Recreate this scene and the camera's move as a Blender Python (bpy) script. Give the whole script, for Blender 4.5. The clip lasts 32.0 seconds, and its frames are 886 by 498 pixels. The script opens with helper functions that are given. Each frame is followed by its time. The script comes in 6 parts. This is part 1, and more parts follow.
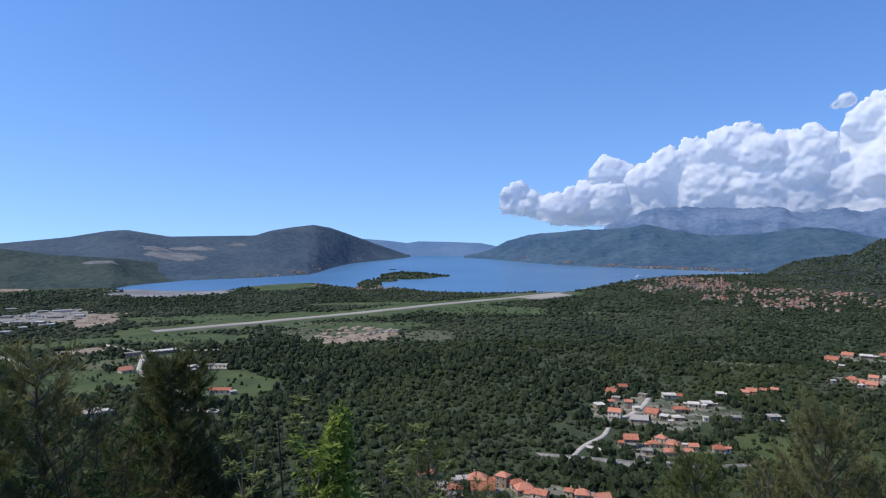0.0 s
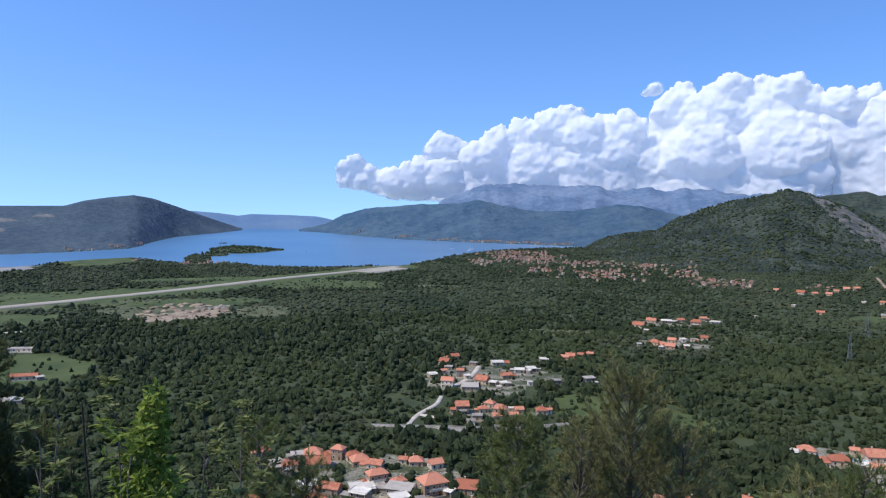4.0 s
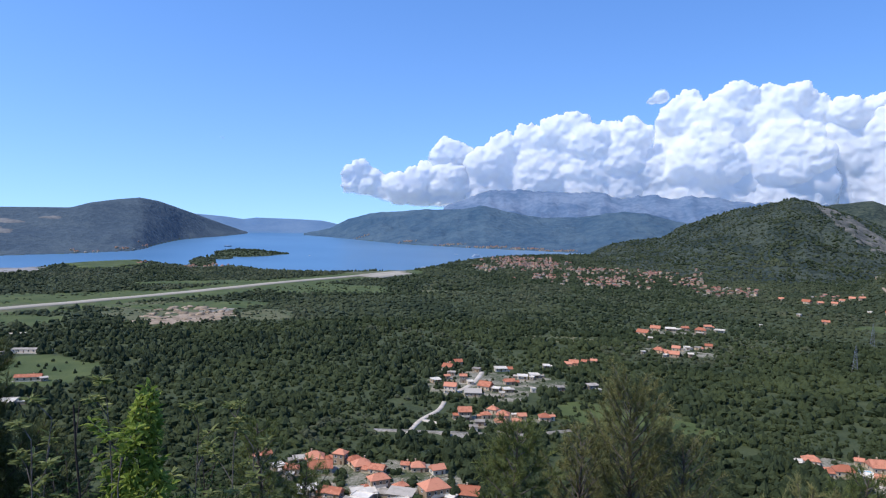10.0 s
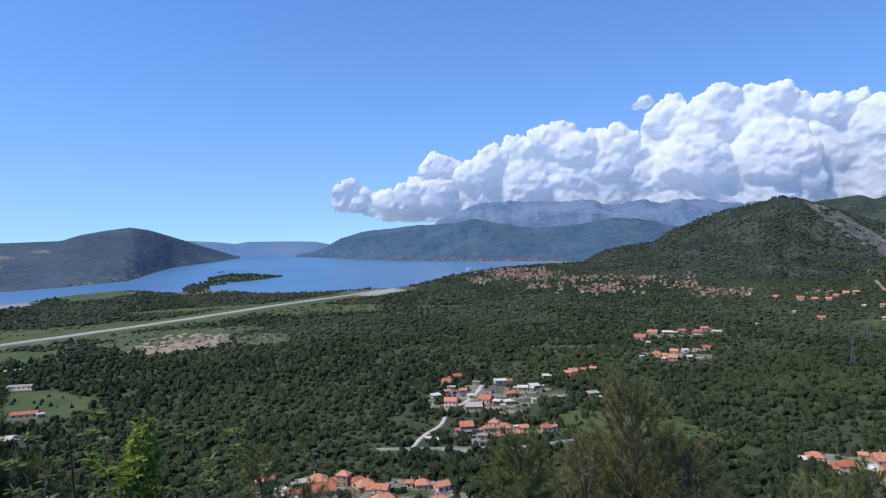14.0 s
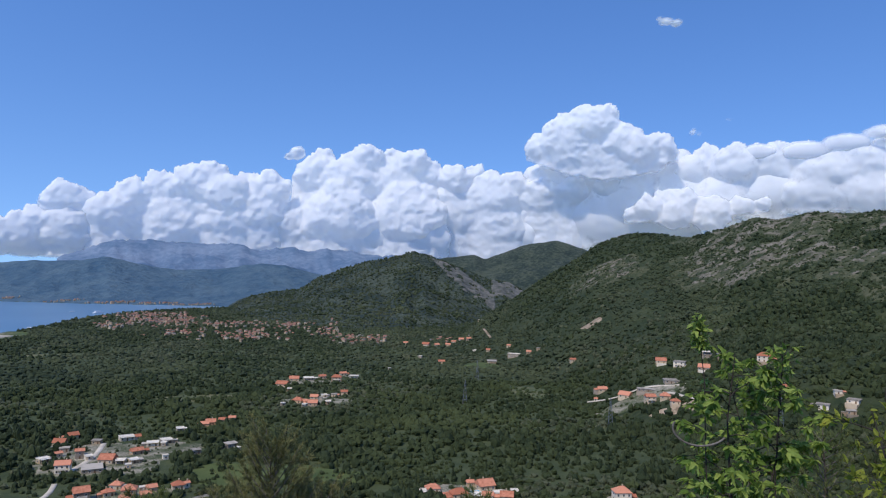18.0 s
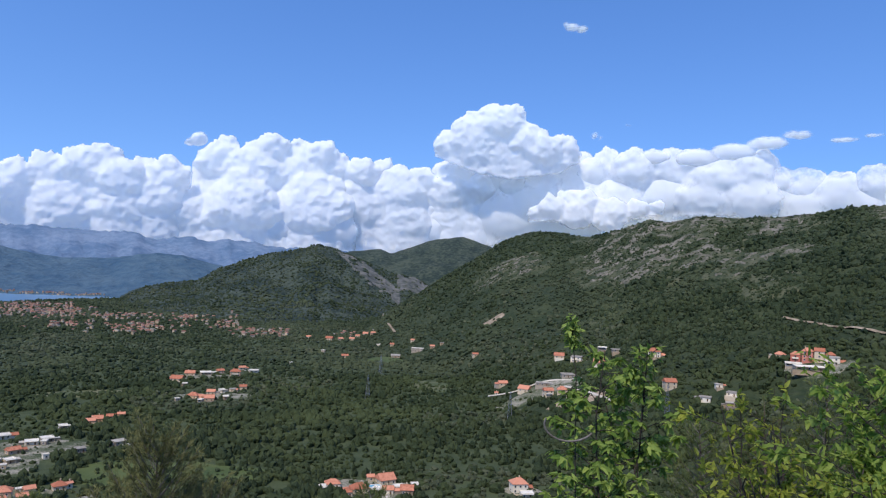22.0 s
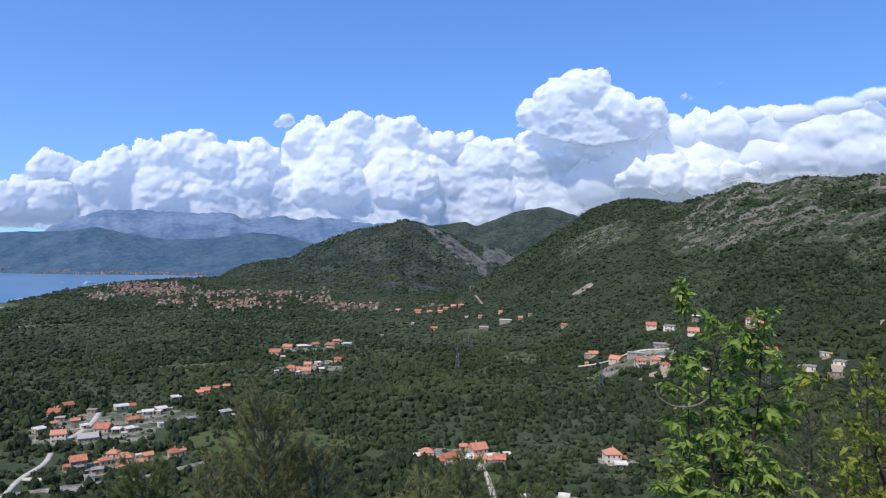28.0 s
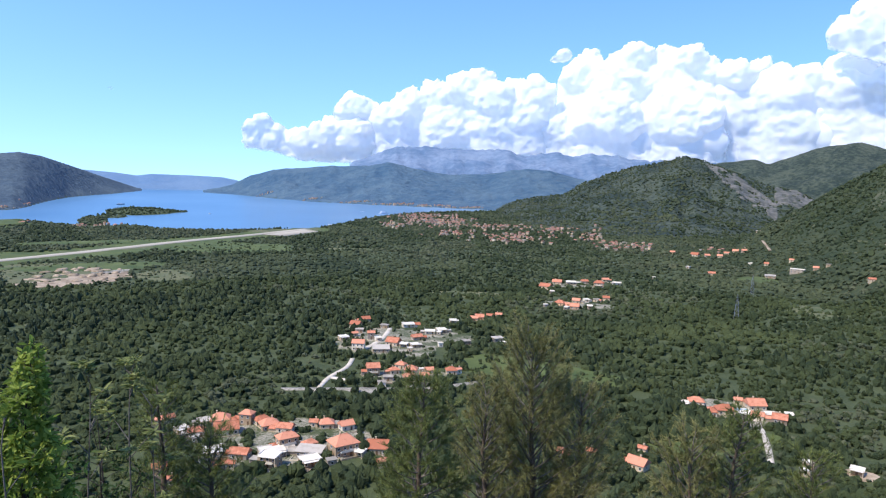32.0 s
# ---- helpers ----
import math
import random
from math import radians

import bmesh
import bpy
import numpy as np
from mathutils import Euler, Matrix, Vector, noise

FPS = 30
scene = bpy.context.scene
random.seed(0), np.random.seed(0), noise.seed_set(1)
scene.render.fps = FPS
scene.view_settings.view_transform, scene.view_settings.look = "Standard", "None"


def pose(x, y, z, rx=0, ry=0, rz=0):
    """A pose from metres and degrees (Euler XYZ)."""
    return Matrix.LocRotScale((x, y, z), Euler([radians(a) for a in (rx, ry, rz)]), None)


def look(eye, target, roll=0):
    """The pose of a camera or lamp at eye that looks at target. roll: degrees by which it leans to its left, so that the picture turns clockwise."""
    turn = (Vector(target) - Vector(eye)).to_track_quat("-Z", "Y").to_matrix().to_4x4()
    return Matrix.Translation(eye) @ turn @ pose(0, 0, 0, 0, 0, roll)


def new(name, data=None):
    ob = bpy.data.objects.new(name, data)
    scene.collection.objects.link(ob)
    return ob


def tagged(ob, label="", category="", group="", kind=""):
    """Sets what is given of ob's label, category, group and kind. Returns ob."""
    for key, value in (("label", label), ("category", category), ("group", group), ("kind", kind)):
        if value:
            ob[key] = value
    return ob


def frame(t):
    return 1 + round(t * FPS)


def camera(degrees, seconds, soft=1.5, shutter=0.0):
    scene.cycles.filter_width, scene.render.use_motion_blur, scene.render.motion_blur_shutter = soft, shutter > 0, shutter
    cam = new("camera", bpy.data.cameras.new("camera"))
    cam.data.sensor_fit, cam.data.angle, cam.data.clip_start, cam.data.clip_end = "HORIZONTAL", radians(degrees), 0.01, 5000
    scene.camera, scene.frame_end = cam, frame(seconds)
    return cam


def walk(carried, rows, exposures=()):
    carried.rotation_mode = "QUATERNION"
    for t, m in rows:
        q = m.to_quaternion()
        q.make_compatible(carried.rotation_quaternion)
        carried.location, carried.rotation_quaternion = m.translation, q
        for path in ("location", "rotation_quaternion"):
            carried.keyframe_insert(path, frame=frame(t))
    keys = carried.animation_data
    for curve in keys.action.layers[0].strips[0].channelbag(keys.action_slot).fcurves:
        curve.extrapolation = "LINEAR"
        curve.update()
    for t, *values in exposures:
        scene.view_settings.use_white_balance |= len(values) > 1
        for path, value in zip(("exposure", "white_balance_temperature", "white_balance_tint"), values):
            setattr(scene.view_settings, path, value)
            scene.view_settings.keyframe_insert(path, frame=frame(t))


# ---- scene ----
cam = camera(64.84, 32.0, soft=1.2)
PATH = [
    (0.0, pose(-0.208, 0.000, 135.055, 88.70, 0.00, -0.00)),
    (0.5, pose(-0.262, 0.012, 135.076, 88.80, 0.26, -2.30)),
    (1.0, pose(-0.225, 0.020, 135.077, 88.26, 0.19, -5.64)),
    (1.5, pose(-0.155, 0.022, 135.070, 87.74, 0.07, -8.29)),
    (2.0, pose(-0.119, 0.023, 135.054, 87.34, 0.02, -11.08)),
    (2.5, pose(-0.106, 0.026, 135.037, 87.04, -0.10, -13.74)),
    (4.5, pose(-0.103, 0.024, 135.017, 86.62, -0.99, -13.24)),
    (5.0, pose(-0.138, 0.033, 135.016, 86.84, -1.32, -13.43)),
    (5.5, pose(-0.134, 0.034, 135.016, 86.98, -1.31, -14.25)),
    (6.0, pose(-0.067, 0.017, 135.010, 87.00, -1.65, -14.40)),
    (6.5, pose(-0.013, 0.003, 134.997, 87.04, -2.40, -13.97)),
    (7.0, pose(0.006, -0.001, 134.995, 87.09, -3.12, -13.57)),
    (7.5, pose(0.004, -0.001, 134.991, 87.03, -3.32, -13.67)),
    (8.0, pose(0.006, -0.002, 134.989, 86.85, -2.11, -13.86)),
    (8.5, pose(0.021, -0.005, 134.989, 86.86, -1.89, -13.82)),
    (9.0, pose(0.030, -0.007, 134.995, 86.97, -1.55, -13.64)),
    (9.5, pose(0.025, -0.006, 134.999, 87.09, -1.18, -13.39)),
    (10.0, pose(0.011, -0.003, 134.998, 87.07, -1.30, -12.95)),
    (10.5, pose(0.005, -0.001, 134.998, 87.02, -1.54, -12.32)),
    (11.0, pose(0.007, -0.001, 135.002, 86.94, -1.13, -11.39)),
    (11.5, pose(0.015, -0.003, 135.005, 87.26, -0.64, -10.94)),
    (12.0, pose(0.025, -0.005, 135.004, 87.61, 0.23, -10.94)),
    (12.5, pose(0.028, -0.006, 134.998, 87.76, 0.89, -11.25)),
    (13.0, pose(0.018, -0.004, 134.998, 87.87, 1.24, -12.57)),
    (13.5, pose(0.009, -0.002, 134.998, 88.05, 1.16, -13.38)),
    (14.0, pose(0.031, -0.008, 135.003, 88.28, 1.56, -13.63)),
    (14.5, pose(0.052, -0.016, 135.001, 89.04, 1.74, -18.07)),
    (15.0, pose(0.047, -0.015, 135.001, 89.82, 1.46, -24.51)),
    (15.5, pose(0.035, -0.010, 135.004, 90.64, 0.91, -28.43)),
    (17.5, pose(-0.013, 0.010, 135.016, 92.13, -0.46, -36.13)),
    (18.0, pose(-0.005, 0.005, 134.993, 91.97, -1.20, -41.98)),
    (18.5, pose(-0.023, 0.022, 134.984, 90.81, -1.25, -42.84)),
    (19.0, pose(0.010, -0.009, 134.998, 90.21, -1.31, -43.29)),
    (19.5, pose(0.040, -0.037, 134.989, 90.01, -2.83, -43.29)),
    (20.0, pose(0.035, -0.034, 134.978, 89.85, -3.53, -43.75)),
    (20.5, pose(0.036, -0.035, 134.986, 89.78, -3.51, -43.92)),
    (21.0, pose(0.063, -0.062, 135.005, 90.29, -3.15, -44.11)),
    (21.5, pose(0.104, -0.110, 135.021, 91.04, -2.94, -45.61)),
    (22.0, pose(0.141, -0.166, 135.037, 91.76, -2.34, -49.69)),
    (22.5, pose(0.158, -0.202, 135.043, 92.22, -1.91, -51.92)),
    (23.0, pose(0.171, -0.233, 135.044, 92.48, -1.23, -53.77)),
    (23.5, pose(0.191, -0.274, 135.042, 92.66, -0.83, -54.98)),
    (24.0, pose(0.218, -0.332, 135.043, 92.63, -0.93, -56.47)),
    (24.5, pose(0.227, -0.371, 135.050, 92.45, -1.03, -58.50)),
    (26.5, pose(0.151, -0.184, 135.048, 91.00, -0.90, -50.66)),
    (27.0, pose(0.124, -0.139, 135.029, 90.49, -0.70, -47.67)),
    (27.5, pose(0.087, -0.091, 135.011, 90.02, -0.53, -46.00)),
    (28.0, pose(0.037, -0.036, 134.987, 89.29, -0.67, -42.67)),
    (28.5, pose(-0.002, 0.000, 134.970, 88.47, -1.13, -39.16)),
    (29.0, pose(-0.056, 0.039, 134.956, 87.58, -1.47, -36.13)),
    (29.5, pose(-0.104, 0.070, 134.948, 86.69, -1.69, -33.48)),
    (30.0, pose(-0.089, 0.062, 134.940, 85.76, -1.71, -30.36)),
    (30.5, pose(-0.053, 0.041, 134.932, 84.80, -1.39, -27.50)),
    (31.0, pose(-0.017, 0.021, 134.924, 83.99, -1.04, -25.50)),
    (31.5, pose(0.019, -0.000, 134.915, 83.79, -0.88, -22.99)),
    (32.0, pose(0.055, -0.021, 134.907, 83.73, -1.45, -20.58)),
]
EXPOSURES = ((0.0, 0.45, 6500, 10), (6.0, 0.75, 6500, 10), (9.0, 0.75, 6500, 10), (13.0, 0.65, 6500, 10), (15.0, 0.54, 6500, 10), (17.5, 0.38, 6500, 10), (18.0, 0.40, 6500, 10), (18.7, 0.62, 6500, 10), (19.0, 0.65, 6500, 10), (24.0, 0.57, 6500, 10), (28.0, 0.68, 6500, 10), (32.0, 1.22, 6700, 10))
walk(cam, PATH, EXPOSURES)

# ---------------------------------------------------------------- daylight
SUN_ELEVATION, SUN_BEARING = 55.0, -104.0   # degrees; the bearing is from +y, clockwise
world = bpy.data.worlds.new("daylight")
scene.world = world
world.use_nodes = True
wt = world.node_tree
sky = wt.nodes.new("ShaderNodeTexSky")
sky.sky_type, sky.sun_disc = "NISHITA", False
sky.sun_elevation, sky.sun_rotation = radians(SUN_ELEVATION), radians(SUN_BEARING)
sky.air_density, sky.dust_density, sky.ozone_density, sky.altitude = 1.0, 0.3, 1.6, 200
back = wt.nodes["Background"]
back.inputs["Strength"].default_value = 0.15
coord, lifted = wt.nodes.new("ShaderNodeTexCoord"), wt.nodes.new("ShaderNodeMapping")
lifted.inputs["Location"].default_value, lifted.inputs["Scale"].default_value = (0, 0, 0.180), (1, 1, 0.84)
deep = wt.nodes.new("ShaderNodeHueSaturation")
deep.inputs["Saturation"].default_value = 1.28
deep.inputs["Hue"].default_value = 0.511
wt.links.new(coord.outputs["Generated"], lifted.inputs["Vector"])
wt.links.new(lifted.outputs[0], sky.inputs["Vector"])
wt.links.new(sky.outputs[0], deep.inputs["Color"])
wt.links.new(deep.outputs[0], back.inputs[0])
sun = new("sun", bpy.data.lights.new("sun", "SUN"))
sun.data.energy, sun.data.angle, sun.data.color = 2.25, radians(0.53), (1.0, 0.93, 0.83)
sb, se = radians(SUN_BEARING), radians(SUN_ELEVATION)
sun_way = Vector((math.sin(sb) * math.cos(se), math.cos(sb) * math.cos(se), math.sin(se)))
sun.matrix_world = look(Vector((0, 0, 400)) + sun_way * 50, Vector((0, 0, 400)))


# ---------------------------------------------------------------- the lie of the land
EYE_Z = 135.0
RNG = np.random.RandomState(7)


def lattice(ix, iy, seed):
    h = (ix * 374761393 + iy * 668265263 + seed * 974634257) & 0x7FFFFFFF
    h = ((h ^ (h >> 13)) * 1274126177) & 0x7FFFFFFF
    return ((h ^ (h >> 16)) & 0xFFFF) / 65535.0


def vnoise(x, y, seed=0):
    """Smooth value noise from 0 to 1 on arrays."""
    fx, fy = np.floor(x), np.floor(y)
    ix, iy = fx.astype(np.int64), fy.astype(np.int64)
    u, v = x - fx, y - fy
    u, v = u * u * (3 - 2 * u), v * v * (3 - 2 * v)
    a, b = lattice(ix, iy, seed), lattice(ix + 1, iy, seed)
    c, d = lattice(ix, iy + 1, seed), lattice(ix + 1, iy + 1, seed)
    return (a * (1 - u) + b * u) * (1 - v) + (c * (1 - u) + d * u) * v


def fbm(x, y, octaves=4, seed=0):
    total, amp, norm = 0.0, 1.0, 0.0
    for o in range(octaves):
        total = total + amp * vnoise(x, y, seed + o)
        norm += amp
        amp *= 0.5
        x, y = x * 2.03 + 11.3, y * 2.03 - 7.7
    return total / norm


def along(az, *keys):
    """A value that changes with the bearing: keys of (bearing, value)."""
    return np.interp(az, [k[0] for k in keys], [k[1] for k in keys])


def smooth(v, lo, hi):
    u = np.clip((v - lo) / (hi - lo), 0, 1)
    return u * u * (3 - 2 * u)


def ridge(az, r, el, foot, crest, z_foot=2.0, power=1.2, rough=0.10, size=0.004, seed=3, jag=0.0, ribs=0.0):
    """A hill: rises from its foot to a skyline el degrees above the eye at the distance crest, and falls behind it."""
    el = el + jag * (fbm(az * 1.3, az * 0 + seed, 4, seed) + 0.5 * fbm(az * 4.0, az * 0 + seed, 3, seed + 2) - 0.75)   # small crags along the skyline
    zc = EYE_Z + crest * np.tan(np.radians(el))
    u = (r - foot) / np.maximum(crest - foot, 1)
    front = np.clip(u, 0, 1) ** power
    back = np.clip(1 - (u - 1) * 0.8, 0, 1)
    prof = np.where(u <= 1, front, back * back * (3 - 2 * back))
    x, y = r * np.sin(np.radians(az)), r * np.cos(np.radians(az))
    gully = np.abs(fbm(x * size, y * size, 4, seed) - 0.5) * 2 + 0.35 * (fbm(x * size * 4, y * size * 4, 3, seed + 9) - 0.5)
    uu = np.clip(u, 0, 1)
    gully = gully + ribs * np.abs(fbm(az * 0.9 + 0.0006 * r, r * 0.0011, 4, seed + 4) - 0.5) * 2   # gullies that run downhill
    z = z_foot + (zc - z_foot) * (prof - rough * gully * np.sin(np.pi * np.minimum(uu, 1)) * 1.3)
    return np.where((u > 0) & (zc > z_foot), z, -30.0)


def coast(az):
    return along(az, (-25.6, 1845), (-21.4, 1719), (-18.2, 1684), (-13.9, 1823), (-10.3, 1880), (-8.5, 1760), (-6.2, 1712),
                 (-3.9, 1690), (-0.2, 1570), (4, 1552), (8.6, 1600), (11.3, 1640), (12.6, 1800), (15.6, 2070), (18.6, 2300),
                 (20.6, 2360), (22.3, 2440), (24.7, 2500), (26, 2600))


def far_shore_left(az):
    return along(az, (-40, 1900), (-32.5, 1933), (-25.4, 1862), (-24.2, 1962), (-20.2, 2112), (-15.2, 2183), (-11, 2300),
                 (-10.2, 2420), (-9.2, 2700), (-7.6, 3111), (-4.4, 3554), (-2.5, 3969))


def far_shore_right(az):
    return along(az, (0.7, 3898), (3.4, 3662), (7, 3221), (9.8, 2957), (14.5, 2788), (19.1, 2696), (24.1, 2602), (26, 2500), (45, 2500))


SKY_A = ((-45, -0.9), (-32.4, -0.71), (-28.3, -0.29), (-25.7, 0.17), (-24.4, 0.25), (-21.4, -0.26), (-15.1, -0.18), (-13.8, 0.22),
         (-12.1, 0.5), (-10.5, 0.68), (-9.2, 0.46), (-7.6, -0.09), (-5.7, -0.79), (-4.4, -1.25), (-2.5, -1.9))
SKY_B = ((-45, -0.8), (-32.4, -1.06), (-29, -1.58), (-24.6, -1.9), (-21.4, -2.46), (-17.7, -3.32), (-16, -3.55))
SKY_C = ((-9, -0.4), (-6.7, -0.42), (-4.4, -0.6), (-3, -0.79), (-2, -0.65), (0.7, -0.7), (3.1, -0.79), (4, -0.97), (6, -1.5))
SKY_D = ((0.9, -2.0), (1.6, -1.95), (3.8, -1.37), (5.2, -0.65), (7, -0.14), (9.7, 0.11), (11.6, 0.3), (14.4, 0.38), (16.2, 0.7),
         (19, 0.09), (21.3, -0.22), (24, -0.05), (27.5, 0.49), (29.3, 0.32), (31.4, -0.24), (36, -0.9))
SKY_E = ((13, 0.4), (14.3, 1.12), (15.7, 1.71), (18.5, 2.1), (20.3, 1.91), (22.6, 1.87), (24.8, 2.06), (26.6, 1.64), (27.5, 1.53),
         (30.1, 1.83), (30.9, 1.62), (32.6, 1.85), (34.2, 1.66), (36.3, 1.4), (38.4, 1.3), (46, 1.0))
SKY_F = ((22, -3.4), (24.8, -2.95), (26.1, -2.36), (27.8, -1.9), (30.4, -1.5), (32.1, -0.46), (34.8, 0.51), (36.6, 0.93), (39.6, 1.7),
         (41.2, 1.27), (43.6, 0.30), (46.0, -0.45), (47.5, -0.7), (48.7, -1.4), (50, -2.4), (52, -3))
SKY_G = ((38, 0.6), (42.1, 1.25), (44.5, 1.58), (45.4, 1.23), (47.7, 2.11), (49.1, 2.55), (51.3, 2.82), (53.2, 2.21), (54.1, 1.86), (58, 0.5))
SKY_H = ((42, -6), (44, -4.6), (47.2, -2.46), (49.9, -0.57), (52.6, 1.21), (54.5, 2.55), (56.8, 3.38), (59.1, 3.37), (61.4, 3.13), (63.6, 3.71),
         (66.1, 4.64), (67.6, 4.42), (69.8, 4.96), (72.3, 4.81), (75.2, 4.88), (78, 5.18), (81.4, 5.69), (85.6, 5.75), (87, 5.4), (91, 2.5), (96, 1.0))
SKY_K = ((83, 1.0), (87, 3.2), (89.5, 4.9), (92, 5.4), (98, 5.0))


def hill_parts(az, r):
    """Heights of all the hills, one row a hill."""
    a_foot = far_shore_left(az)
    parts = [
        ridge(az, r, along(az, *SKY_A), a_foot, along(az, (-45, 3000), (-15, 3000), (-10, 3300), (-5, 3850), (-2.5, 4120)), 0.5, 1.1, 0.10, 0.003, 3),
        ridge(az, r, along(az, *SKY_B), a_foot, a_foot + 330, 0.5, 1.0, 0.08, 0.006, 5),
        ridge(az, r, along(az, *SKY_C), 4200, 4480, 0, 1.0, 0.05, 0.003, 6),
        ridge(az, r, along(az, *SKY_D), far_shore_right(az), along(az, (0.7, 4060), (7, 3800), (15, 3600), (40, 3500)), 0.5, 1.05, 0.24, 0.0030, 7, 0.14, 0.3),
        ridge(az, r, along(az, *SKY_E), 3700, 4350, 60, 1.0, 0.22, 0.0045, 8, 0.5, 0.55),
        ridge(az, r, along(az, *SKY_F), along(az, (22, 2480), (24, 2300), (28, 1860), (33, 1630), (38.6, 1610), (43, 1740), (48, 2000)), 2600, 2, 1.25, 0.20, 0.0042, 9, 0.16, 0.4),
        ridge(az, r, along(az, *SKY_G), 2750, 3400, 2, 1.0, 0.16, 0.005, 10, 0.12),
        ridge(az, r, along(az, *SKY_H), along(az, (42, 1250), (48, 1050), (53, 760), (58, 600), (62, 520), (70, 430), (78, 350), (90, 240), (96, 200)),
              along(az, (42, 1500), (55, 1480), (60, 1400), (66, 1280), (75, 1160), (86, 1060), (96, 1000)), 2, 1.12, 0.05, 0.008, 11),
        ridge(az, r, along(az, *SKY_K), 2200, 3000, 2, 1.0, 0.2, 0.005, 12),
    ]
    limits = ((-60, -2.4), (-60, -16), (-9, 6), (0.9, 40), (13, 46), (22, 52), (38, 58), (42, 100), (83, 100))
    for i, (lo, hi) in enumerate(limits):
        parts[i] = np.where((az >= lo) & (az <= hi), parts[i], -30.0)
    return np.array(parts)


def island(x, y):
    def blob(az, r, wide, deep, h):
        cx, cy = r * math.sin(radians(az)), r * math.cos(radians(az))
        s, c = math.sin(radians(az)), math.cos(radians(az))
        u, v = ((x - cx) * c - (y - cy) * s) / wide, ((x - cx) * s + (y - cy) * c) / deep
        return h * (1.0 - (u * u + v * v) * (1 + 0.5 * (vnoise(x * 0.02, y * 0.02, 4) - 0.5)))
    return np.maximum.reduce([blob(-2.9, 2180, 92, 150, 11), blob(-0.8, 2190, 48, 40, 5), blob(-6.0, 1850, 34, 150, 5), blob(-4.8, 1990, 40, 60, 4)])


def land(x, y):
    """The ground's height at plan places (arrays)."""
    x, y = np.asarray(x, float), np.asarray(y, float)
    r, az = np.hypot(x, y), np.degrees(np.arctan2(x, y))
    # the hillside at the camera's feet
    slope = along(az, (-180, -0.25), (-110, -0.1), (-60, 0.5), (-45, 0.64), (76, 0.64), (84, 0.58), (90, 0.34), (97, 0.22), (130, -0.1), (180, -0.25))
    near = EYE_Z - 1.65 - slope * np.maximum(r - 1.2, 0) + 0.4 * (fbm(x * 0.15, y * 0.15, 3, 1) - 0.5) * smooth(r, 2, 20)
    near = np.minimum(near, EYE_Z + 130)
    plain = 2.2 + 3.0 * (fbm(x * 0.006, y * 0.006, 3, 2) - 0.4)
    shore = coast(az)
    sea_side = (az > -25.6) & (az < 26) & (r > shore - 12)
    plain = np.where(sea_side, 2.2 - np.clip((r - shore + 12) / 24, 0, 1) * 9, plain)
    plain = np.maximum(plain, np.where(r > 1700, island(x, y), -30))
    z = np.maximum(plain, hill_parts(az, r).max(axis=0))
    k = 6.0  # rounded join of slope and valley
    h = np.clip(0.5 + 0.5 * (near - z) / k, 0, 1)
    near_z = z * (1 - h) + near * h + k * h * (1 - h)
    return np.where(r < 900, np.where(near > -20, near_z, z), z)


def ground_z(x, y):
    return float(land(np.array([x]), np.array([y]))[0])


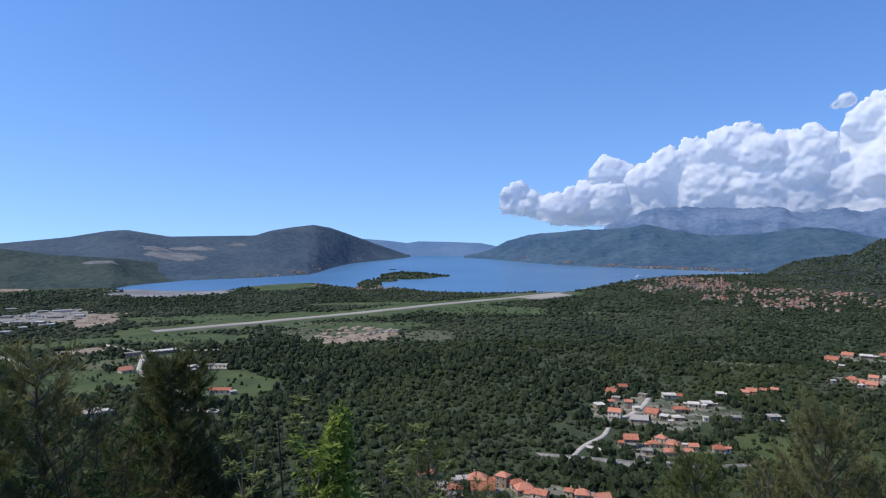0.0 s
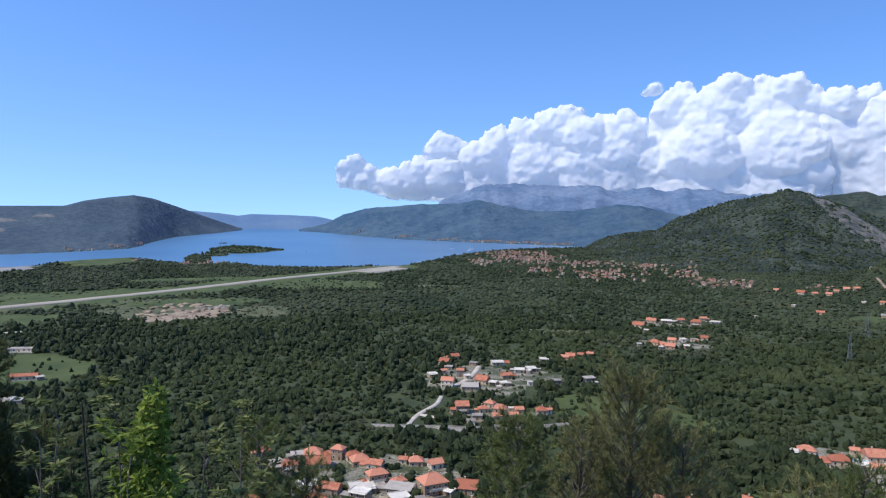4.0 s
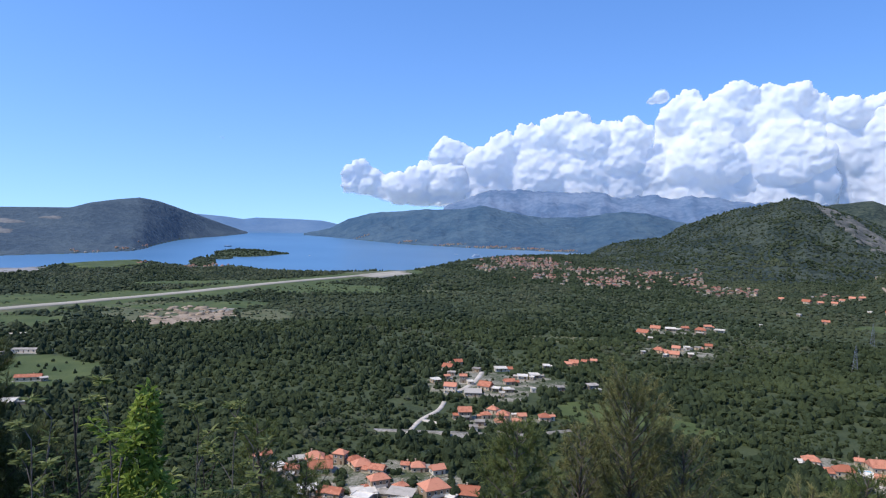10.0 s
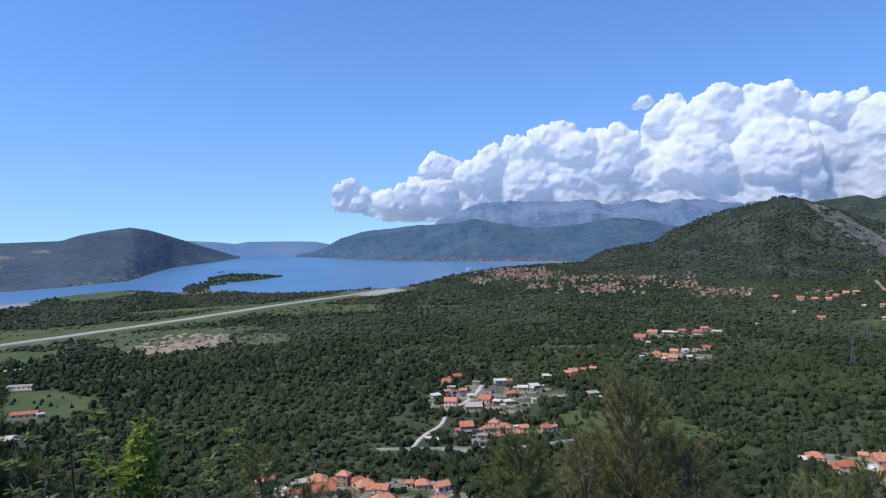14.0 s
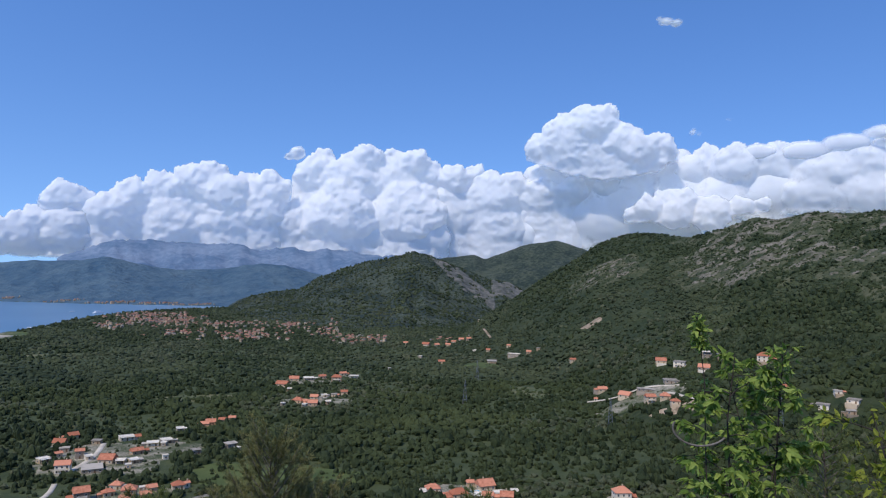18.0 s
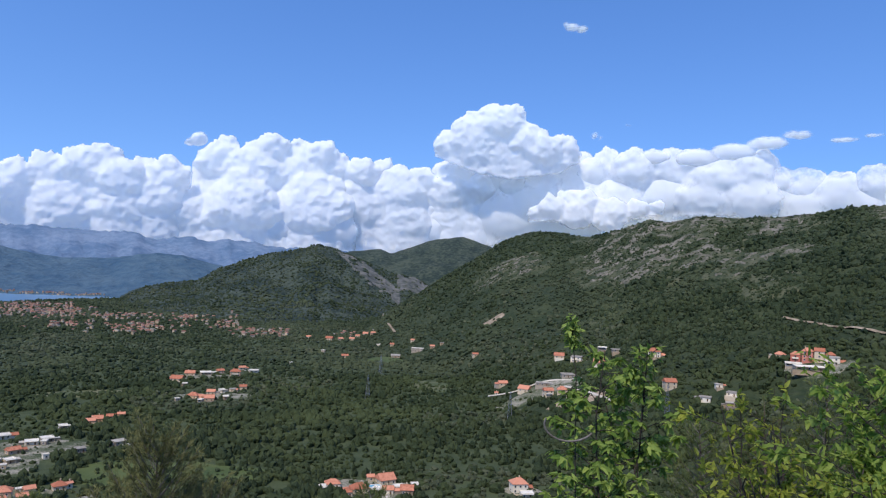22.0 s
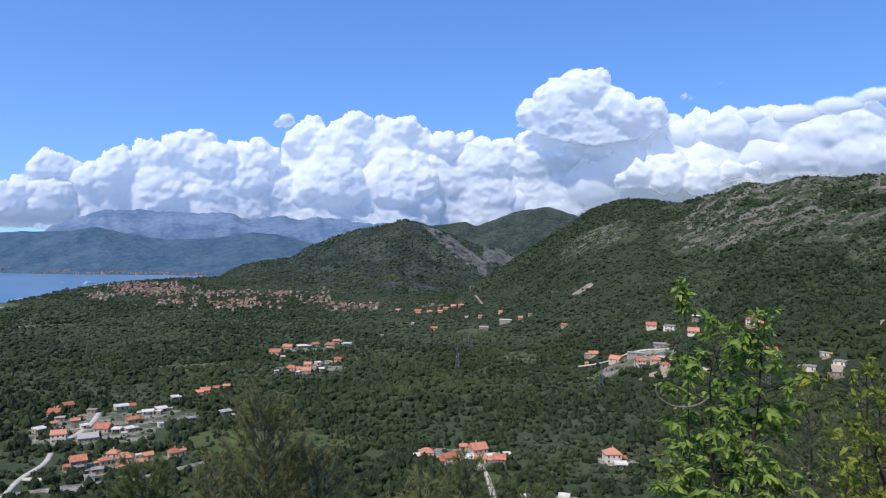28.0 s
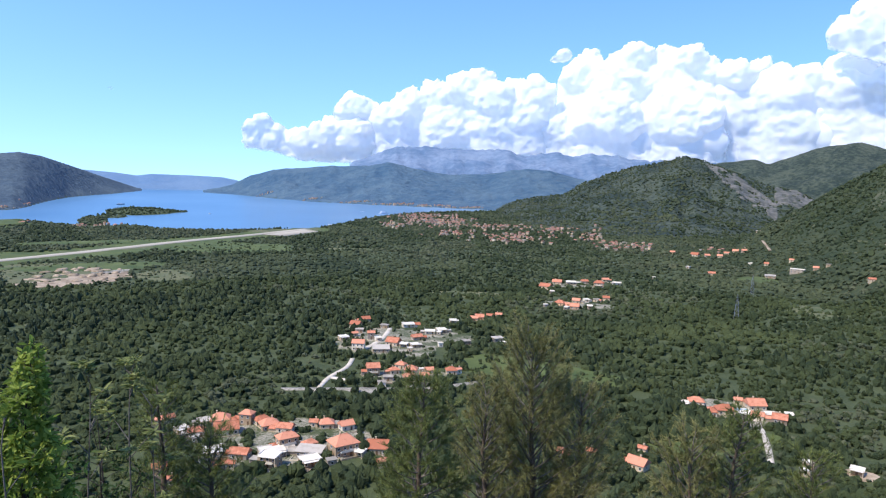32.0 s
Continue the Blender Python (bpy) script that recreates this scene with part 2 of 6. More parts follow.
# ---------------------------------------------------------------- materials
def material(name, low, high, scale=1.0, rough=0.9, bump=0.3, bump_scale=None, island=0.0, fine=0.35, spread=(0.3, 0.7), distance=0.2, metal=0.0, per_object=0.0, spec=0.3):
    """A rough surface whose colour wanders between two tones at two scales, with fine relief."""
    m = bpy.data.materials.new(name)
    m.use_nodes = True
    nt = m.node_tree
    bsdf = nt.nodes["Principled BSDF"]
    bsdf.inputs["Roughness"].default_value = rough
    bsdf.inputs["Metallic"].default_value = metal
    bsdf.inputs["Specular IOR Level"].default_value = spec
    geo = nt.nodes.new("ShaderNodeNewGeometry")
    big = nt.nodes.new("ShaderNodeTexNoise")
    big.inputs["Scale"].default_value, big.inputs["Detail"].default_value = scale, 5
    small = nt.nodes.new("ShaderNodeTexNoise")
    small.inputs["Scale"].default_value, small.inputs["Detail"].default_value = (bump_scale or scale * 7), 4
    for n in (big, small):
        nt.links.new(geo.outputs["Position"], n.inputs["Vector"])
    mix = nt.nodes.new("ShaderNodeMath")
    mix.operation = "MULTIPLY_ADD"
    nt.links.new(small.outputs["Fac"], mix.inputs[0])
    mix.inputs[1].default_value = fine
    nt.links.new(big.outputs["Fac"], mix.inputs[2])
    value = mix.outputs[0]
    for amount, source in ((island, geo.outputs["Random Per Island"]), (per_object, None)):
        if amount:
            if source is None:
                source = nt.nodes.new("ShaderNodeObjectInfo").outputs["Random"]
            add = nt.nodes.new("ShaderNodeMath")
            add.operation = "MULTIPLY_ADD"
            nt.links.new(source, add.inputs[0])
            add.inputs[1].default_value = amount
            nt.links.new(value, add.inputs[2])
            value = add.outputs[0]
    span = nt.nodes.new("ShaderNodeMapRange")
    extra = fine * 0.5 + island * 0.5 + per_object * 0.5
    span.inputs["From Min"].default_value, span.inputs["From Max"].default_value = spread[0] + extra, spread[1] + extra
    nt.links.new(value, span.inputs["Value"])
    tone = nt.nodes.new("ShaderNodeMix")
    tone.data_type = "RGBA"
    tone.inputs["A"].default_value, tone.inputs["B"].default_value = (*low, 1), (*high, 1)
    nt.links.new(span.outputs[0], tone.inputs["Factor"])
    nt.links.new(tone.outputs["Result"], bsdf.inputs["Base Color"])
    if bump:
        b = nt.nodes.new("ShaderNodeBump")
        b.inputs["Strength"].default_value, b.inputs["Distance"].default_value = bump, distance
        nt.links.new(small.outputs["Fac"], b.inputs["Height"])
        nt.links.new(b.outputs[0], bsdf.inputs["Normal"])
    return m


def leafy(name, low, high, scale, island=0.5, through_light=0.35, bump_scale=3.0, bump=0.8, distance=0.25):
    """Foliage: varied greens, some light coming through the leaves."""
    m = material(name, low, high, scale, 0.75, bump, bump_scale, island, 0.5, (0.25, 0.75), distance, spec=0.2)
    nt = m.node_tree
    bsdf, out = nt.nodes["Principled BSDF"], nt.nodes["Material Output"]
    tr = nt.nodes.new("ShaderNodeBsdfTranslucent")
    source = bsdf.inputs["Base Color"].links[0].from_socket
    nt.links.new(source, tr.inputs["Color"])
    ms = nt.nodes.new("ShaderNodeMixShader")
    ms.inputs[0].default_value = through_light
    nt.links.new(bsdf.outputs[0], ms.inputs[1])
    nt.links.new(tr.outputs[0], ms.inputs[2])
    nt.links.new(ms.outputs[0], out.inputs[0])
    return m


M_FLOOR = material("forest_floor", (0.036, 0.052, 0.020), (0.072, 0.088, 0.035), 0.06, 0.95, 0.8, 0.5, fine=0.6, distance=1.0)
M_MEADOW = material("meadow_grass", (0.046, 0.072, 0.019), (0.102, 0.126, 0.038), 0.03, 0.95, 0.4, 0.7, fine=0.5)
M_DRYGRASS = material("dry_grass", (0.066, 0.086, 0.034), (0.150, 0.145, 0.072), 0.03, 0.95, 0.4, 0.4, fine=0.6)
M_DIRT = material("bare_earth", (0.155, 0.112, 0.066), (0.44, 0.345, 0.240), 0.07, 0.95, 0.5, 0.5, fine=0.6)
M_RUBBLE = material("rubble_ground", (0.10, 0.10, 0.075), (0.40, 0.36, 0.30), 0.06, 0.95, 0.7, 0.6, fine=0.8)
M_YARD = material("yard_ground", (0.060, 0.075, 0.030), (0.380, 0.335, 0.260), 0.09, 0.95, 0.5, 0.8, fine=0.8, spread=(0.38, 0.76))
M_FARFIELD = material("distant_fields", (0.120, 0.130, 0.125), (0.235, 0.225, 0.205), 0.02, 0.95, 0.3, 0.1, fine=0.8)
M_MUD = material("tidal_mud", (0.16, 0.14, 0.11), (0.34, 0.31, 0.26), 0.01, 0.6, 0.2, 0.1)
M_ROCK = material("karst_rock", (0.070, 0.070, 0.042), (0.225, 0.198, 0.150), 0.05, 0.9, 1.0, 0.35, fine=0.8, distance=1.5)
M_SCRUB = material("hill_scrub", (0.019, 0.032, 0.011), (0.050, 0.062, 0.025), 0.022, 0.95, 1.0, 0.16, fine=0.7, distance=3.0)
M_STONY = material("stony_turf", (0.034, 0.048, 0.019), (0.098, 0.098, 0.052), 0.05, 0.95, 0.6, 0.3, fine=0.8, distance=1.0)
M_WOODS = material("wooded_hill", (0.021, 0.035, 0.027), (0.064, 0.080, 0.054), 0.010, 0.95, 1.0, 0.07, fine=1.1, spread=(0.36, 0.66), distance=12.0)
# far hills: the haze of distance is painted into their base colours as blue
M_FAR_LEFT = material("haze_tinted_wooded_hill", (0.046, 0.074, 0.098), (0.080, 0.112, 0.128), 0.006, 0.95, 0.9, 0.04, fine=0.9, distance=10.0)
M_LEFT_SPUR = material("haze_tinted_spur", (0.030, 0.050, 0.042), (0.066, 0.088, 0.062), 0.008, 0.95, 0.9, 0.05, fine=0.9, distance=8.0)
M_FAR_RIGHT = material("haze_tinted_woods", (0.038, 0.086, 0.136), (0.080, 0.134, 0.172), 0.006, 0.95, 1.0, 0.03, fine=0.9, distance=16.0)
M_FAR_ROCK = material("haze_tinted_limestone", (0.085, 0.146, 0.232), (0.175, 0.236, 0.320), 0.006, 0.95, 0.8, 0.03, fine=0.7, spread=(0.32, 0.72), distance=10.0)
M_FAR_HAZY = material("haze_tinted_distant_hill", (0.105, 0.190, 0.300), (0.145, 0.230, 0.330), 0.004, 0.95, 0.5, 0.03, fine=0.5, distance=8.0)
M_SCAR = material("bare_scree", (0.060, 0.066, 0.054), (0.160, 0.152, 0.130), 0.02, 0.95, 1.0, 0.08, fine=0.7, distance=3.0)

M_FOREST = leafy("valley_foliage", (0.030, 0.047, 0.019), (0.092, 0.116, 0.043), 0.012, 0.26, 0.33, 1.5, 0.9, 0.9)
# a touch bluer than the near foliage, haze put into the colour
M_FOREST_FAR = leafy("distant_foliage", (0.029, 0.045, 0.021), (0.086, 0.102, 0.046), 0.008, 0.20, 0.2, 0.5, 0.8, 1.4)
M_OLIVE = leafy("olive_foliage", (0.050, 0.064, 0.032), (0.120, 0.132, 0.070), 0.03, 0.5, 0.25, 1.5, 1.0, 0.6)
M_PINEWOOD = leafy("pine_foliage_far", (0.024, 0.038, 0.015), (0.056, 0.074, 0.029), 0.02, 0.5, 0.15, 1.5, 1.0, 0.8)

WALLS = {
    "pink": material("brick_red_plaster", (0.42, 0.13, 0.09), (0.55, 0.20, 0.14), 0.25, 0.9, 0.15, 2, per_object=0.4),
    "cream": material("cream_plaster", (0.50, 0.39, 0.255), (0.65, 0.52, 0.36), 0.25, 0.9, 0.15, 2, per_object=0.4),
    "beige": material("beige_plaster", (0.34, 0.245, 0.155), (0.50, 0.375, 0.245), 0.25, 0.9, 0.15, 2, per_object=0.4),
    "white": material("white_plaster", (0.69, 0.595, 0.455), (0.83, 0.735, 0.58), 0.25, 0.85, 0.1, 2, per_object=0.3),
    "grey": material("grey_render", (0.24, 0.195, 0.145), (0.40, 0.325, 0.245), 0.25, 0.9, 0.2, 2, per_object=0.4),
    "ochre": material("ochre_plaster", (0.52, 0.33, 0.17), (0.66, 0.45, 0.27), 0.25, 0.9, 0.15, 2, per_object=0.4),
}
M_TILE = material("terracotta_tiles", (0.40, 0.140, 0.075), (0.62, 0.260, 0.155), 0.6, 0.85, 0.5, 3.0, fine=0.6, per_object=0.7, distance=0.1)
# darker, duller tiles for the distant town
M_TILE_DULL = material("dull_brown_red_tiles", (0.25, 0.115, 0.078), (0.42, 0.205, 0.140), 0.05, 0.9, 0.3, 1.0, fine=0.6, island=0.6)
M_FLATROOF = material("pale_concrete_roof", (0.58, 0.525, 0.43), (0.80, 0.735, 0.62), 0.3, 0.85, 0.2, 2, per_object=0.4)
M_GREYROOF = material("grey_roof_sheet", (0.27, 0.235, 0.185), (0.47, 0.415, 0.335), 0.3, 0.75, 0.3, 2, per_object=0.6)
M_ROAD = material("pale_gravel_road", (0.44, 0.385, 0.30), (0.64, 0.575, 0.47), 0.15, 0.95, 0.3, 2.0)
M_ASPHALT = material("worn_asphalt", (0.13, 0.13, 0.125), (0.25, 0.245, 0.23), 0.1, 0.9, 0.2, 1.5)
M_RUNWAY = material("runway_concrete", (0.32, 0.285, 0.215), (0.45, 0.40, 0.31), 0.01, 0.9, 0.15, 0.2)
M_FRAME = material("window_frame_paint", (0.55, 0.54, 0.52), (0.7, 0.69, 0.67), 1.0, 0.6, 0.05)
M_DOOR = material("door_wood", (0.10, 0.06, 0.035), (0.2, 0.12, 0.07), 2.0, 0.6, 0.1)
M_METAL = material("galvanised_steel", (0.25, 0.26, 0.27), (0.4, 0.41, 0.42), 1.0, 0.5, 0.1, metal=0.7)
M_HULL = material("white_hull", (0.72, 0.73, 0.74), (0.84, 0.85, 0.86), 0.2, 0.4, 0.02)
M_DARKHULL = material("dark_hull", (0.03, 0.035, 0.05), (0.06, 0.065, 0.08), 0.2, 0.4, 0.02)


def glass(name, tint, rough):
    m = bpy.data.materials.new(name)
    m.use_nodes = True
    b = m.node_tree.nodes["Principled BSDF"]
    b.inputs["Base Color"].default_value = (*tint, 1)
    b.inputs["Roughness"].default_value = rough
    b.inputs["Specular IOR Level"].default_value = 0.6
    return m


M_PANE = glass("dark_window_glass", (0.020, 0.025, 0.030), 0.08)
M_POOL = material("pool_water", (0.10, 0.42, 0.62), (0.18, 0.52, 0.72), 0.3, 0.12, 0.05, 2)


def sea_material():
    m = material("bay_water", (0.062, 0.165, 0.285), (0.100, 0.215, 0.335), 0.0022, 0.30, 0.25, 0.05, fine=0.3, distance=1.2, spec=0.4)
    return m


M_SEA = sea_material()


def cloud_material():
    """Vapour: soft white relief that thins out to nothing at the rims, by the mesh's own thickness."""
    m = bpy.data.materials.new("cloud_vapour")
    m.use_nodes = True
    nt = m.node_tree
    b = nt.nodes["Principled BSDF"]
    b.inputs["Base Color"].default_value = (0.995, 0.995, 0.99, 1)
    b.inputs["Roughness"].default_value = 1.0
    b.inputs["Specular IOR Level"].default_value = 0.0
    geo, ns, bp = nt.nodes.new("ShaderNodeNewGeometry"), nt.nodes.new("ShaderNodeTexNoise"), nt.nodes.new("ShaderNodeBump")
    ns.inputs["Scale"].default_value, ns.inputs["Detail"].default_value, ns.inputs["Roughness"].default_value = 0.018, 7, 0.62
    bp.inputs["Strength"].default_value, bp.inputs["Distance"].default_value = 0.12, 9.0
    nt.links.new(geo.outputs["Position"], ns.inputs["Vector"])
    nt.links.new(ns.outputs["Fac"], bp.inputs["Height"])
    nt.links.new(bp.outputs[0], b.inputs["Normal"])
    tr, ms = nt.nodes.new("ShaderNodeBsdfTranslucent"), nt.nodes.new("ShaderNodeMixShader")
    tr.inputs["Color"].default_value = (0.98, 0.98, 0.98, 1)
    ms.inputs[0].default_value = 0.52
    nt.links.new(b.outputs[0], ms.inputs[1])
    nt.links.new(tr.outputs[0], ms.inputs[2])
    thick = nt.nodes.new("ShaderNodeAttribute")
    thick.attribute_name = "thickness"
    fray = nt.nodes.new("ShaderNodeMath")
    fray.operation = "MULTIPLY_ADD"
    nt.links.new(ns.outputs["Fac"], fray.inputs[0])
    fray.inputs[1].default_value = 0.8
    nt.links.new(thick.outputs["Fac"], fray.inputs[2])
    cover = nt.nodes.new("ShaderNodeMapRange")
    cover.interpolation_type = "SMOOTHSTEP"
    cover.inputs["From Min"].default_value, cover.inputs["From Max"].default_value = 0.60, 1.28
    nt.links.new(fray.outputs[0], cover.inputs["Value"])
    clear, veil = nt.nodes.new("ShaderNodeBsdfTransparent"), nt.nodes.new("ShaderNodeMixShader")
    nt.links.new(cover.outputs[0], veil.inputs[0])
    nt.links.new(clear.outputs[0], veil.inputs[1])
    nt.links.new(ms.outputs[0], veil.inputs[2])
    nt.links.new(veil.outputs[0], nt.nodes["Material Output"].inputs[0])
    return m


M_CLOUD = cloud_material()


# ---------------------------------------------------------------- helpers for meshes
def mesh_object(name, verts, faces, mats, parent=None, smooth_faces=False, index=None):
    me = bpy.data.meshes.new(name)
    if isinstance(verts, np.ndarray):
        nv, nf, k = len(verts), len(faces), faces.shape[1]
        me.vertices.add(nv)
        me.vertices.foreach_set("co", np.ascontiguousarray(verts, dtype=np.float32).ravel())
        me.loops.add(nf * k)
        me.loops.foreach_set("vertex_index", np.ascontiguousarray(faces, dtype=np.int32).ravel())
        me.polygons.add(nf)
        me.polygons.foreach_set("loop_start", np.arange(0, nf * k, k, dtype=np.int32))
        me.polygons.foreach_set("use_smooth", np.full(nf, smooth_faces, dtype=bool))
        for m in mats:
            me.materials.append(m)
        if index is not None:
            me.polygons.foreach_set("material_index", np.ascontiguousarray(index, dtype=np.int32))
        me.update(calc_edges=True)
    else:
        me.from_pydata(verts, [], faces)
        for m in mats:
            me.materials.append(m)
        if smooth_faces:
            me.polygons.foreach_set("use_smooth", [True] * len(me.polygons))
    ob = new(name, me)
    if parent is not None:
        ob.parent = parent
    return ob


def part(name, bm, mat, parent, label="", smooth_faces=False):
    """Links a bmesh as one mesh object under a thing or a part."""
    me = bpy.data.meshes.new(name)
    bm.to_mesh(me)
    bm.free()
    me.materials.append(mat)
    if smooth_faces:
        me.polygons.foreach_set("use_smooth", [True] * len(me.polygons))
    ob = new(name, me)
    ob.parent = parent
    if label:
        tagged(ob, label=label)
    return ob


def empty(name, x, y, z, rz=0):
    ob = new(name)
    ob.matrix_world = pose(x, y, z, 0, 0, rz)
    return ob


def box(bm, x0, y0, z0, x1, y1, z1):
    v = [bm.verts.new(p) for p in ((x0, y0, z0), (x1, y0, z0), (x1, y1, z0), (x0, y1, z0), (x0, y0, z1), (x1, y0, z1), (x1, y1, z1), (x0, y1, z1))]
    for f in ((3, 2, 1, 0), (4, 5, 6, 7), (0, 1, 5, 4), (1, 2, 6, 5), (2, 3, 7, 6), (3, 0, 4, 7)):
        bm.faces.new([v[i] for i in f])
    return v


# ---------------------------------------------------------------- clearings, roads and what lies bare
CLEARINGS = (
    (203, 425, 23, 28, "meadow"),
    (242, 408, 23, 17, "meadow"),
    (230, 264, 20, 12, "meadow"),
    (-320, 616, 52, 60, "meadow"),
    (-191, 611, 40, 72, "meadow"),
    (-312, 718, 57, 32, "dirtgrass"),
    (-411, 719, 50, 29, "dirtgrass"),
    (-403, 781, 28, 22, "dirt"),
    (-118, 895, 57, 58, "dirt"),
    (-111, 979, 48, 46, "rubble"),
    (-164, 958, 55, 79, "dirtgrass"),
    (-15, 906, 35, 43, "dirtgrass"),
    (-439, 839, 115, 29, "meadow"),
    (255, 1156, 52, 13, "field"),
    (58, 1190, 110, 75, "scrub"),
    (-116, 992, 97, 38, "meadow"),
    (-320, 868, 90, 41, "meadow"),
    (-239, 1116, 231, 52, "meadow"),
    (-542, 1069, 39, 98, "dirt"),
    (-629, 1093, 87, 104, "rubble"),
    (299, 693, 37, 16, "dirtgrass"),
    (108, 398, 18, 5, "rubble"),
    (280, 268, 14, 11, "meadow"),
    (150, 515, 34, 46, "rubbleyard"),
    (297, 300, 27, 21, "rubbleyard"),
    (141, 419, 30, 15, "rubbleyard"),
    (48, 332, 40, 28, "rubbleyard"),
    (362, 236, 12, 9, "rubbleyard"),
    (195, 515, 26, 16, "rubbleyard"),
    (430, 725, 40, 16, "rubbleyard"),
    (385, 612, 36, 14, "rubbleyard"),
    (590, 368, 39, 16, "rubbleyard"),
    (565, 318, 31, 8, "dirt"),
    (597, 131, 27, 14, "rubbleyard"),
    (824, 601, 15, 18, "dirt"),
    (213, 1491, 73, 40, "dirtgrass"),
    (-616, 1568, 137, 128, "mud"),
    (607, 516, 26, 37, "dirtgrass"),
    (286, 216, 9, 6, "dirt"),
    (253, 390, 23, 18, "meadow"),
    (-400, 1737, 87, 144, "meadow"),
    (-150, 1300, 120, 26, "meadow"),
    (726, 713, 25, 30, "meadow"),
    (-1012, 2454, 47, 44, "farfield"),
    (-914, 2570, 88, 37, "farfield"),
    (-909, 2366, 103, 69, "farfield"),
    (-942, 1925, 49, 12, "farfield"),
    (-993, 1601, 37, 26, "dirt"),
    (-797, 2704, 50, 24, "farfield"),
)
RUNWAY = ((-388, 930), (262, 1533))
ROADS = {
    "village_lane": (2.8, ((73, 400), (82, 421), (92, 438), (104, 448), (108, 460), (112, 470)), "pale gravel lane climbing to the village"),
    "upper_street": (3.6, ((125, 492), (136, 503), (151, 525), (164, 554)), "pale gravel street between the village houses"),
    "lane_spur": (3.2, ((101, 420), (95, 424), (88, 430)), "short pale gravel spur of the lane"),
    "valley_road": (4.0, ((55, 413), (75, 408), (95, 403), (117, 395), (141, 390), (175, 395)), "worn stony grey road along the valley"),
    "drive": (2.8, ((303, 298), (294, 282), (280, 264), (270, 252), (258, 239)), "pale gravel drive below the hamlet"),
    "hill_road": (4.5, ((630, 40), (642, 69), (657, 91), (675, 118), (708, 148), (734, 172), (748, 188)), "pale mountain road cut into the wooded slope"),
    "farm_road": (5.0, ((-406, 828), (-325, 756), (-296, 675), (-265, 624), (-201, 555)), "pale dirt road between the fields"),
    "farm_track": (4.0, ((-325, 756), (-312, 778), (-252, 787)), "pale dirt track beside the sheds"),
    "field_track": (6.0, ((-500, 760), (-441, 719), (-409, 663)), "pale dirt track at the edge of the fields"),
    "quarry_track": (4.0, ((980, 966), (913, 882)), "steep pale track up the hill"),
    "village_street": (3.5, ((602, 439), (599, 403), (611, 371), (621, 341)), "pale street of the hillside village"),
    "village_alley": (3.5, ((598, 346), (577, 305), (563, 278)), "pale concrete alley of the hillside village"),
}


def segment_distance(x, y, pts):
    best = np.full(np.shape(x), 1e9)
    for (x0, y0), (x1, y1) in zip(pts[:-1], pts[1:]):
        dx, dy = x1 - x0, y1 - y0
        u = np.clip(((x - x0) * dx + (y - y0) * dy) / (dx * dx + dy * dy), 0, 1)
        best = np.minimum(best, np.hypot(x - x0 - u * dx, y - y0 - u * dy))
    return best


def clearing_depth(x, y, c):
    """Below 1 inside the clearing c; the edge wanders."""
    cx, cy, wide, deep, _ = c
    r = math.hypot(cx, cy)
    s, k = cx / r, cy / r
    u, v = ((x - cx) * k - (y - cy) * s) / wide, ((x - cx) * s + (y - cy) * k) / deep
    return np.hypot(u, v) + 1.0 * (fbm(x * 0.03, y * 0.03, 3, 21) - 0.5)


def bareness(az, r, x, y):
    """Where the rocky slope of the right ridge is bare, 0 to 1."""
    up = r / along(az, (42, 1500), (55, 1480), (60, 1400), (66, 1280), (75, 1160), (86, 1060), (96, 1000))
    zone = smooth(az, 59, 64) * (1 - smooth(az, 74, 80)) * smooth(up, 0.66, 0.86)
    zone = np.maximum(zone, 0.9 * smooth(az, 80.5, 82.5) * smooth(up, 0.86, 0.95))
    zone = np.maximum(zone, 0.55 * smooth(az, 51, 54) * (1 - smooth(az, 57, 59)) * smooth(up, 0.78, 0.84) * (1 - smooth(up, 0.9, 0.95)))
    n = fbm(x * 0.018, y * 0.018, 4, 31)
    return zone * smooth(n + 0.12 * zone, 0.44, 0.66) * (az > 42) * (r > 500)


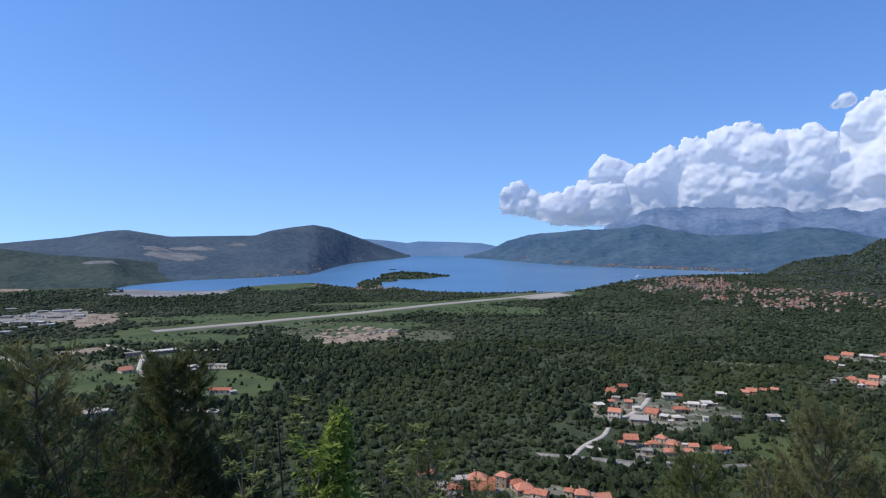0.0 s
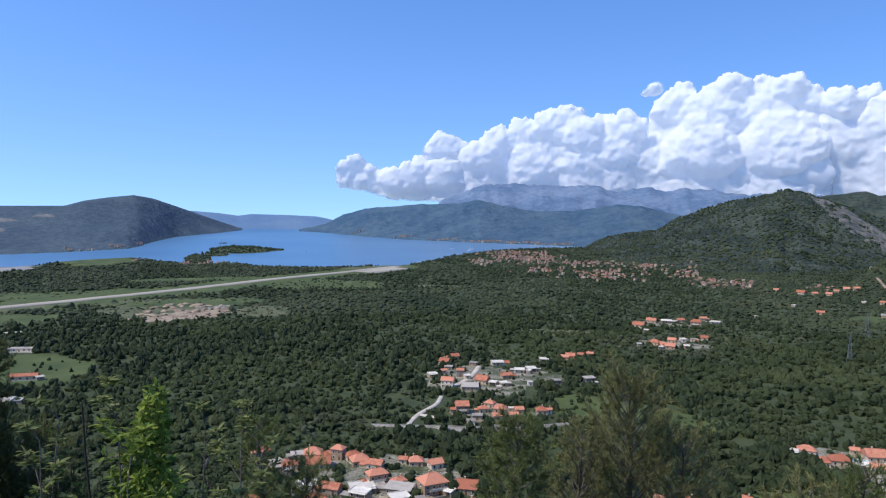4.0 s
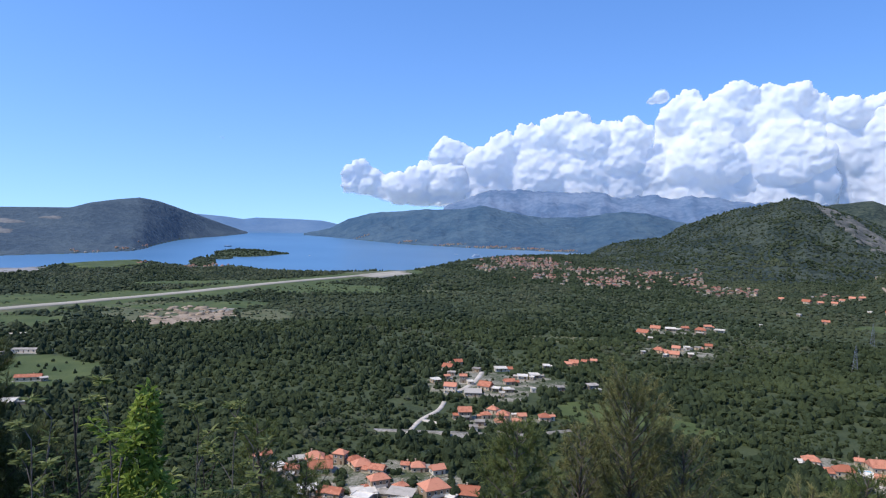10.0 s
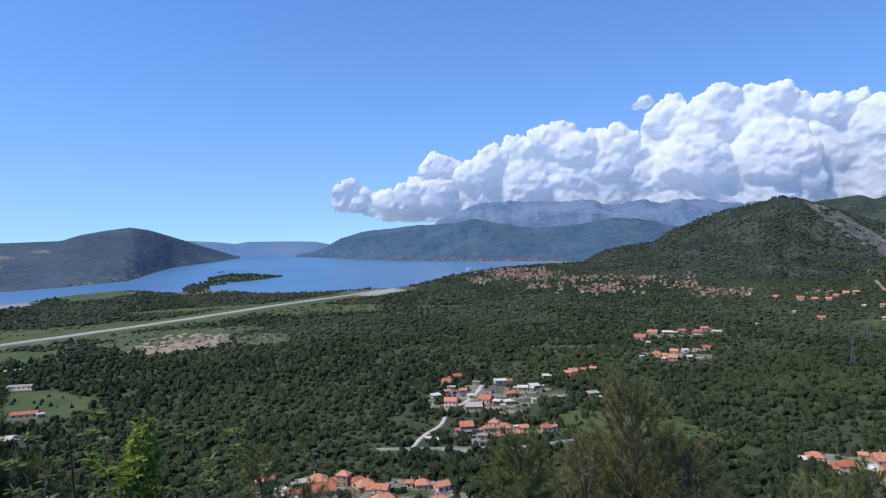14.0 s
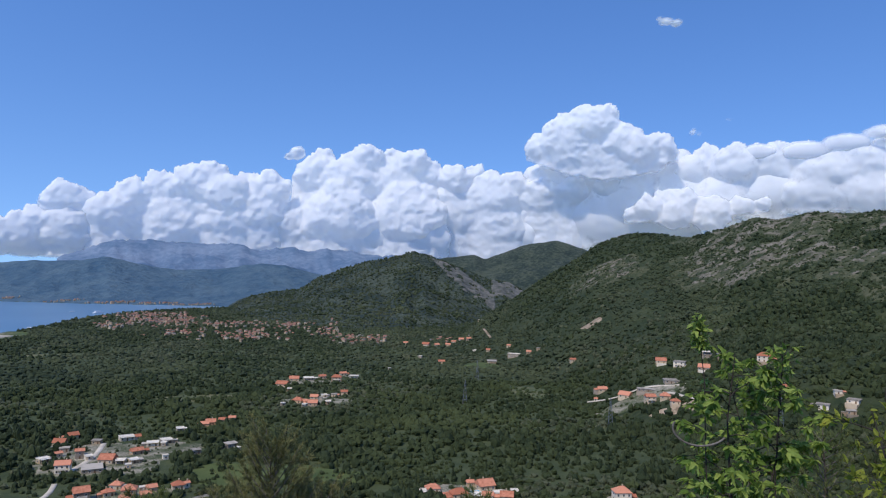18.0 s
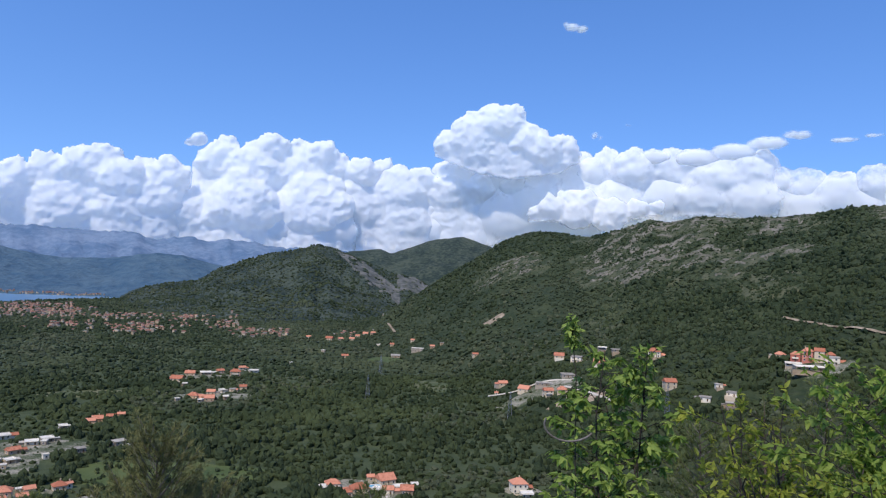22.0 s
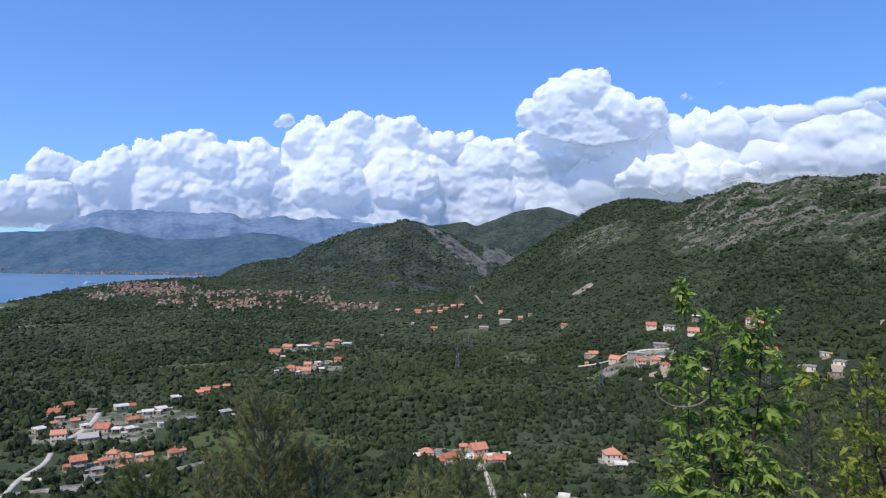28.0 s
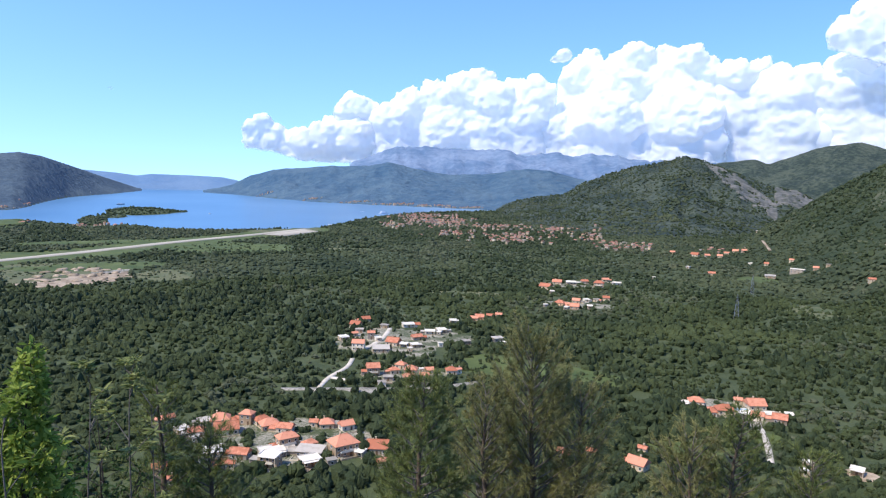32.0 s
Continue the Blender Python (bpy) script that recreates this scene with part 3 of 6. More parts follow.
# ---------------------------------------------------------------- the ground: one sheet to the horizon
def build_ground():
    az = np.concatenate([np.arange(-180, -42, 6.0), np.arange(-42, 100, 0.25), np.arange(100, 180.1, 5.0)])
    rad = [0.02]
    while rad[-1] < 4950:
        r = rad[-1]
        rad.append(r + max(0.4, r * 0.015 if r < 1600 else min(36.0, r * 0.0085)))
    rad = np.array(rad)
    A, R = np.meshgrid(az, rad)
    X, Y = R * np.sin(np.radians(A)), R * np.cos(np.radians(A))
    Z = land(X, Y)
    far_edge = smooth(R, 4850, 4950)
    Z = np.where(far_edge > 0, np.minimum(Z, 40) * (1 - far_edge) - 6 * far_edge, Z)
    verts = np.stack([X, Y, Z], -1).reshape(-1, 3)
    n, m = len(rad), len(az)
    i, j = np.meshgrid(np.arange(n - 1), np.arange(m - 1), indexing="ij")
    a = i * m + j
    faces = np.stack([a, a + 1, a + m + 1, a + m], -1).reshape(-1, 4)[:, ::-1]
    # what covers each face
    fx, fy, fz = (verts[faces].mean(1)[:, k] for k in range(3))
    fr, fa = np.hypot(fx, fy), np.degrees(np.arctan2(fx, fy))
    parts = hill_parts(fa, fr)
    top = parts.argmax(0)
    on_hill = (parts.max(0) > fz - 1.5) | ((fr > 2550) & (parts.max(0) > 1.0)) | ((fr > 1600) & (fa > 22) & (parts.max(0) > 5.0))
    index = np.zeros(len(faces), int)
    # the far ranges, 10 to 14, take the colours with painted haze
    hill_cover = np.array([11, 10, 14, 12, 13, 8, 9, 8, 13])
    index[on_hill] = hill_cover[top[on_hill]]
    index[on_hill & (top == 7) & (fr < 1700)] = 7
    sn = fbm(fx * 0.01, fy * 0.01, 3, 41)
    strip = segment_distance(fx, fy, RUNWAY)
    index[(strip < 62 + 30 * (sn - 0.5)) & (fr < 1600)] = 1
    index[(strip < 30) & (sn > 0.55) & (fr < 1600)] = 2
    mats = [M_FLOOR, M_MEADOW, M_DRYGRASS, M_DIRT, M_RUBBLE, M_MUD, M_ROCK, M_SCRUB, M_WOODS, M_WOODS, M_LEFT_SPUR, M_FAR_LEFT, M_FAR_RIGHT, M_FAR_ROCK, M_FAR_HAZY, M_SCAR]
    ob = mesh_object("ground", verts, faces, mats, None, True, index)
    tagged(ob, "green wooded valley floor rising into hazy mountain ranges", "terrain", kind="structure")
    return ob


ground = build_ground()



def sheet(name, label, category, mat, az0, az1, r0, r1, daz, dr, inside, lift):
    """A thin covering of the ground with a ragged edge: bare rock, a meadow, a yard. inside(x, y, az, r) tells where it lies."""
    A, R = np.meshgrid(np.arange(az0, az1 + daz, daz), np.arange(r0, r1 + dr, dr))
    X, Y = R * np.sin(np.radians(A)), R * np.cos(np.radians(A))
    on = inside(X, Y, A, R)
    cells = (on[:-1, :-1].astype(int) + on[1:, :-1] + on[:-1, 1:] + on[1:, 1:]) >= 2
    if cells.sum() < 4:
        return None
    Z = land(X, Y) + lift
    edge = np.zeros(A.shape, int)
    for sl in ((slice(None, -1), slice(None, -1)), (slice(1, None), slice(None, -1)), (slice(None, -1), slice(1, None)), (slice(1, None), slice(1, None))):
        edge[sl] += cells
    Z = np.where(edge < 4, Z - lift * 1.3, Z)
    used = edge > 0
    ids = np.full(A.shape, -1)
    ids[used] = np.arange(int(used.sum()))
    i, j = np.nonzero(cells)
    faces = np.stack([ids[i, j], ids[i + 1, j], ids[i + 1, j + 1], ids[i, j + 1]], 1)
    ob = mesh_object(name, np.column_stack([X[used], Y[used], Z[used]]), faces, [mat], None, True)
    return tagged(ob, label, category, kind="structure")


COVERS = {"meadow": ("meadow", "green meadow between the woods", M_MEADOW), "dirtgrass": ("dry_meadow", "patch of dry scrubby grassland", M_DRYGRASS),
          "dirt": ("bare_ground", "patch of bare pale earth", M_DIRT), "rubble": ("stony_ground", "stony disturbed ground of a building site", M_RUBBLE),
          "mud": ("mudflat", "pale mudflat at the head of the inlet", M_MUD), "farfield": ("distant_field", "pale fields on the far wooded hill", M_FARFIELD), "field": ("mown_field", "narrow pale mown field between the woods", M_DRYGRASS), "scrub": ("scrubland", "low green scrub and rough grass near the runway", M_MEADOW), "rubbleyard": ("village_yard", "stony yards and tracks between the houses", M_YARD)}
for n_clear, c in enumerate(CLEARINGS):
    cover_name, cover_label, cover_mat = COVERS[c[4]]
    cr, ca = math.hypot(c[0], c[1]), math.degrees(math.atan2(c[0], c[1]))
    cell = max(1.1, cr * 0.0026)
    sheet(cover_name, cover_label, "ground", cover_mat, ca - math.degrees(c[2] * 1.6 / cr), ca + math.degrees(c[2] * 1.6 / cr), max(150, cr - c[3] * 1.6), cr + c[3] * 1.6,
          math.degrees(cell / cr), max(cell, c[3] / 30), lambda x, y, a, r, c=c: clearing_depth(x, y, c) + 0.25 * (vnoise(x * 0.2, y * 0.2, 9) - 0.5) < 1,
          0.22 + 0.008 * n_clear + (2.0 if cr > 1700 else 0))


def bare_rock(x, y, a, r):
    return (bareness(a, r, x, y) > 0.34) & (fbm(x * 0.11, y * 0.11, 3, 61) > 0.53)


def stony_grass(x, y, a, r):
    return (bareness(a, r, x, y) > 0.10) & (fbm(x * 0.08, y * 0.08, 3, 63) > 0.44)


sheet("stony_grassland", "dry stony grassland on the upper slope of the ridge", "ground", M_STONY, 50, 93, 640, 1420, 0.13, 5, stony_grass, 0.8)
sheet("bare_rock", "grey karst rock breaking through the ridge's grass", "rock", M_ROCK, 50, 93, 640, 1420, 0.11, 4, bare_rock, 1.3)


def scree(x, y, a, r):
    below = along(a, *SKY_F) - np.degrees(np.arctan2(land(x, y) - EYE_Z, r))
    n = fbm(x * 0.02, y * 0.02, 4, 67)
    ragged = fbm(x * 0.05, y * 0.05, 3, 68)
    main = (a > 40.9) & (a < 46.3) & (below > np.maximum(0.03, (a - 43.2) * 0.42)) & (below < 0.15 + 0.45 * (a - 40.9) + 0.9 * (n - 0.5)) & (ragged > 0.42)
    fan = (a > 46.0) & (a < 48.9) & (below > 0.03) & (below < 0.55 + 1.3 * n) & (ragged > 0.40)
    return (main | fan) & (r < 2620)


sheet("scree", "bare grey scree scar on the wooded hill", "rock", M_SCAR, 40.5, 49, 1800, 2620, 0.06, 9, scree, 3.0)

k = 96
ring = [(4950 * math.sin(2 * math.pi * i / k), 4950 * math.cos(2 * math.pi * i / k), 0.0) for i in range(k)]
water = mesh_object("water", ring, [list(range(k))[::-1]], [M_SEA])
tagged(water, "calm blue water of a sheltered bay", "sea", kind="structure")


def ico(sub):
    bm = bmesh.new()
    bmesh.ops.create_icosphere(bm, subdivisions=sub, radius=1.0)
    v = np.array([p.co[:] for p in bm.verts])
    f = np.array([[p.index for p in q.verts] for q in bm.faces])
    bm.free()
    return v, f


def noise3(v, seed):
    """Cheap billowy noise on points, roughly -1 to 1."""
    r = np.random.RandomState(seed)
    total = np.zeros(len(v))
    for octave in range(4):
        for _ in range(5):
            k = r.normal(size=3) * (1.7 * 2 ** octave)
            total += np.abs(np.sin(v @ k + r.uniform(0, 6.28))) * 0.62 ** octave
    total = total - total.mean()
    return total / (np.abs(total).max() + 1e-6)


def spoil_heaps(cx, cy, wide, deep, count, seed):
    """Low heaps of dug earth and stone, joined, on a building site."""
    r = np.random.RandomState(seed)
    tv, tf = ico(2)
    V, Fs = [], []
    for n in range(count):
        x, y = cx + r.uniform(-1, 1) * wide, cy + r.uniform(-1, 1) * deep
        lump = tv * (1 + 0.35 * noise3(tv * 1.5, seed + n))[:, None] * np.array([r.uniform(3, 9), r.uniform(3, 7), r.uniform(1.2, 3.0)])
        V.append(lump + np.array([x, y, ground_z(x, y)]))
        Fs.append(tf + n * len(tv))
    ob = mesh_object("spoil_heaps", np.concatenate(V), np.concatenate(Fs), [M_DIRT], None, True)
    return tagged(ob, "low heaps of dug tan earth and stone", "earth heaps", kind="stuff")


def ribbon(name, width, pts, mat, label, category, lift=0.62, step=6.0):
    """A road that lies on the ground along a line of plan places."""
    line = []
    for (x0, y0), (x1, y1) in zip(pts[:-1], pts[1:]):
        n = max(1, int(math.hypot(x1 - x0, y1 - y0) / step))
        line += [(x0 + (x1 - x0) * i / n, y0 + (y1 - y0) * i / n) for i in range(n)]
    line.append(pts[-1])
    for _ in range(3):
        line = [line[0]] + [tuple((np.array(a) + 2 * np.array(b) + np.array(c)) / 4) for a, b, c in zip(line[:-2], line[1:-1], line[2:])] + [line[-1]]
    p = np.array(line)
    t = np.gradient(p, axis=0)
    t /= np.linalg.norm(t, axis=1)[:, None]
    nrm = np.stack([-t[:, 1], t[:, 0]], 1)
    wob = 1 + 0.15 * (vnoise(p[:, 0] * 0.1, p[:, 1] * 0.1, 3) - 0.5)[:, None]
    cols = [p + nrm * width * f * wob for f in (-0.5, 0.0, 0.5)]
    z = np.max([land(c[:, 0], c[:, 1]) for c in cols], axis=0) + lift
    rows = [np.column_stack([c, z - (0.0 if f == 1 else 0.06)]) for f, c in enumerate(cols)]
    low = [np.column_stack([cols[0] - nrm * 0.3, z - 1.2]), np.column_stack([cols[2] + nrm * 0.3, z - 1.2])]
    rows = [low[0]] + rows + [low[1]]
    n = len(p)
    verts = np.concatenate(rows)
    faces = np.array([(r * n + i, (r + 1) * n + i, (r + 1) * n + i + 1, r * n + i + 1) for r in range(4) for i in range(n - 1)])[:, ::-1]
    ob = mesh_object(name, verts, faces, [mat], None, True)
    return tagged(ob, label, category, kind="structure")


for road_name, (road_width, road_pts, road_label) in ROADS.items():
    ribbon(road_name, road_width, road_pts, M_RUBBLE if road_name == "valley_road" else M_DIRT if road_name in ("hill_road", "quarry_track") else M_ROAD, road_label, "road", 0.8 if road_name == "hill_road" else 0.62)
ribbon("runway", 22, RUNWAY, M_RUNWAY, "long straight pale concrete airport runway", "runway", 0.9, 20)
ribbon("apron", 48, ((170, 1400), (262, 1495)), M_RUNWAY, "pale concrete aircraft apron beside the runway", "apron", 0.8, 15)
ribbon("taxiway", 12, ((200, 1470), (235, 1455)), M_RUNWAY, "short pale taxiway joining apron and runway", "taxiway", 0.95, 10)


spoil_heaps(-116, 925, 45, 55, 34, 5)
spoil_heaps(-560, 1080, 60, 60, 24, 6)


# ---------------------------------------------------------------- clouds
def blurred(h, passes):
    for _ in range(passes):
        p = np.pad(h, 1, mode="edge")
        h = (4 * h + 2 * (p[1:-1, :-2] + p[1:-1, 2:] + p[:-2, 1:-1] + p[2:, 1:-1]) + p[:-2, :-2] + p[:-2, 2:] + p[2:, :-2] + p[2:, 2:]) / 16
    return h


def heap(puffs, flat, rough, rnd):
    """Each puff grows smaller puffs on its upper and front sides, and those grow smaller ones: rows of bearing, height, nearness, radius, stretch, underside."""
    rows = []

    def grow(a, e, w, rad, wide, level):
        rows.append((a, e, w, rad, wide, 0.8 + flat * 0.5))
        if level == 3 or rad < 0.16:
            return
        for _ in range(int((13, 8, 5)[level] * min(1.4, 0.5 + rad * 0.5) * rough + 0.5)):
            lean = rnd.uniform(0.02, 1.0) ** 0.5
            t = rnd.uniform(-0.5, 3.64) if lean > 0.6 else rnd.uniform(0, 6.28)
            k = rad * rnd.uniform(0.22, 0.50)
            reach = (rad * 0.93 - k * 0.35)
            grow(a + math.cos(t) * lean * reach * wide, e + math.sin(t) * lean * reach * (1 if math.sin(t) > 0 else 0.6), w + math.sqrt(1 - lean * lean * 0.98) * reach * 0.8, k, 1.0, level + 1)
    for pa, pe, pr, *stretch in puffs:
        grow(pa, pe, rnd.uniform(-0.3, 0.9) * pr * rough if pr > 1.0 else 0.0, pr * 0.98, stretch[0] if stretch else 1.0, 0)
    return rows


def cloud(name, label, puffs, distance=4700.0, seed=1, flat=-0.25, rough=1.0, soft=0.45, step=0.082, base=None, melt=2, foot=()):
    """A heaped cloud: a closed shell over rounded heaps, each (bearing, height above the eye, radius) in degrees, which bud into
    smaller ones. base: (low, high) between which its foot thins out."""
    rnd = random.Random(seed)
    rows = heap(puffs, flat, rough, rnd)
    az0, az1 = min(q[0] - q[3] * q[4] for q in rows) - 0.5, max(q[0] + q[3] * q[4] for q in rows) + 0.5
    el0, el1 = min(q[1] - q[3] for q in rows) - 0.4, max(q[1] + q[3] for q in rows) + 0.5
    ga, ge = np.arange(az0, az1, step), np.arange(el0, el1, step)
    A, E = np.meshgrid(ga, ge)
    wa = A + rough * (0.55 * (fbm(A * 0.9, E * 0.9, 3, seed) - 0.5) + 0.22 * (fbm(A * 3, E * 3, 3, seed + 40) - 0.5))
    we = E + rough * (0.55 * (fbm(A * 0.9, E * 0.9, 3, seed + 5) - 0.5) + 0.22 * (fbm(A * 3, E * 3, 3, seed + 45) - 0.5))
    total, inside = np.zeros_like(A), np.full(A.shape, -9.0)
    for pa, pe, pw, pr, wide, under in rows:
        i0, i1 = np.searchsorted(ge, (pe - pr - 0.5, pe + pr + 0.5))
        j0, j1 = np.searchsorted(ga, (pa - pr * wide - 0.5, pa + pr * wide + 0.5))
        xa, xe = wa[i0:i1, j0:j1], we[i0:i1, j0:j1]
        q = (((xa - pa) / wide) ** 2 + ((xe - pe) / np.where(xe < pe, under, 1.0)) ** 2) / (pr * pr)
        bulge = pw + pr * np.sqrt(np.clip(1 - q, 0, 1))
        total[i0:i1, j0:j1] += np.where(q < 1, np.exp(np.minimum(7.0 * bulge, 60)), 0)
        inside[i0:i1, j0:j1] = np.maximum(inside[i0:i1, j0:j1], (1 - q) * min(pr, 1.2))
    keep = inside > 0
    h = np.log(1 + total) / 7.0
    if foot:
        # the body under the heaps, down to the bank's flat foot
        low = along(ga, *foot)[None] + 0.35 * (fbm(A * 0.6, E * 0 + seed, 3, seed + 70) - 0.5)
        top = np.where(keep, E, -99).max(0)[None]
        body = (E > low) & (E < top)
        ends = np.convolve(np.pad(keep.any(0).astype(float), 12), np.ones(25) / 25, mode="valid")[None]   # 0.5 where the bank ends
        body &= ends > 0.56
        inside = np.where(body, np.maximum(inside, np.minimum(np.minimum((E - low) * 0.8, 0.7), (ends - 0.56) * 2.2)), inside)
        broad = blurred(np.where(keep, h, 0.4), 45) * 0.72 + 0.6 * (fbm(A * 0.35, E * 0.6, 4, seed + 50) - 0.5) * rough + 1.1 * np.sqrt(np.clip((top - E) / 3.0, 0, 1)) - 0.75
        broad = blurred(np.maximum.accumulate(np.where(body, broad, 0.0)[::-1], 0)[::-1], 6)
        h = np.where(body | keep, np.log(np.exp(5 * h) + np.exp(5 * np.where(body, broad, 0.0))) / 5, 0)
        keep = keep | body
    edge = np.where(keep, inside, 0)
    h = h + rough * (0.20 * (fbm(A * 4.2, E * 4.6, 4, seed + 60) - 0.5) + 0.45 * (0.5 - np.abs(fbm(A * 1.3, E * 1.5, 4, seed + 65) - 0.5) * 2)) * keep
    h = blurred(np.where(keep, h, 0), melt) * np.sqrt(np.clip(edge / 0.16, 0, 1))
    distance = distance + 110
    scale = radians(1.0) * distance
    ids = np.full(A.shape, -1)
    cells = keep[:-1, :-1] | keep[1:, :-1] | keep[:-1, 1:] | keep[1:, 1:]
    used = np.zeros(A.shape, bool)
    for sl in ((slice(None, -1), slice(None, -1)), (slice(1, None), slice(None, -1)), (slice(None, -1), slice(1, None)), (slice(1, None), slice(1, None))):
        used[sl] |= cells
    n = int(used.sum())
    ids[used] = np.arange(n)
    a, e, hh = np.radians(A[used]), np.radians(E[used]), np.where(keep, h, 0)[used]
    # fore and back faces of the shell, meeting at the rim
    parts_ = []
    for depth in (-hh * 0.66, hh * 0.1 + 0.02):
        d = distance + depth * scale
        parts_.append(np.column_stack([d * np.sin(a) * np.cos(e), d * np.cos(a) * np.cos(e), EYE_Z + d * np.sin(e)]))
    i, j = np.nonzero(cells)
    quad = np.stack([ids[i, j], ids[i, j + 1], ids[i + 1, j + 1], ids[i + 1, j]], 1)
    faces = np.concatenate([quad, quad[:, ::-1] + n])
    ob = mesh_object(name, np.concatenate(parts_), faces, [M_CLOUD], None, True)
    thick = np.clip(edge / soft, 0, 1)
    if base:
        thick = thick * smooth(E + 0.8 * (fbm(A * 0.5, E * 1.5, 3, seed + 80) - 0.5), *base)
    ob.data.attributes.new("thickness", "FLOAT", "POINT").data.foreach_set("value", np.concatenate([thick[used], thick[used]]).astype(np.float32))
    return tagged(ob, label, "cloud", "cumulus clouds over the mountains", "structure")


cloud("cloud", "white billowing end of a long cumulus bank", ((5.6, 2.9, 1.0), (6.2, 3.6, 0.8), (7.4, 2.8, 1.0), (8.5, 2.4, 1.0), (9.8, 2.0, 1.5), (10.6, 2.6, 1.3), (11.6, 2.6, 1.5), (13.6, 2.4, 1.9), (12.6, 2.4, 1.2), (15.2, 3.0, 1.6), (5.3, 2.1, 0.85), (6.6, 2.0, 0.9), (8.0, 1.7, 0.8), (9.4, 1.2, 0.9), (11.2, 1.2, 1.1)), 4720, 3, foot=((4, 1.45), (7, 1.1), (8.5, 0.6), (10.5, 0.3), (17, 0.3)))
cloud("cloud", "small white cumulus tuft on the bank's shoulder", ((13.5, 4.8, 1.3), (12.6, 4.6, 1.0), (14.6, 4.6, 1.0)), 4660, 4, foot=((12, 2.6), (16, 2.6)))
cloud("cloud", "towering white cumulus heaps above the mountain", ((16.5, 3.6, 2.0), (17.8, 5.2, 1.5), (20.0, 5.7, 1.7), (22.2, 6.4, 1.7), (23.4, 7.0, 1.4), (21.6, 4.8, 2.3), (24.4, 5.6, 1.8), (24.6, 3.6, 2.1), (20.5, 3.0, 2.1), (26.2, 6.6, 1.2), (28.0, 6.2, 1.6), (27.1, 4.5, 2.3)), 4700, 5, foot=((14, 0.6), (31, 0.6)))
cloud("cloud", "pale underside of the cumulus bank above the rocky mountain", ((9.5, 1.9, 1.2), (12.0, 2.1, 1.4), (15.0, 2.4, 1.6), (18.0, 2.6, 1.8), (21.5, 2.8, 2.0), (25.0, 2.8, 2.2), (28.5, 2.8, 2.2), (32.0, 2.8, 2.4), (36.0, 2.8, 2.6), (40.0, 2.8, 2.6), (40.0, 2.0, 1.6)), 4720, 19, 0.0, 0.45, 0.8, melt=6, foot=((8, 0.3), (44, 0.3)))
cloud("cloud", "flat grey underside of the cumulus bank", ((40.0, 2.8, 2.6), (44.0, 3.0, 2.6), (48.0, 3.2, 2.6), (51.5, 3.6, 2.8), (54.5, 4.4, 2.8), (57.0, 5.4, 2.8), (60.5, 5.8, 2.6), (64.0, 6.2, 2.6), (67.5, 6.4, 2.4), (71.0, 6.2, 2.4), (75.0, 6.4, 2.0), (79.0, 6.4, 1.8), (82.5, 6.6, 1.5), (50.5, 7.2, 2.2), (54.0, 7.8, 2.2), (57.5, 8.0, 2.2), (60.5, 8.0, 1.8), (40.0, 2.0, 1.6), (43.5, 2.0, 1.6), (46.5, 2.2, 1.6), (49.5, 2.7, 1.6), (52.5, 3.0, 1.6), (55.5, 3.4, 1.6), (59.0, 4.2, 1.8), (63.0, 4.8, 1.8), (44.5, 1.3, 1.8), (47.5, 1.8, 1.8), (57.5, 3.2, 2.0), (61.0, 3.8, 2.0), (65.0, 4.6, 2.0), (70.0, 5.0, 2.0), (77.0, 5.4, 1.8), (80.5, 5.8, 1.6), (84.0, 6.2, 1.5)), 4840, 15, 0.0, 0.4, 0.9, melt=8, foot=((37, 0.4), (50, 0.4), (56, 2.5), (62, 3.4), (88, 4.4)))
cloud("cloud", "small detached white puff above the bank", ((29.9, 9.2, 0.75), (29.3, 9.0, 0.5)), 4700, 6, -0.4, 0.7)
cloud("cloud", "highest white cumulus heaps of the bank", ((32.1, 9.1, 0.85), (31.5, 7.5, 1.8), (35.1, 8.8, 1.5), (34.2, 7.1, 2.3), (37.9, 8.6, 1.5), (39.5, 8.9, 1.35), (37.5, 6.8, 2.5), (40.7, 7.8, 1.4), (42.6, 7.5, 1.5), (44.4, 7.9, 1.0), (33.4, 4.0, 2.9), (38.9, 4.2, 3.1), (29.8, 3.4, 2.5)), 4740, 7, foot=((26, 0.5), (46, 0.5)))
cloud("cloud", "grey shaded flank of the cumulus bank", ((42.6, 4.8, 2.7), (45.9, 5.9, 2.2), (47.7, 7.2, 1.3), (46.4, 3.6, 2.2), (50.0, 6.2, 1.8), (52.4, 6.7, 1.4), (55.0, 6.9, 1.3)), 4770, 8, -0.1, 0.8, foot=((39, 0.5), (49, 0.5), (57, 2.6)))
cloud("cloud", "tall separate cumulus tower with a flat grey base", ((52.6, 11.5, 1.9), (51.3, 10.6, 1.7), (49.9, 10.2, 1.4), (54.4, 12.1, 1.6), (53.3, 12.8, 1.0), (56.2, 10.5, 1.8), (57.5, 9.8, 1.6), (59.2, 10.0, 1.3), (58.6, 9.0, 1.2), (54.5, 9.5, 1.9), (51.8, 9.6, 1.5)), 4640, 9, -0.1, foot=((48, 9.2), (52, 7.9), (55, 7.4), (58, 7.9), (61, 9.1)))
cloud("cloud", "low bright cumulus behind the ridge", ((61.0, 5.8, 1.2), (58.4, 5.3, 1.1), (59.7, 6.2, 0.9), (57.1, 4.8, 0.8), (63.0, 5.2, 1.3), (65.0, 5.4, 1.0), (66.6, 5.7, 0.65), (63.0, 4.5, 1.5), (60.4, 4.6, 1.4)), 4600, 10, foot=((56, 4.1), (61, 4.0), (68, 5.0)))
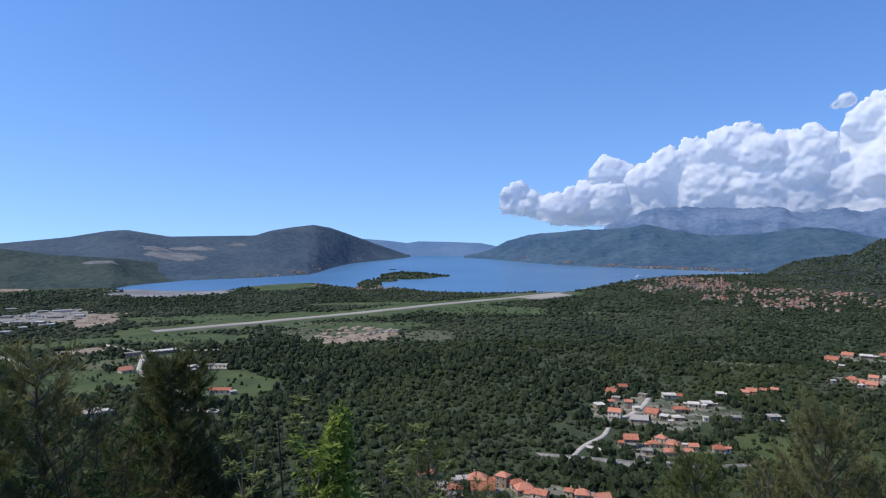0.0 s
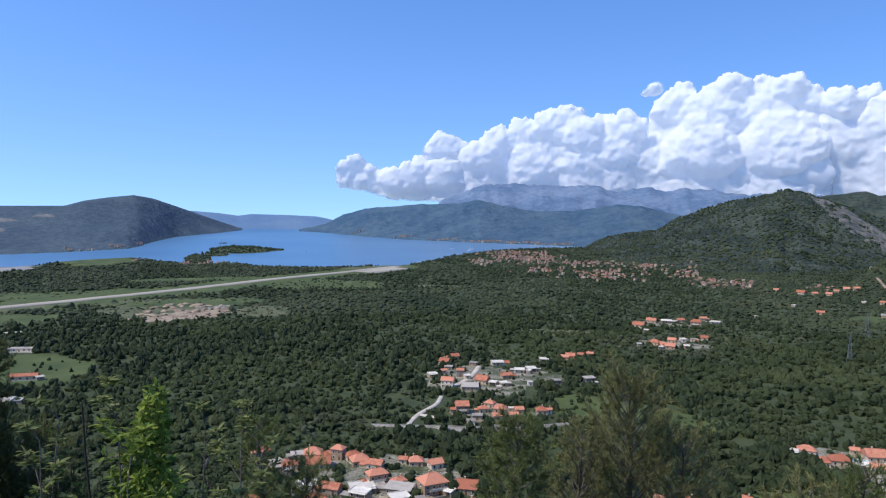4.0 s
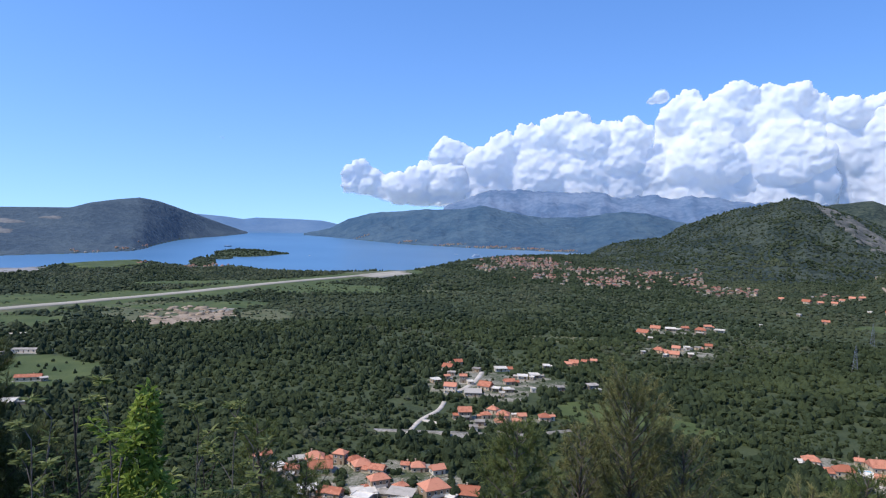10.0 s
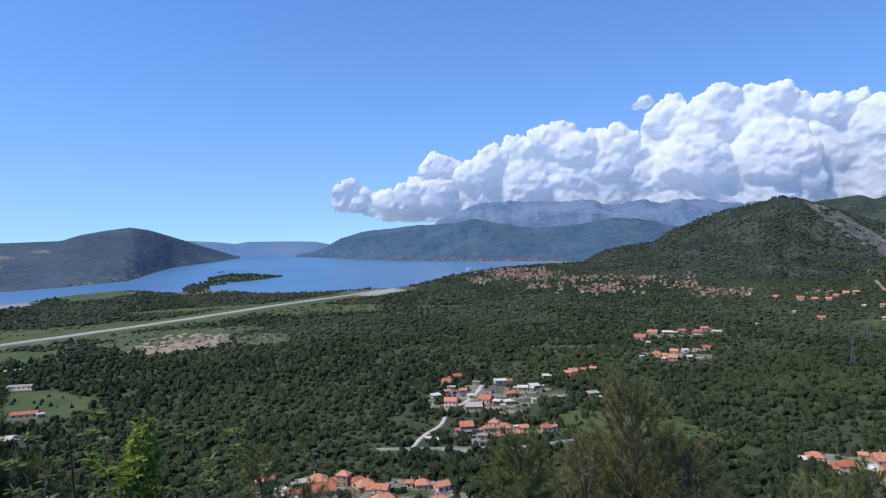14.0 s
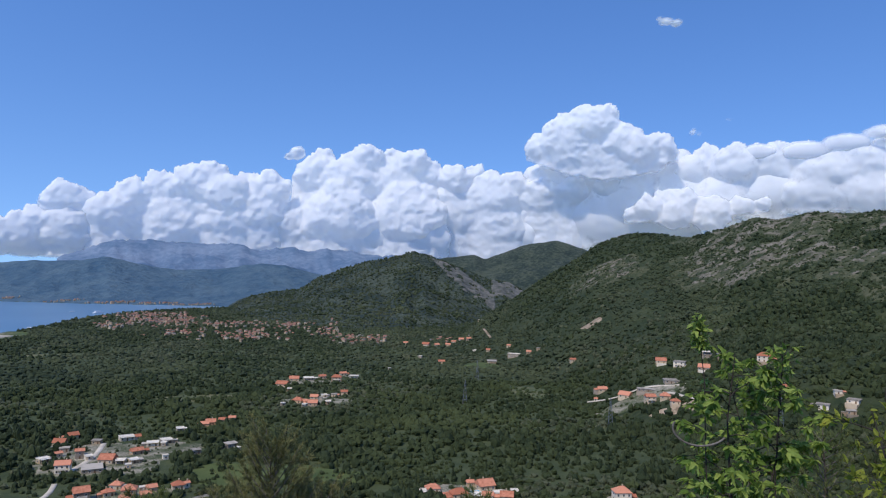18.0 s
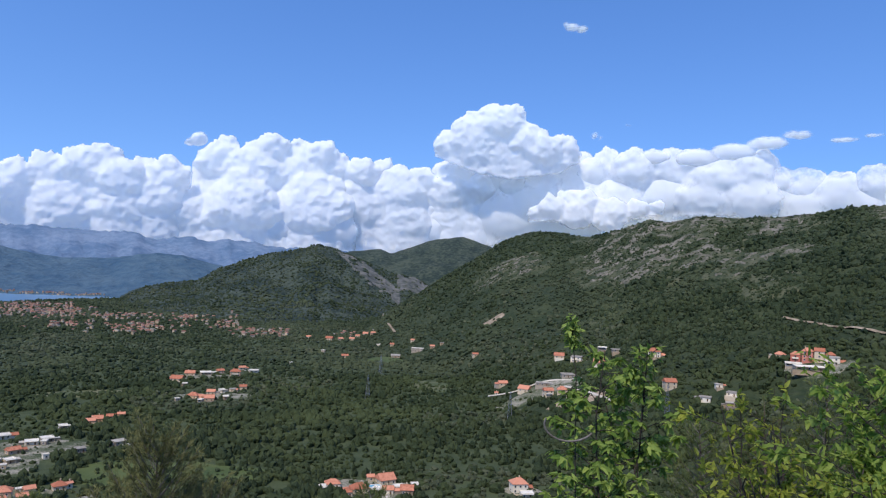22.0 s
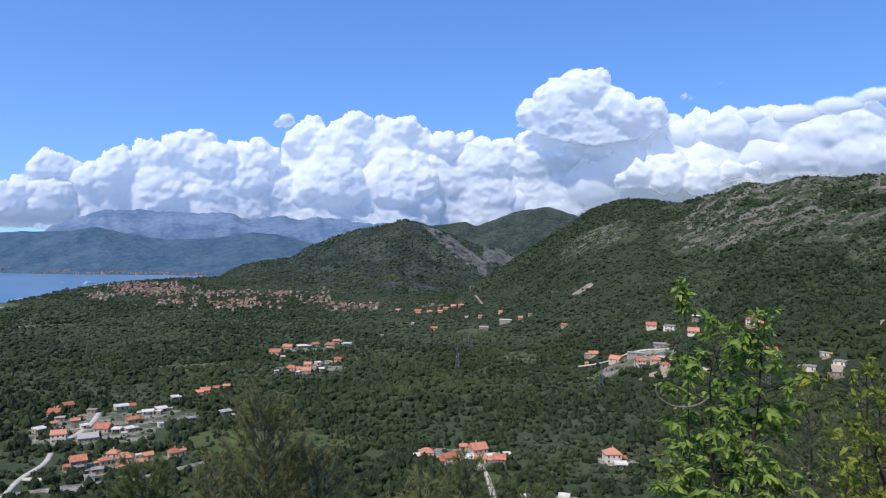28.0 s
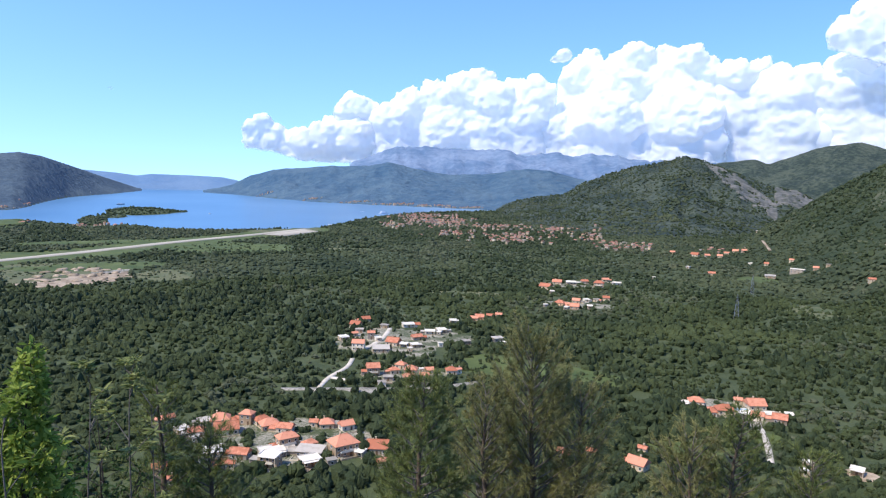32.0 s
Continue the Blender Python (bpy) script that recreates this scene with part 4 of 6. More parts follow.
cloud("cloud", "broad pale layer of cloud over the ridge", ((61.4, 8.2, 1.5), (62.6, 9.4, 1.0), (64.6, 8.5, 1.8), (66.2, 9.4, 0.8), (67.7, 8.3, 1.9), (69.2, 8.9, 1.4), (71.0, 7.8, 2.0), (73.1, 8.0, 1.8), (74.1, 8.8, 1.3), (69.9, 6.2, 2.2), (73.4, 6.0, 2.2), (66.6, 7.0, 1.7)), 4800, 11, -0.1, 0.7, 0.9, foot=((59, 4.0), (77, 4.6)), melt=4)
cloud("cloud", "broken pale cloud trailing over the ridge", ((77.1, 7.0, 1.7), (81.2, 7.2, 1.5), (79.0, 6.6, 1.5), (84.0, 6.8, 1.2), (82.0, 6.4, 1.4, 2.0), (86.0, 6.5, 1.2, 2.2), (89.0, 6.6, 1.0, 2.0), (84.6, 8.2, 0.7), (87.0, 7.9, 0.8), (87.9, 8.5, 0.9), (89.3, 7.8, 1.0), (90.7, 7.9, 1.4), (75.2, 7.4, 1.5)), 4840, 12, -0.1, 0.5, 1.3, foot=((73, 4.6), (93, 5.0)), melt=4)
cloud("cloud", "white cumulus low beside the rocky peak", ((88.3, 5.0, 0.9), (90.0, 5.2, 0.8), (89.1, 5.4, 0.6)), 4600, 13)
cloud("cloud", "tiny lone wisp of cloud high in the sky", ((59.5, 19.45, 0.48, 1.9), (60.3, 19.3, 0.44, 1.5), (59.0, 19.65, 0.34, 1.3)), 4600, 14, 0.0, 0.12, 0.6, melt=8)
cloud("cloud", "thin streak of cloud trailing from the bank", ((66.2, 9.5, 0.8, 2.0), (69.4, 9.4, 0.9, 2.2), (72.0, 9.8, 0.85, 2.4), (74.4, 10.35, 0.7, 2.6), (76.4, 10.9, 0.5, 2.6)), 4700, 16, 0.0, 0.15, 0.65, melt=6)
cloud("cloud", "faint small tuft of cloud", ((61.6, 11.2, 0.5), (62.1, 11.0, 0.36)), 4650, 17, 0.0, 0.4, 0.9)
cloud("cloud", "faint shred of cloud beside the tower", ((48.9, 10.9, 0.30, 1.3), (49.3, 11.4, 0.22)), 4650, 22, 0.0, 0.4, 0.9)
cloud("cloud", "thin flat streak of cloud high over the ridge", ((79.4, 10.4, 0.30, 4.0), (81.2, 10.6, 0.24, 3.6)), 4650, 18, 0.0, 0.12, 0.4)
cloud("cloud", "faint flat shred of cloud above the ridge", ((64.2, 12.0, 0.22, 2.4), (65.6, 12.3, 0.16, 2.0)), 4650, 20, 0.0, 0.12, 0.8)
cloud("cloud", "faint speck of cloud over the bay", ((-4.6, 5.45, 0.30, 1.2),), 4650, 21, 0.0, 0.3, 1.0)

# ---------------------------------------------------------------- the forest
HOUSE_SPOTS = []


def crown_shapes(sub, lobes, count, seed):
    """A few crown meshes: a lumpy main mass and side lobes."""
    r = np.random.RandomState(seed)
    tv, tf = ico(sub)
    shapes = []
    for s in range(count):
        V, Fs, base = [], [], 0
        for l in range(lobes):
            v = tv * (1 + 0.5 * noise3(tv * 1.6, seed * 50 + s * 7 + l))[:, None] * np.array([1, r.uniform(0.75, 1.0), 1])
            if l:
                a, k = r.uniform(0, 6.28), r.uniform(0.45, 0.65)
                v = v * k + np.array([math.cos(a) * 0.62, math.sin(a) * 0.62, r.uniform(-0.3, 0.35)])
            V.append(v)
            Fs.append(tf + base)
            base += len(tv)
        shapes.append((np.concatenate(V), np.concatenate(Fs)))
    return shapes


def plant(name, label, mat, x, y, size, shapes, tall=1.0, seed=1, sink=0.62):
    """Joins one crown at each place into a single mesh that stands on the ground."""
    r = np.random.RandomState(seed)
    z = land(x, y)
    pick = r.randint(0, len(shapes), len(x))
    V, Fs, base = [], [], 0
    for s, (tv, tf) in enumerate(shapes):
        k = pick == s
        n = int(k.sum())
        if not n:
            continue
        a = r.uniform(0, 6.28, n)
        c, sn = np.cos(a)[:, None], np.sin(a)[:, None]
        sz = size[k][:, None]
        hz = sz * r.uniform(0.8, 1.25, n)[:, None] * tall
        vx = (tv[None, :, 0] * c - tv[None, :, 1] * sn) * sz + x[k][:, None]
        vy = (tv[None, :, 0] * sn + tv[None, :, 1] * c) * sz + y[k][:, None]
        vz = tv[None, :, 2] * hz + z[k][:, None] + hz * (1 - sink)
        V.append(np.stack([vx, vy, vz], -1).reshape(-1, 3))
        Fs.append((tf[None] + (np.arange(n) * len(tv))[:, None, None]).reshape(-1, 3) + base)
        base += n * len(tv)
    ob = mesh_object(name, np.concatenate(V), np.concatenate(Fs), [mat], None, False)
    return tagged(ob, label, "forest", kind="stuff")


def free_of(x, y, big=True):
    """Leaves out what stands on roads, houses, clearings, water."""
    ok = np.ones(len(x), bool)
    for c in CLEARINGS:
        d = clearing_depth(x, y, c)
        share = {"field": 0.0, "scrub": 0.35, "rubbleyard": 0.5, "dirtgrass": 0.6, "farfield": 0.0, "meadow": 0.5, "rubble": 0.18, "dirt": 0.10, "mud": 0.0}[c[4]]
        if c[4] == "meadow" and math.hypot(c[0], c[1]) > 520:
            share = 0.15
        ok &= (d > 1) | (np.random.RandomState(3).uniform(size=len(x)) < share)
    for w, pts, _ in ROADS.values():
        ok &= segment_distance(x, y, pts) > w * 0.5 + 2.3
    ok &= segment_distance(x, y, RUNWAY) > 48
    ok &= segment_distance(x, y, ((170, 1400), (262, 1495))) > 40
    for hx, hy, hr in HOUSE_SPOTS:
        ok &= np.hypot(x - hx, y - hy) > hr
    z = land(x, y)
    return ok & (z > 0.6)


def scatter(r0, r1, a0, a1, area, seed):
    """Jittered places in a ring sector, about one in `area` square metres."""
    r = np.random.RandomState(seed)
    n = int(radians(a1 - a0) * 0.5 * (r1 * r1 - r0 * r0) / area)
    rad = np.sqrt(r.uniform(r0 * r0, r1 * r1, n))
    a = np.radians(r.uniform(a0, a1, n))
    return rad * np.sin(a), rad * np.cos(a)


def build_forest():
    near, far, clump = crown_shapes(1, 7, 16, 2), crown_shapes(1, 1, 12, 4), crown_shapes(1, 3, 14, 6)
    for i, (r0, r1, area, shapes, size, mat, name, label) in enumerate((
            (240, 470, 23, near, 2.7, M_FOREST, "valley_forest", "dense green broadleaf forest on the lower slope"),
            (470, 860, 31, clump, 2.7, M_FOREST, "valley_forest", "dense green broadleaf forest of the valley floor"),
            (860, 1650, 44, far, 3.3, M_FOREST_FAR, "valley_forest", "dense dark green forest towards the runway and town"),
            (1650, 2620, 85, far, 3.4, M_FOREST_FAR, "distant_forest", "far dark green woods near the shore"))):
        x, y = scatter(r0, r1, -36, 95, area, 100 + i)
        if i == 2:
            # the steep ridge is wooded more closely
            more = scatter(640, 1330, 60, 95, 34, 140)
            x, y = np.concatenate([x, more[0]]), np.concatenate([y, more[1]])
        r, az = np.hypot(x, y), np.degrees(np.arctan2(x, y))
        rnd = np.random.RandomState(200 + i)
        keep = free_of(x, y) & (bareness(az, r, x, y) < rnd.uniform(0.45, 1.8, len(x)))
        hill = (az > 22) & (az < 52.5) & (r > 1560) & ~scree(x, y, az, r) & (land(x, y) > 1)
        keep &= (~((az > 22) & (r > 1900)) | hill) & ((r < coast(az) - 14) | (np.abs(az + 3) < 4) | (az > 26) | (az < -25.6)) & ~((az < -16) & (r > 1840)) & ((r < 1560 + 900 * ((az < 42) | (az > 100))) | hill)
        density = fbm(x * 0.012, y * 0.012, 3, 55)
        keep &= density > 0.06 + 0.08 * rnd.uniform(size=len(x))
        x, y, density = x[keep], y[keep], density[keep]
        sz = size * (0.5 + 1.0 * fbm(x * 0.02, y * 0.02, 2, 77)) * rnd.uniform(0.45, 1.4, len(x))
        open_ground = np.min([clearing_depth(x, y, c) for c in CLEARINGS], axis=0) < 1
        stony = bareness(np.degrees(np.arctan2(x, y)), np.hypot(x, y), x, y) > 0.1
        sz = np.where(open_ground, sz * 0.6, np.where(stony, sz * 0.62, sz))
        dark = (fbm(x * 0.009, y * 0.006, 3, 88) > 0.53) & (rnd.uniform(size=len(x)) < 0.75)
        az2, r2 = np.degrees(np.arctan2(x, y)), np.hypot(x, y)
        dark |= (az2 > 63) & (r2 > 680) & (fbm(x * 0.01, y * 0.01, 3, 91) > 0.40) & (rnd.uniform(size=len(x)) < 0.7)
        olive = (~dark) & (fbm(x * 0.008, y * 0.008, 2, 99) > 0.60) & (rnd.uniform(size=len(x)) < 0.6)
        plain_ones = ~(dark | olive)
        low = 0.95 if i < 2 else 0.62   # wind-cut woods towards the shore
        plant(name, label, mat, x[plain_ones], y[plain_ones], sz[plain_ones], shapes, low, 300 + i)
        if dark.any():
            plant("pine_wood", "dark pine stands among the broadleaf forest", M_PINEWOOD, x[dark], y[dark], sz[dark] * 0.85, shapes, 1.4 * low, 400 + i)
        if olive.any():
            plant("olive_grove", "silvery olive trees and scrub between the woods", M_OLIVE, x[olive], y[olive], sz[olive] * 0.8, shapes, 0.8, 500 + i)


# ---------------------------------------------------------------- houses
LABELS = {"pink": "brick-red plastered", "cream": "cream plastered", "beige": "beige rendered", "white": "white plastered", "grey": "grey rendered", "ochre": "ochre plastered"}
ROOFS = {"hip": "terracotta hipped roof", "gable": "terracotta gabled roof", "flat": "pale flat roof", "flatgrey": "grey low-pitched sheet roof"}
HOUSE_ROWS = []
WINDOW_MESHES = {}


def window_meshes(w, h):
    key = (w, h)
    if key not in WINDOW_MESHES:
        bm = bmesh.new()
        t = 0.1
        for b in ((-w / 2, -0.10, 0, -w / 2 + t, 0.04, h), (w / 2 - t, -0.10, 0, w / 2, 0.04, h), (-w / 2 + t, -0.10, h - t, w / 2 - t, 0.04, h), (-w / 2 - 0.08, -0.16, -0.06, w / 2 + 0.08, 0.04, t)):
            box(bm, *b)
        f = bpy.data.meshes.new("window")
        bm.to_mesh(f)
        bm.free()
        f.materials.append(M_FRAME)
        bm = bmesh.new()
        box(bm, -w / 2 + t, -0.05, t, w / 2 - t, 0.0, h - t)
        g = bpy.data.meshes.new("pane")
        bm.to_mesh(g)
        bm.free()
        g.materials.append(M_PANE)
        WINDOW_MESHES[key] = f, g
    return WINDOW_MESHES[key]


def roof_mesh(kind, w, d):
    bm = bmesh.new()
    o = 0.45
    hw, hd = w / 2 + o, d / 2 + o
    if kind in ("hip", "gable"):
        rise, th = min(w, d) * 0.36, 0.18
        inset = hd * 0.85 if kind == "hip" else 0.0
        v = [bm.verts.new(p) for p in ((-hw, -hd, 0), (hw, -hd, 0), (hw, hd, 0), (-hw, hd, 0), (-hw, -hd, th), (hw, -hd, th), (hw, hd, th), (-hw, hd, th),
                                       (-hw + inset, 0, rise + th), (hw - inset, 0, rise + th))]
        for f in ((3, 2, 1, 0), (0, 1, 5, 4), (1, 2, 6, 5), (2, 3, 7, 6), (3, 0, 4, 7), (4, 5, 9, 8), (6, 7, 8, 9), (5, 6, 9), (7, 4, 8)):
            bm.faces.new([v[i] for i in f])
        # ridge and hip cap tiles
        box(bm, -hw + inset, -0.14, rise + th - 0.06, hw - inset, 0.14, rise + th + 0.09)
    elif kind == "flat":
        box(bm, -w / 2 - 0.2, -d / 2 - 0.2, 0, w / 2 + 0.2, d / 2 + 0.2, 0.22)
        for b in ((-w / 2 - 0.2, -d / 2 - 0.2, 0.22, w / 2 + 0.2, -d / 2, 0.6), (-w / 2 - 0.2, d / 2, 0.22, w / 2 + 0.2, d / 2 + 0.2, 0.6),
                  (-w / 2 - 0.2, -d / 2, 0.22, -w / 2, d / 2, 0.6), (w / 2, -d / 2, 0.22, w / 2 + 0.2, d / 2, 0.6)):
            box(bm, *b)
    else:
        v = [bm.verts.new(p) for p in ((-hw, -hd, 0), (hw, -hd, 0), (hw, hd, 0), (-hw, hd, 0), (-hw, -hd, 0.2), (hw, -hd, 0.2), (hw, hd, 0.2 + d * 0.07), (-hw, hd, 0.2 + d * 0.07))]
        for f in ((3, 2, 1, 0), (4, 5, 6, 7), (0, 1, 5, 4), (1, 2, 6, 5), (2, 3, 7, 6), (3, 0, 4, 7)):
            bm.faces.new([v[i] for i in f])
    return bm


def house(x, y, w, d, storeys, rot, wall, roof, where):
    HOUSE_ROWS.append((x, y, w, d, storeys, rot, wall, roof, where))
    HOUSE_SPOTS.append((x, y, 0.55 * max(w, d) + 1.4))
    r = math.hypot(x, y)
    HOUSE_SPOTS.append((x * (1 - w * 0.8 / r), y * (1 - w * 0.8 / r), 0.45 * w + 1.0))


def build_house(x, y, w, d, storeys, rot, wall, roof, where, rnd):
    z = ground_z(x, y)
    h = 2.7 * storeys + 0.2
    if roof == "flat" and wall == "white":
        wall = rnd.choice(("white", "beige", "grey", "grey"))
    size = {1: "single-storey", 2: "two-storey", 3: "three-storey"}[storeys]
    root = empty("house", x, y, z, rot)
    tagged(root, f"{LABELS[wall]} {size} house with a {ROOFS[roof]}", "house", where)
    bm = bmesh.new()
    box(bm, -w / 2, -d / 2, -3.0, w / 2, d / 2, h)
    part("wall", bm, WALLS[wall], root)
    rf = part("roof", roof_mesh(roof, w, d), {"flat": M_FLATROOF, "flatgrey": M_GREYROOF}.get(roof, M_TILE), root)
    rf.location.z = h + 0.003
    dist = math.hypot(x, y)
    if roof == "flat" and w > 4 and dist < 1000:
        bm = bmesh.new()
        box(bm, -w / 2 + 0.1, -d / 2 - 1.6, h + 0.02, w / 2 - 0.1, -d / 2 - 0.21, h + 0.2)
        part("porch_slab", bm, M_FLATROOF, root)
        for side in (-1, 1):
            bm = bmesh.new()
            box(bm, side * (w / 2 - 0.3) - 0.12, -d / 2 - 1.5, -2.0, side * (w / 2 - 0.3) + 0.12, -d / 2 - 1.26, h + 0.02)
            part("porch_post", bm, WALLS["cream"], root)
    if roof in ("hip", "gable") and rnd.random() < 0.7 and dist < 900:
        bm = bmesh.new()
        cx = rnd.uniform(-0.25, 0.25) * w
        rise = min(w, d) * 0.36
        box(bm, cx - 0.3, 0.3, h + rise * 0.5, cx + 0.3, 0.9, h + rise + 0.9)
        box(bm, cx - 0.4, 0.2, h + rise + 0.9, cx + 0.4, 1.0, h + rise + 1.05)
        part("chimney", bm, WALLS["cream"], root)
    if rnd.random() < 0.55 and dist < 1000 and w > 5:
        # a lower wing with its own roof at one end
        side = rnd.choice((-1, 1))
        aw, ad, ah = w * rnd.uniform(0.4, 0.6), d * rnd.uniform(0.55, 0.8), min(h - 0.8, rnd.uniform(2.3, 2.9))
        cx, cy = side * (w / 2 + aw / 2 + 0.004), rnd.uniform(-0.1, 0.1) * d
        bm = bmesh.new()
        box(bm, -aw / 2, -ad / 2, -3.0, aw / 2, ad / 2, ah)
        wing = part("wing", bm, WALLS[rnd.choice((wall, wall, "beige", "grey"))], root)
        wing.location = (cx, cy, 0)
        kind = rnd.choice((roof, roof, "flatgrey", "gable"))
        wr = part("wing_roof", roof_mesh(kind, aw - 0.9, ad), {"flat": M_FLATROOF, "flatgrey": M_GREYROOF}.get(kind, M_TILE), wing)
        wr.location.z = ah + 0.003
    if rnd.random() < 0.5 and dist < 1000 and w > 5:
        # a walled terrace in front
        tw, td = w * rnd.uniform(0.8, 1.25), rnd.uniform(2.5, 4.5)
        bm = bmesh.new()
        box(bm, -tw / 2, -td, -3.2, tw / 2, 0, 0.06)
        box(bm, -tw / 2, -td, 0.06, tw / 2, -td + 0.18, 0.85)
        box(bm, -tw / 2, -td + 0.18, 0.06, -tw / 2 + 0.18, 0, 0.85)
        tr = part("terrace", bm, WALLS[rnd.choice(("white", "cream", "grey", "beige", "grey"))], root)
        tr.location.y = -d / 2 - 0.2
    frame_mesh, pane_mesh = window_meshes(1.15, 1.35) if dist < 600 else window_meshes(1.4, 1.5)
    n = max(1, int(w / (2.9 if dist < 600 else 3.8)))
    for s in range(storeys):
        for i in range(n):
            if s == 0 and i == n // 2 and w > 5:
                bm = bmesh.new()
                box(bm, -0.5, -0.09, 0, 0.5, 0.03, 2.1)
                dr = part("door", bm, M_DOOR, root)
                dr.location = ((i + 0.5) / n * w - w / 2, -d / 2, 0.1)
                continue
            win = new("window", frame_mesh)
            win.parent = root
            win.location = ((i + 0.5) / n * w - w / 2, -d / 2 - 0.002, s * 2.7 + 0.95)
            pn = new("pane", pane_mesh)
            pn.parent = win
        for side, rz in ((-1, -90), (1, 90)):
            if dist < 700 and d > 4:
                win = new("window", frame_mesh)
                win.parent = root
                win.location, win.rotation_euler = (side * (w / 2 + 0.002), 0, s * 2.7 + 0.95), (0, 0, radians(rz))
                pn = new("pane", pane_mesh)
                pn.parent = win
    if storeys > 1 and w > 7 and rnd.random() < 0.55 and dist < 900:
        bm = bmesh.new()
        box(bm, -w * 0.32, -d / 2 - 1.3, 2.6, w * 0.32, -d / 2 - 0.003, 2.92)
        box(bm, -w * 0.32, -d / 2 - 1.3, 2.92, w * 0.32, -d / 2 - 1.2, 3.85)
        part("balcony", bm, WALLS["white"], root)
    return root


# lower village
house(-11, 373, 5.0, 4.0, 1, 15, "cream", "hip", "lower village")
house(-7, 374, 5.0, 4.2, 1, 26, "cream", "gable", "lower village")
house(-1, 357, 5.7, 4.7, 1, 24, "white", "flat", "lower village")
house(6, 351, 7.6, 5.0, 1, -3, "cream", "hip", "lower village")
house(10, 365, 5.8, 5.2, 1, 7, "grey", "flatgrey", "lower village")
house(18, 365, 9.3, 8.2, 1, -5, "beige", "hip", "lower village")
house(20, 351, 11.6, 8.3, 1, -1, "cream", "gable", "lower village")
house(31, 361, 6.4, 5.2, 2, -32, "beige", "hip", "lower village")
house(38, 358, 7.4, 5.2, 1, 17, "cream", "hip", "lower village")
house(41, 351, 9.0, 7.5, 1, 10, "beige", "hip", "lower village")
house(48, 344, 8.0, 5.4, 1, -29, "cream", "gable", "lower village")
house(46, 324, 9.4, 6.1, 2, 13, "beige", "hip", "lower village")
house(56, 320, 6.3, 4.4, 1, 17, "ochre", "hip", "lower village")
house(63, 347, 4.0, 3.5, 1, -22, "cream", "gable", "lower village")
house(69, 344, 6.8, 6.1, 1, -9, "cream", "hip", "lower village")
house(78, 339, 6.7, 5.5, 1, 12, "white", "gable", "lower village")
house(70, 310, 12.1, 9.9, 2, 13, "beige", "hip", "lower village")
house(86, 307, 9.8, 8.5, 1, -23, "grey", "gable", "lower village")
house(24, 318, 8.6, 5.9, 1, -29, "grey", "gable", "lower village")
house(13, 325, 9.3, 6.7, 1, 4, "white", "flat", "lower village")
house(8, 318, 3.8, 2.5, 1, 9, "white", "flat", "lower village")
house(15, 308, 6.0, 4.4, 1, 15, "beige", "gable", "lower village")
house(19, 307, 3.8, 2.9, 1, -14, "cream", "gable", "lower village")
house(38, 317, 11.4, 8.7, 1, 5, "white", "flat", "lower village")
house(36, 305, 8.7, 5.8, 2, -33, "beige", "flat", "lower village")
house(53, 302, 8.7, 7.4, 1, 9, "white", "flat", "lower village")
house(62, 298, 4.0, 2.7, 1, 4, "grey", "flatgrey", "lower village")
house(77, 304, 4.4, 3.3, 1, -42, "white", "flat", "lower village")
house(55, 312, 12.1, 8.0, 1, -28, "grey", "flatgrey", "lower village")
house(5, 343, 3.7, 3.3, 1, -18, "white", "flat", "lower village")
house(83, 290, 3.7, 3.1, 1, 8, "cream", "gable", "lower village")
house(-5, 298, 3.7, 3.2, 1, -8, "cream", "gable", "lower village")
house(-10, 312, 5.6, 4.1, 1, 3, "ochre", "gable", "lower village")
# crossroads village
house(138, 568, 8.2, 6.9, 1, -36, "cream", "gable", "crossroads village")
house(151, 586, 7.2, 6.0, 1, 2, "cream", "gable", "crossroads village")
house(118, 526, 6.8, 5.9, 1, 12, "white", "flat", "crossroads village")
house(136, 547, 6.0, 4.0, 1, -23, "grey", "flatgrey", "crossroads village")
house(129, 534, 4.2, 3.4, 1, 10, "cream", "gable", "crossroads village")
house(139, 521, 5.5, 4.0, 2, -12, "grey", "gable", "crossroads village")
house(122, 493, 8.8, 6.5, 2, -24, "white", "gable", "crossroads village")
house(160, 557, 6.2, 4.3, 1, -40, "beige", "flatgrey", "crossroads village")
house(181, 557, 10.2, 7.0, 1, -7, "white", "flat", "crossroads village")
house(151, 500, 9.5, 8.6, 1, -42, "cream", "gable", "crossroads village")
house(137, 485, 12.0, 10.7, 1, -14, "grey", "flatgrey", "crossroads village")
house(157, 492, 5.8, 4.3, 1, -32, "white", "flat", "crossroads village")
house(164, 489, 5.7, 4.6, 1, -0, "white", "flat", "crossroads village")
house(157, 478, 3.6, 2.8, 1, -23, "white", "flat", "crossroads village")
house(173, 510, 8.0, 5.3, 1, 5, "beige", "gable", "crossroads village")
house(190, 527, 8.4, 5.5, 1, -20, "white", "flat", "crossroads village")
house(201, 530, 7.9, 6.8, 1, -8, "white", "flat", "crossroads village")
house(224, 562, 5.9, 5.2, 1, -14, "white", "flat", "crossroads village")
house(196, 521, 3.6, 3.1, 1, -43, "white", "flat", "crossroads village")
house(206, 488, 6.3, 4.8, 1, -4, "grey", "flatgrey", "crossroads village")
house(234, 491, 8.3, 6.0, 1, 2, "grey", "flatgrey", "crossroads village")
house(232, 476, 3.6, 3.1, 1, 1, "white", "flat", "crossroads village")
house(246, 566, 6.6, 5.0, 1, -24, "ochre", "gable", "crossroads village")
house(253, 570, 7.9, 6.7, 1, -25, "ochre", "gable", "crossroads village")
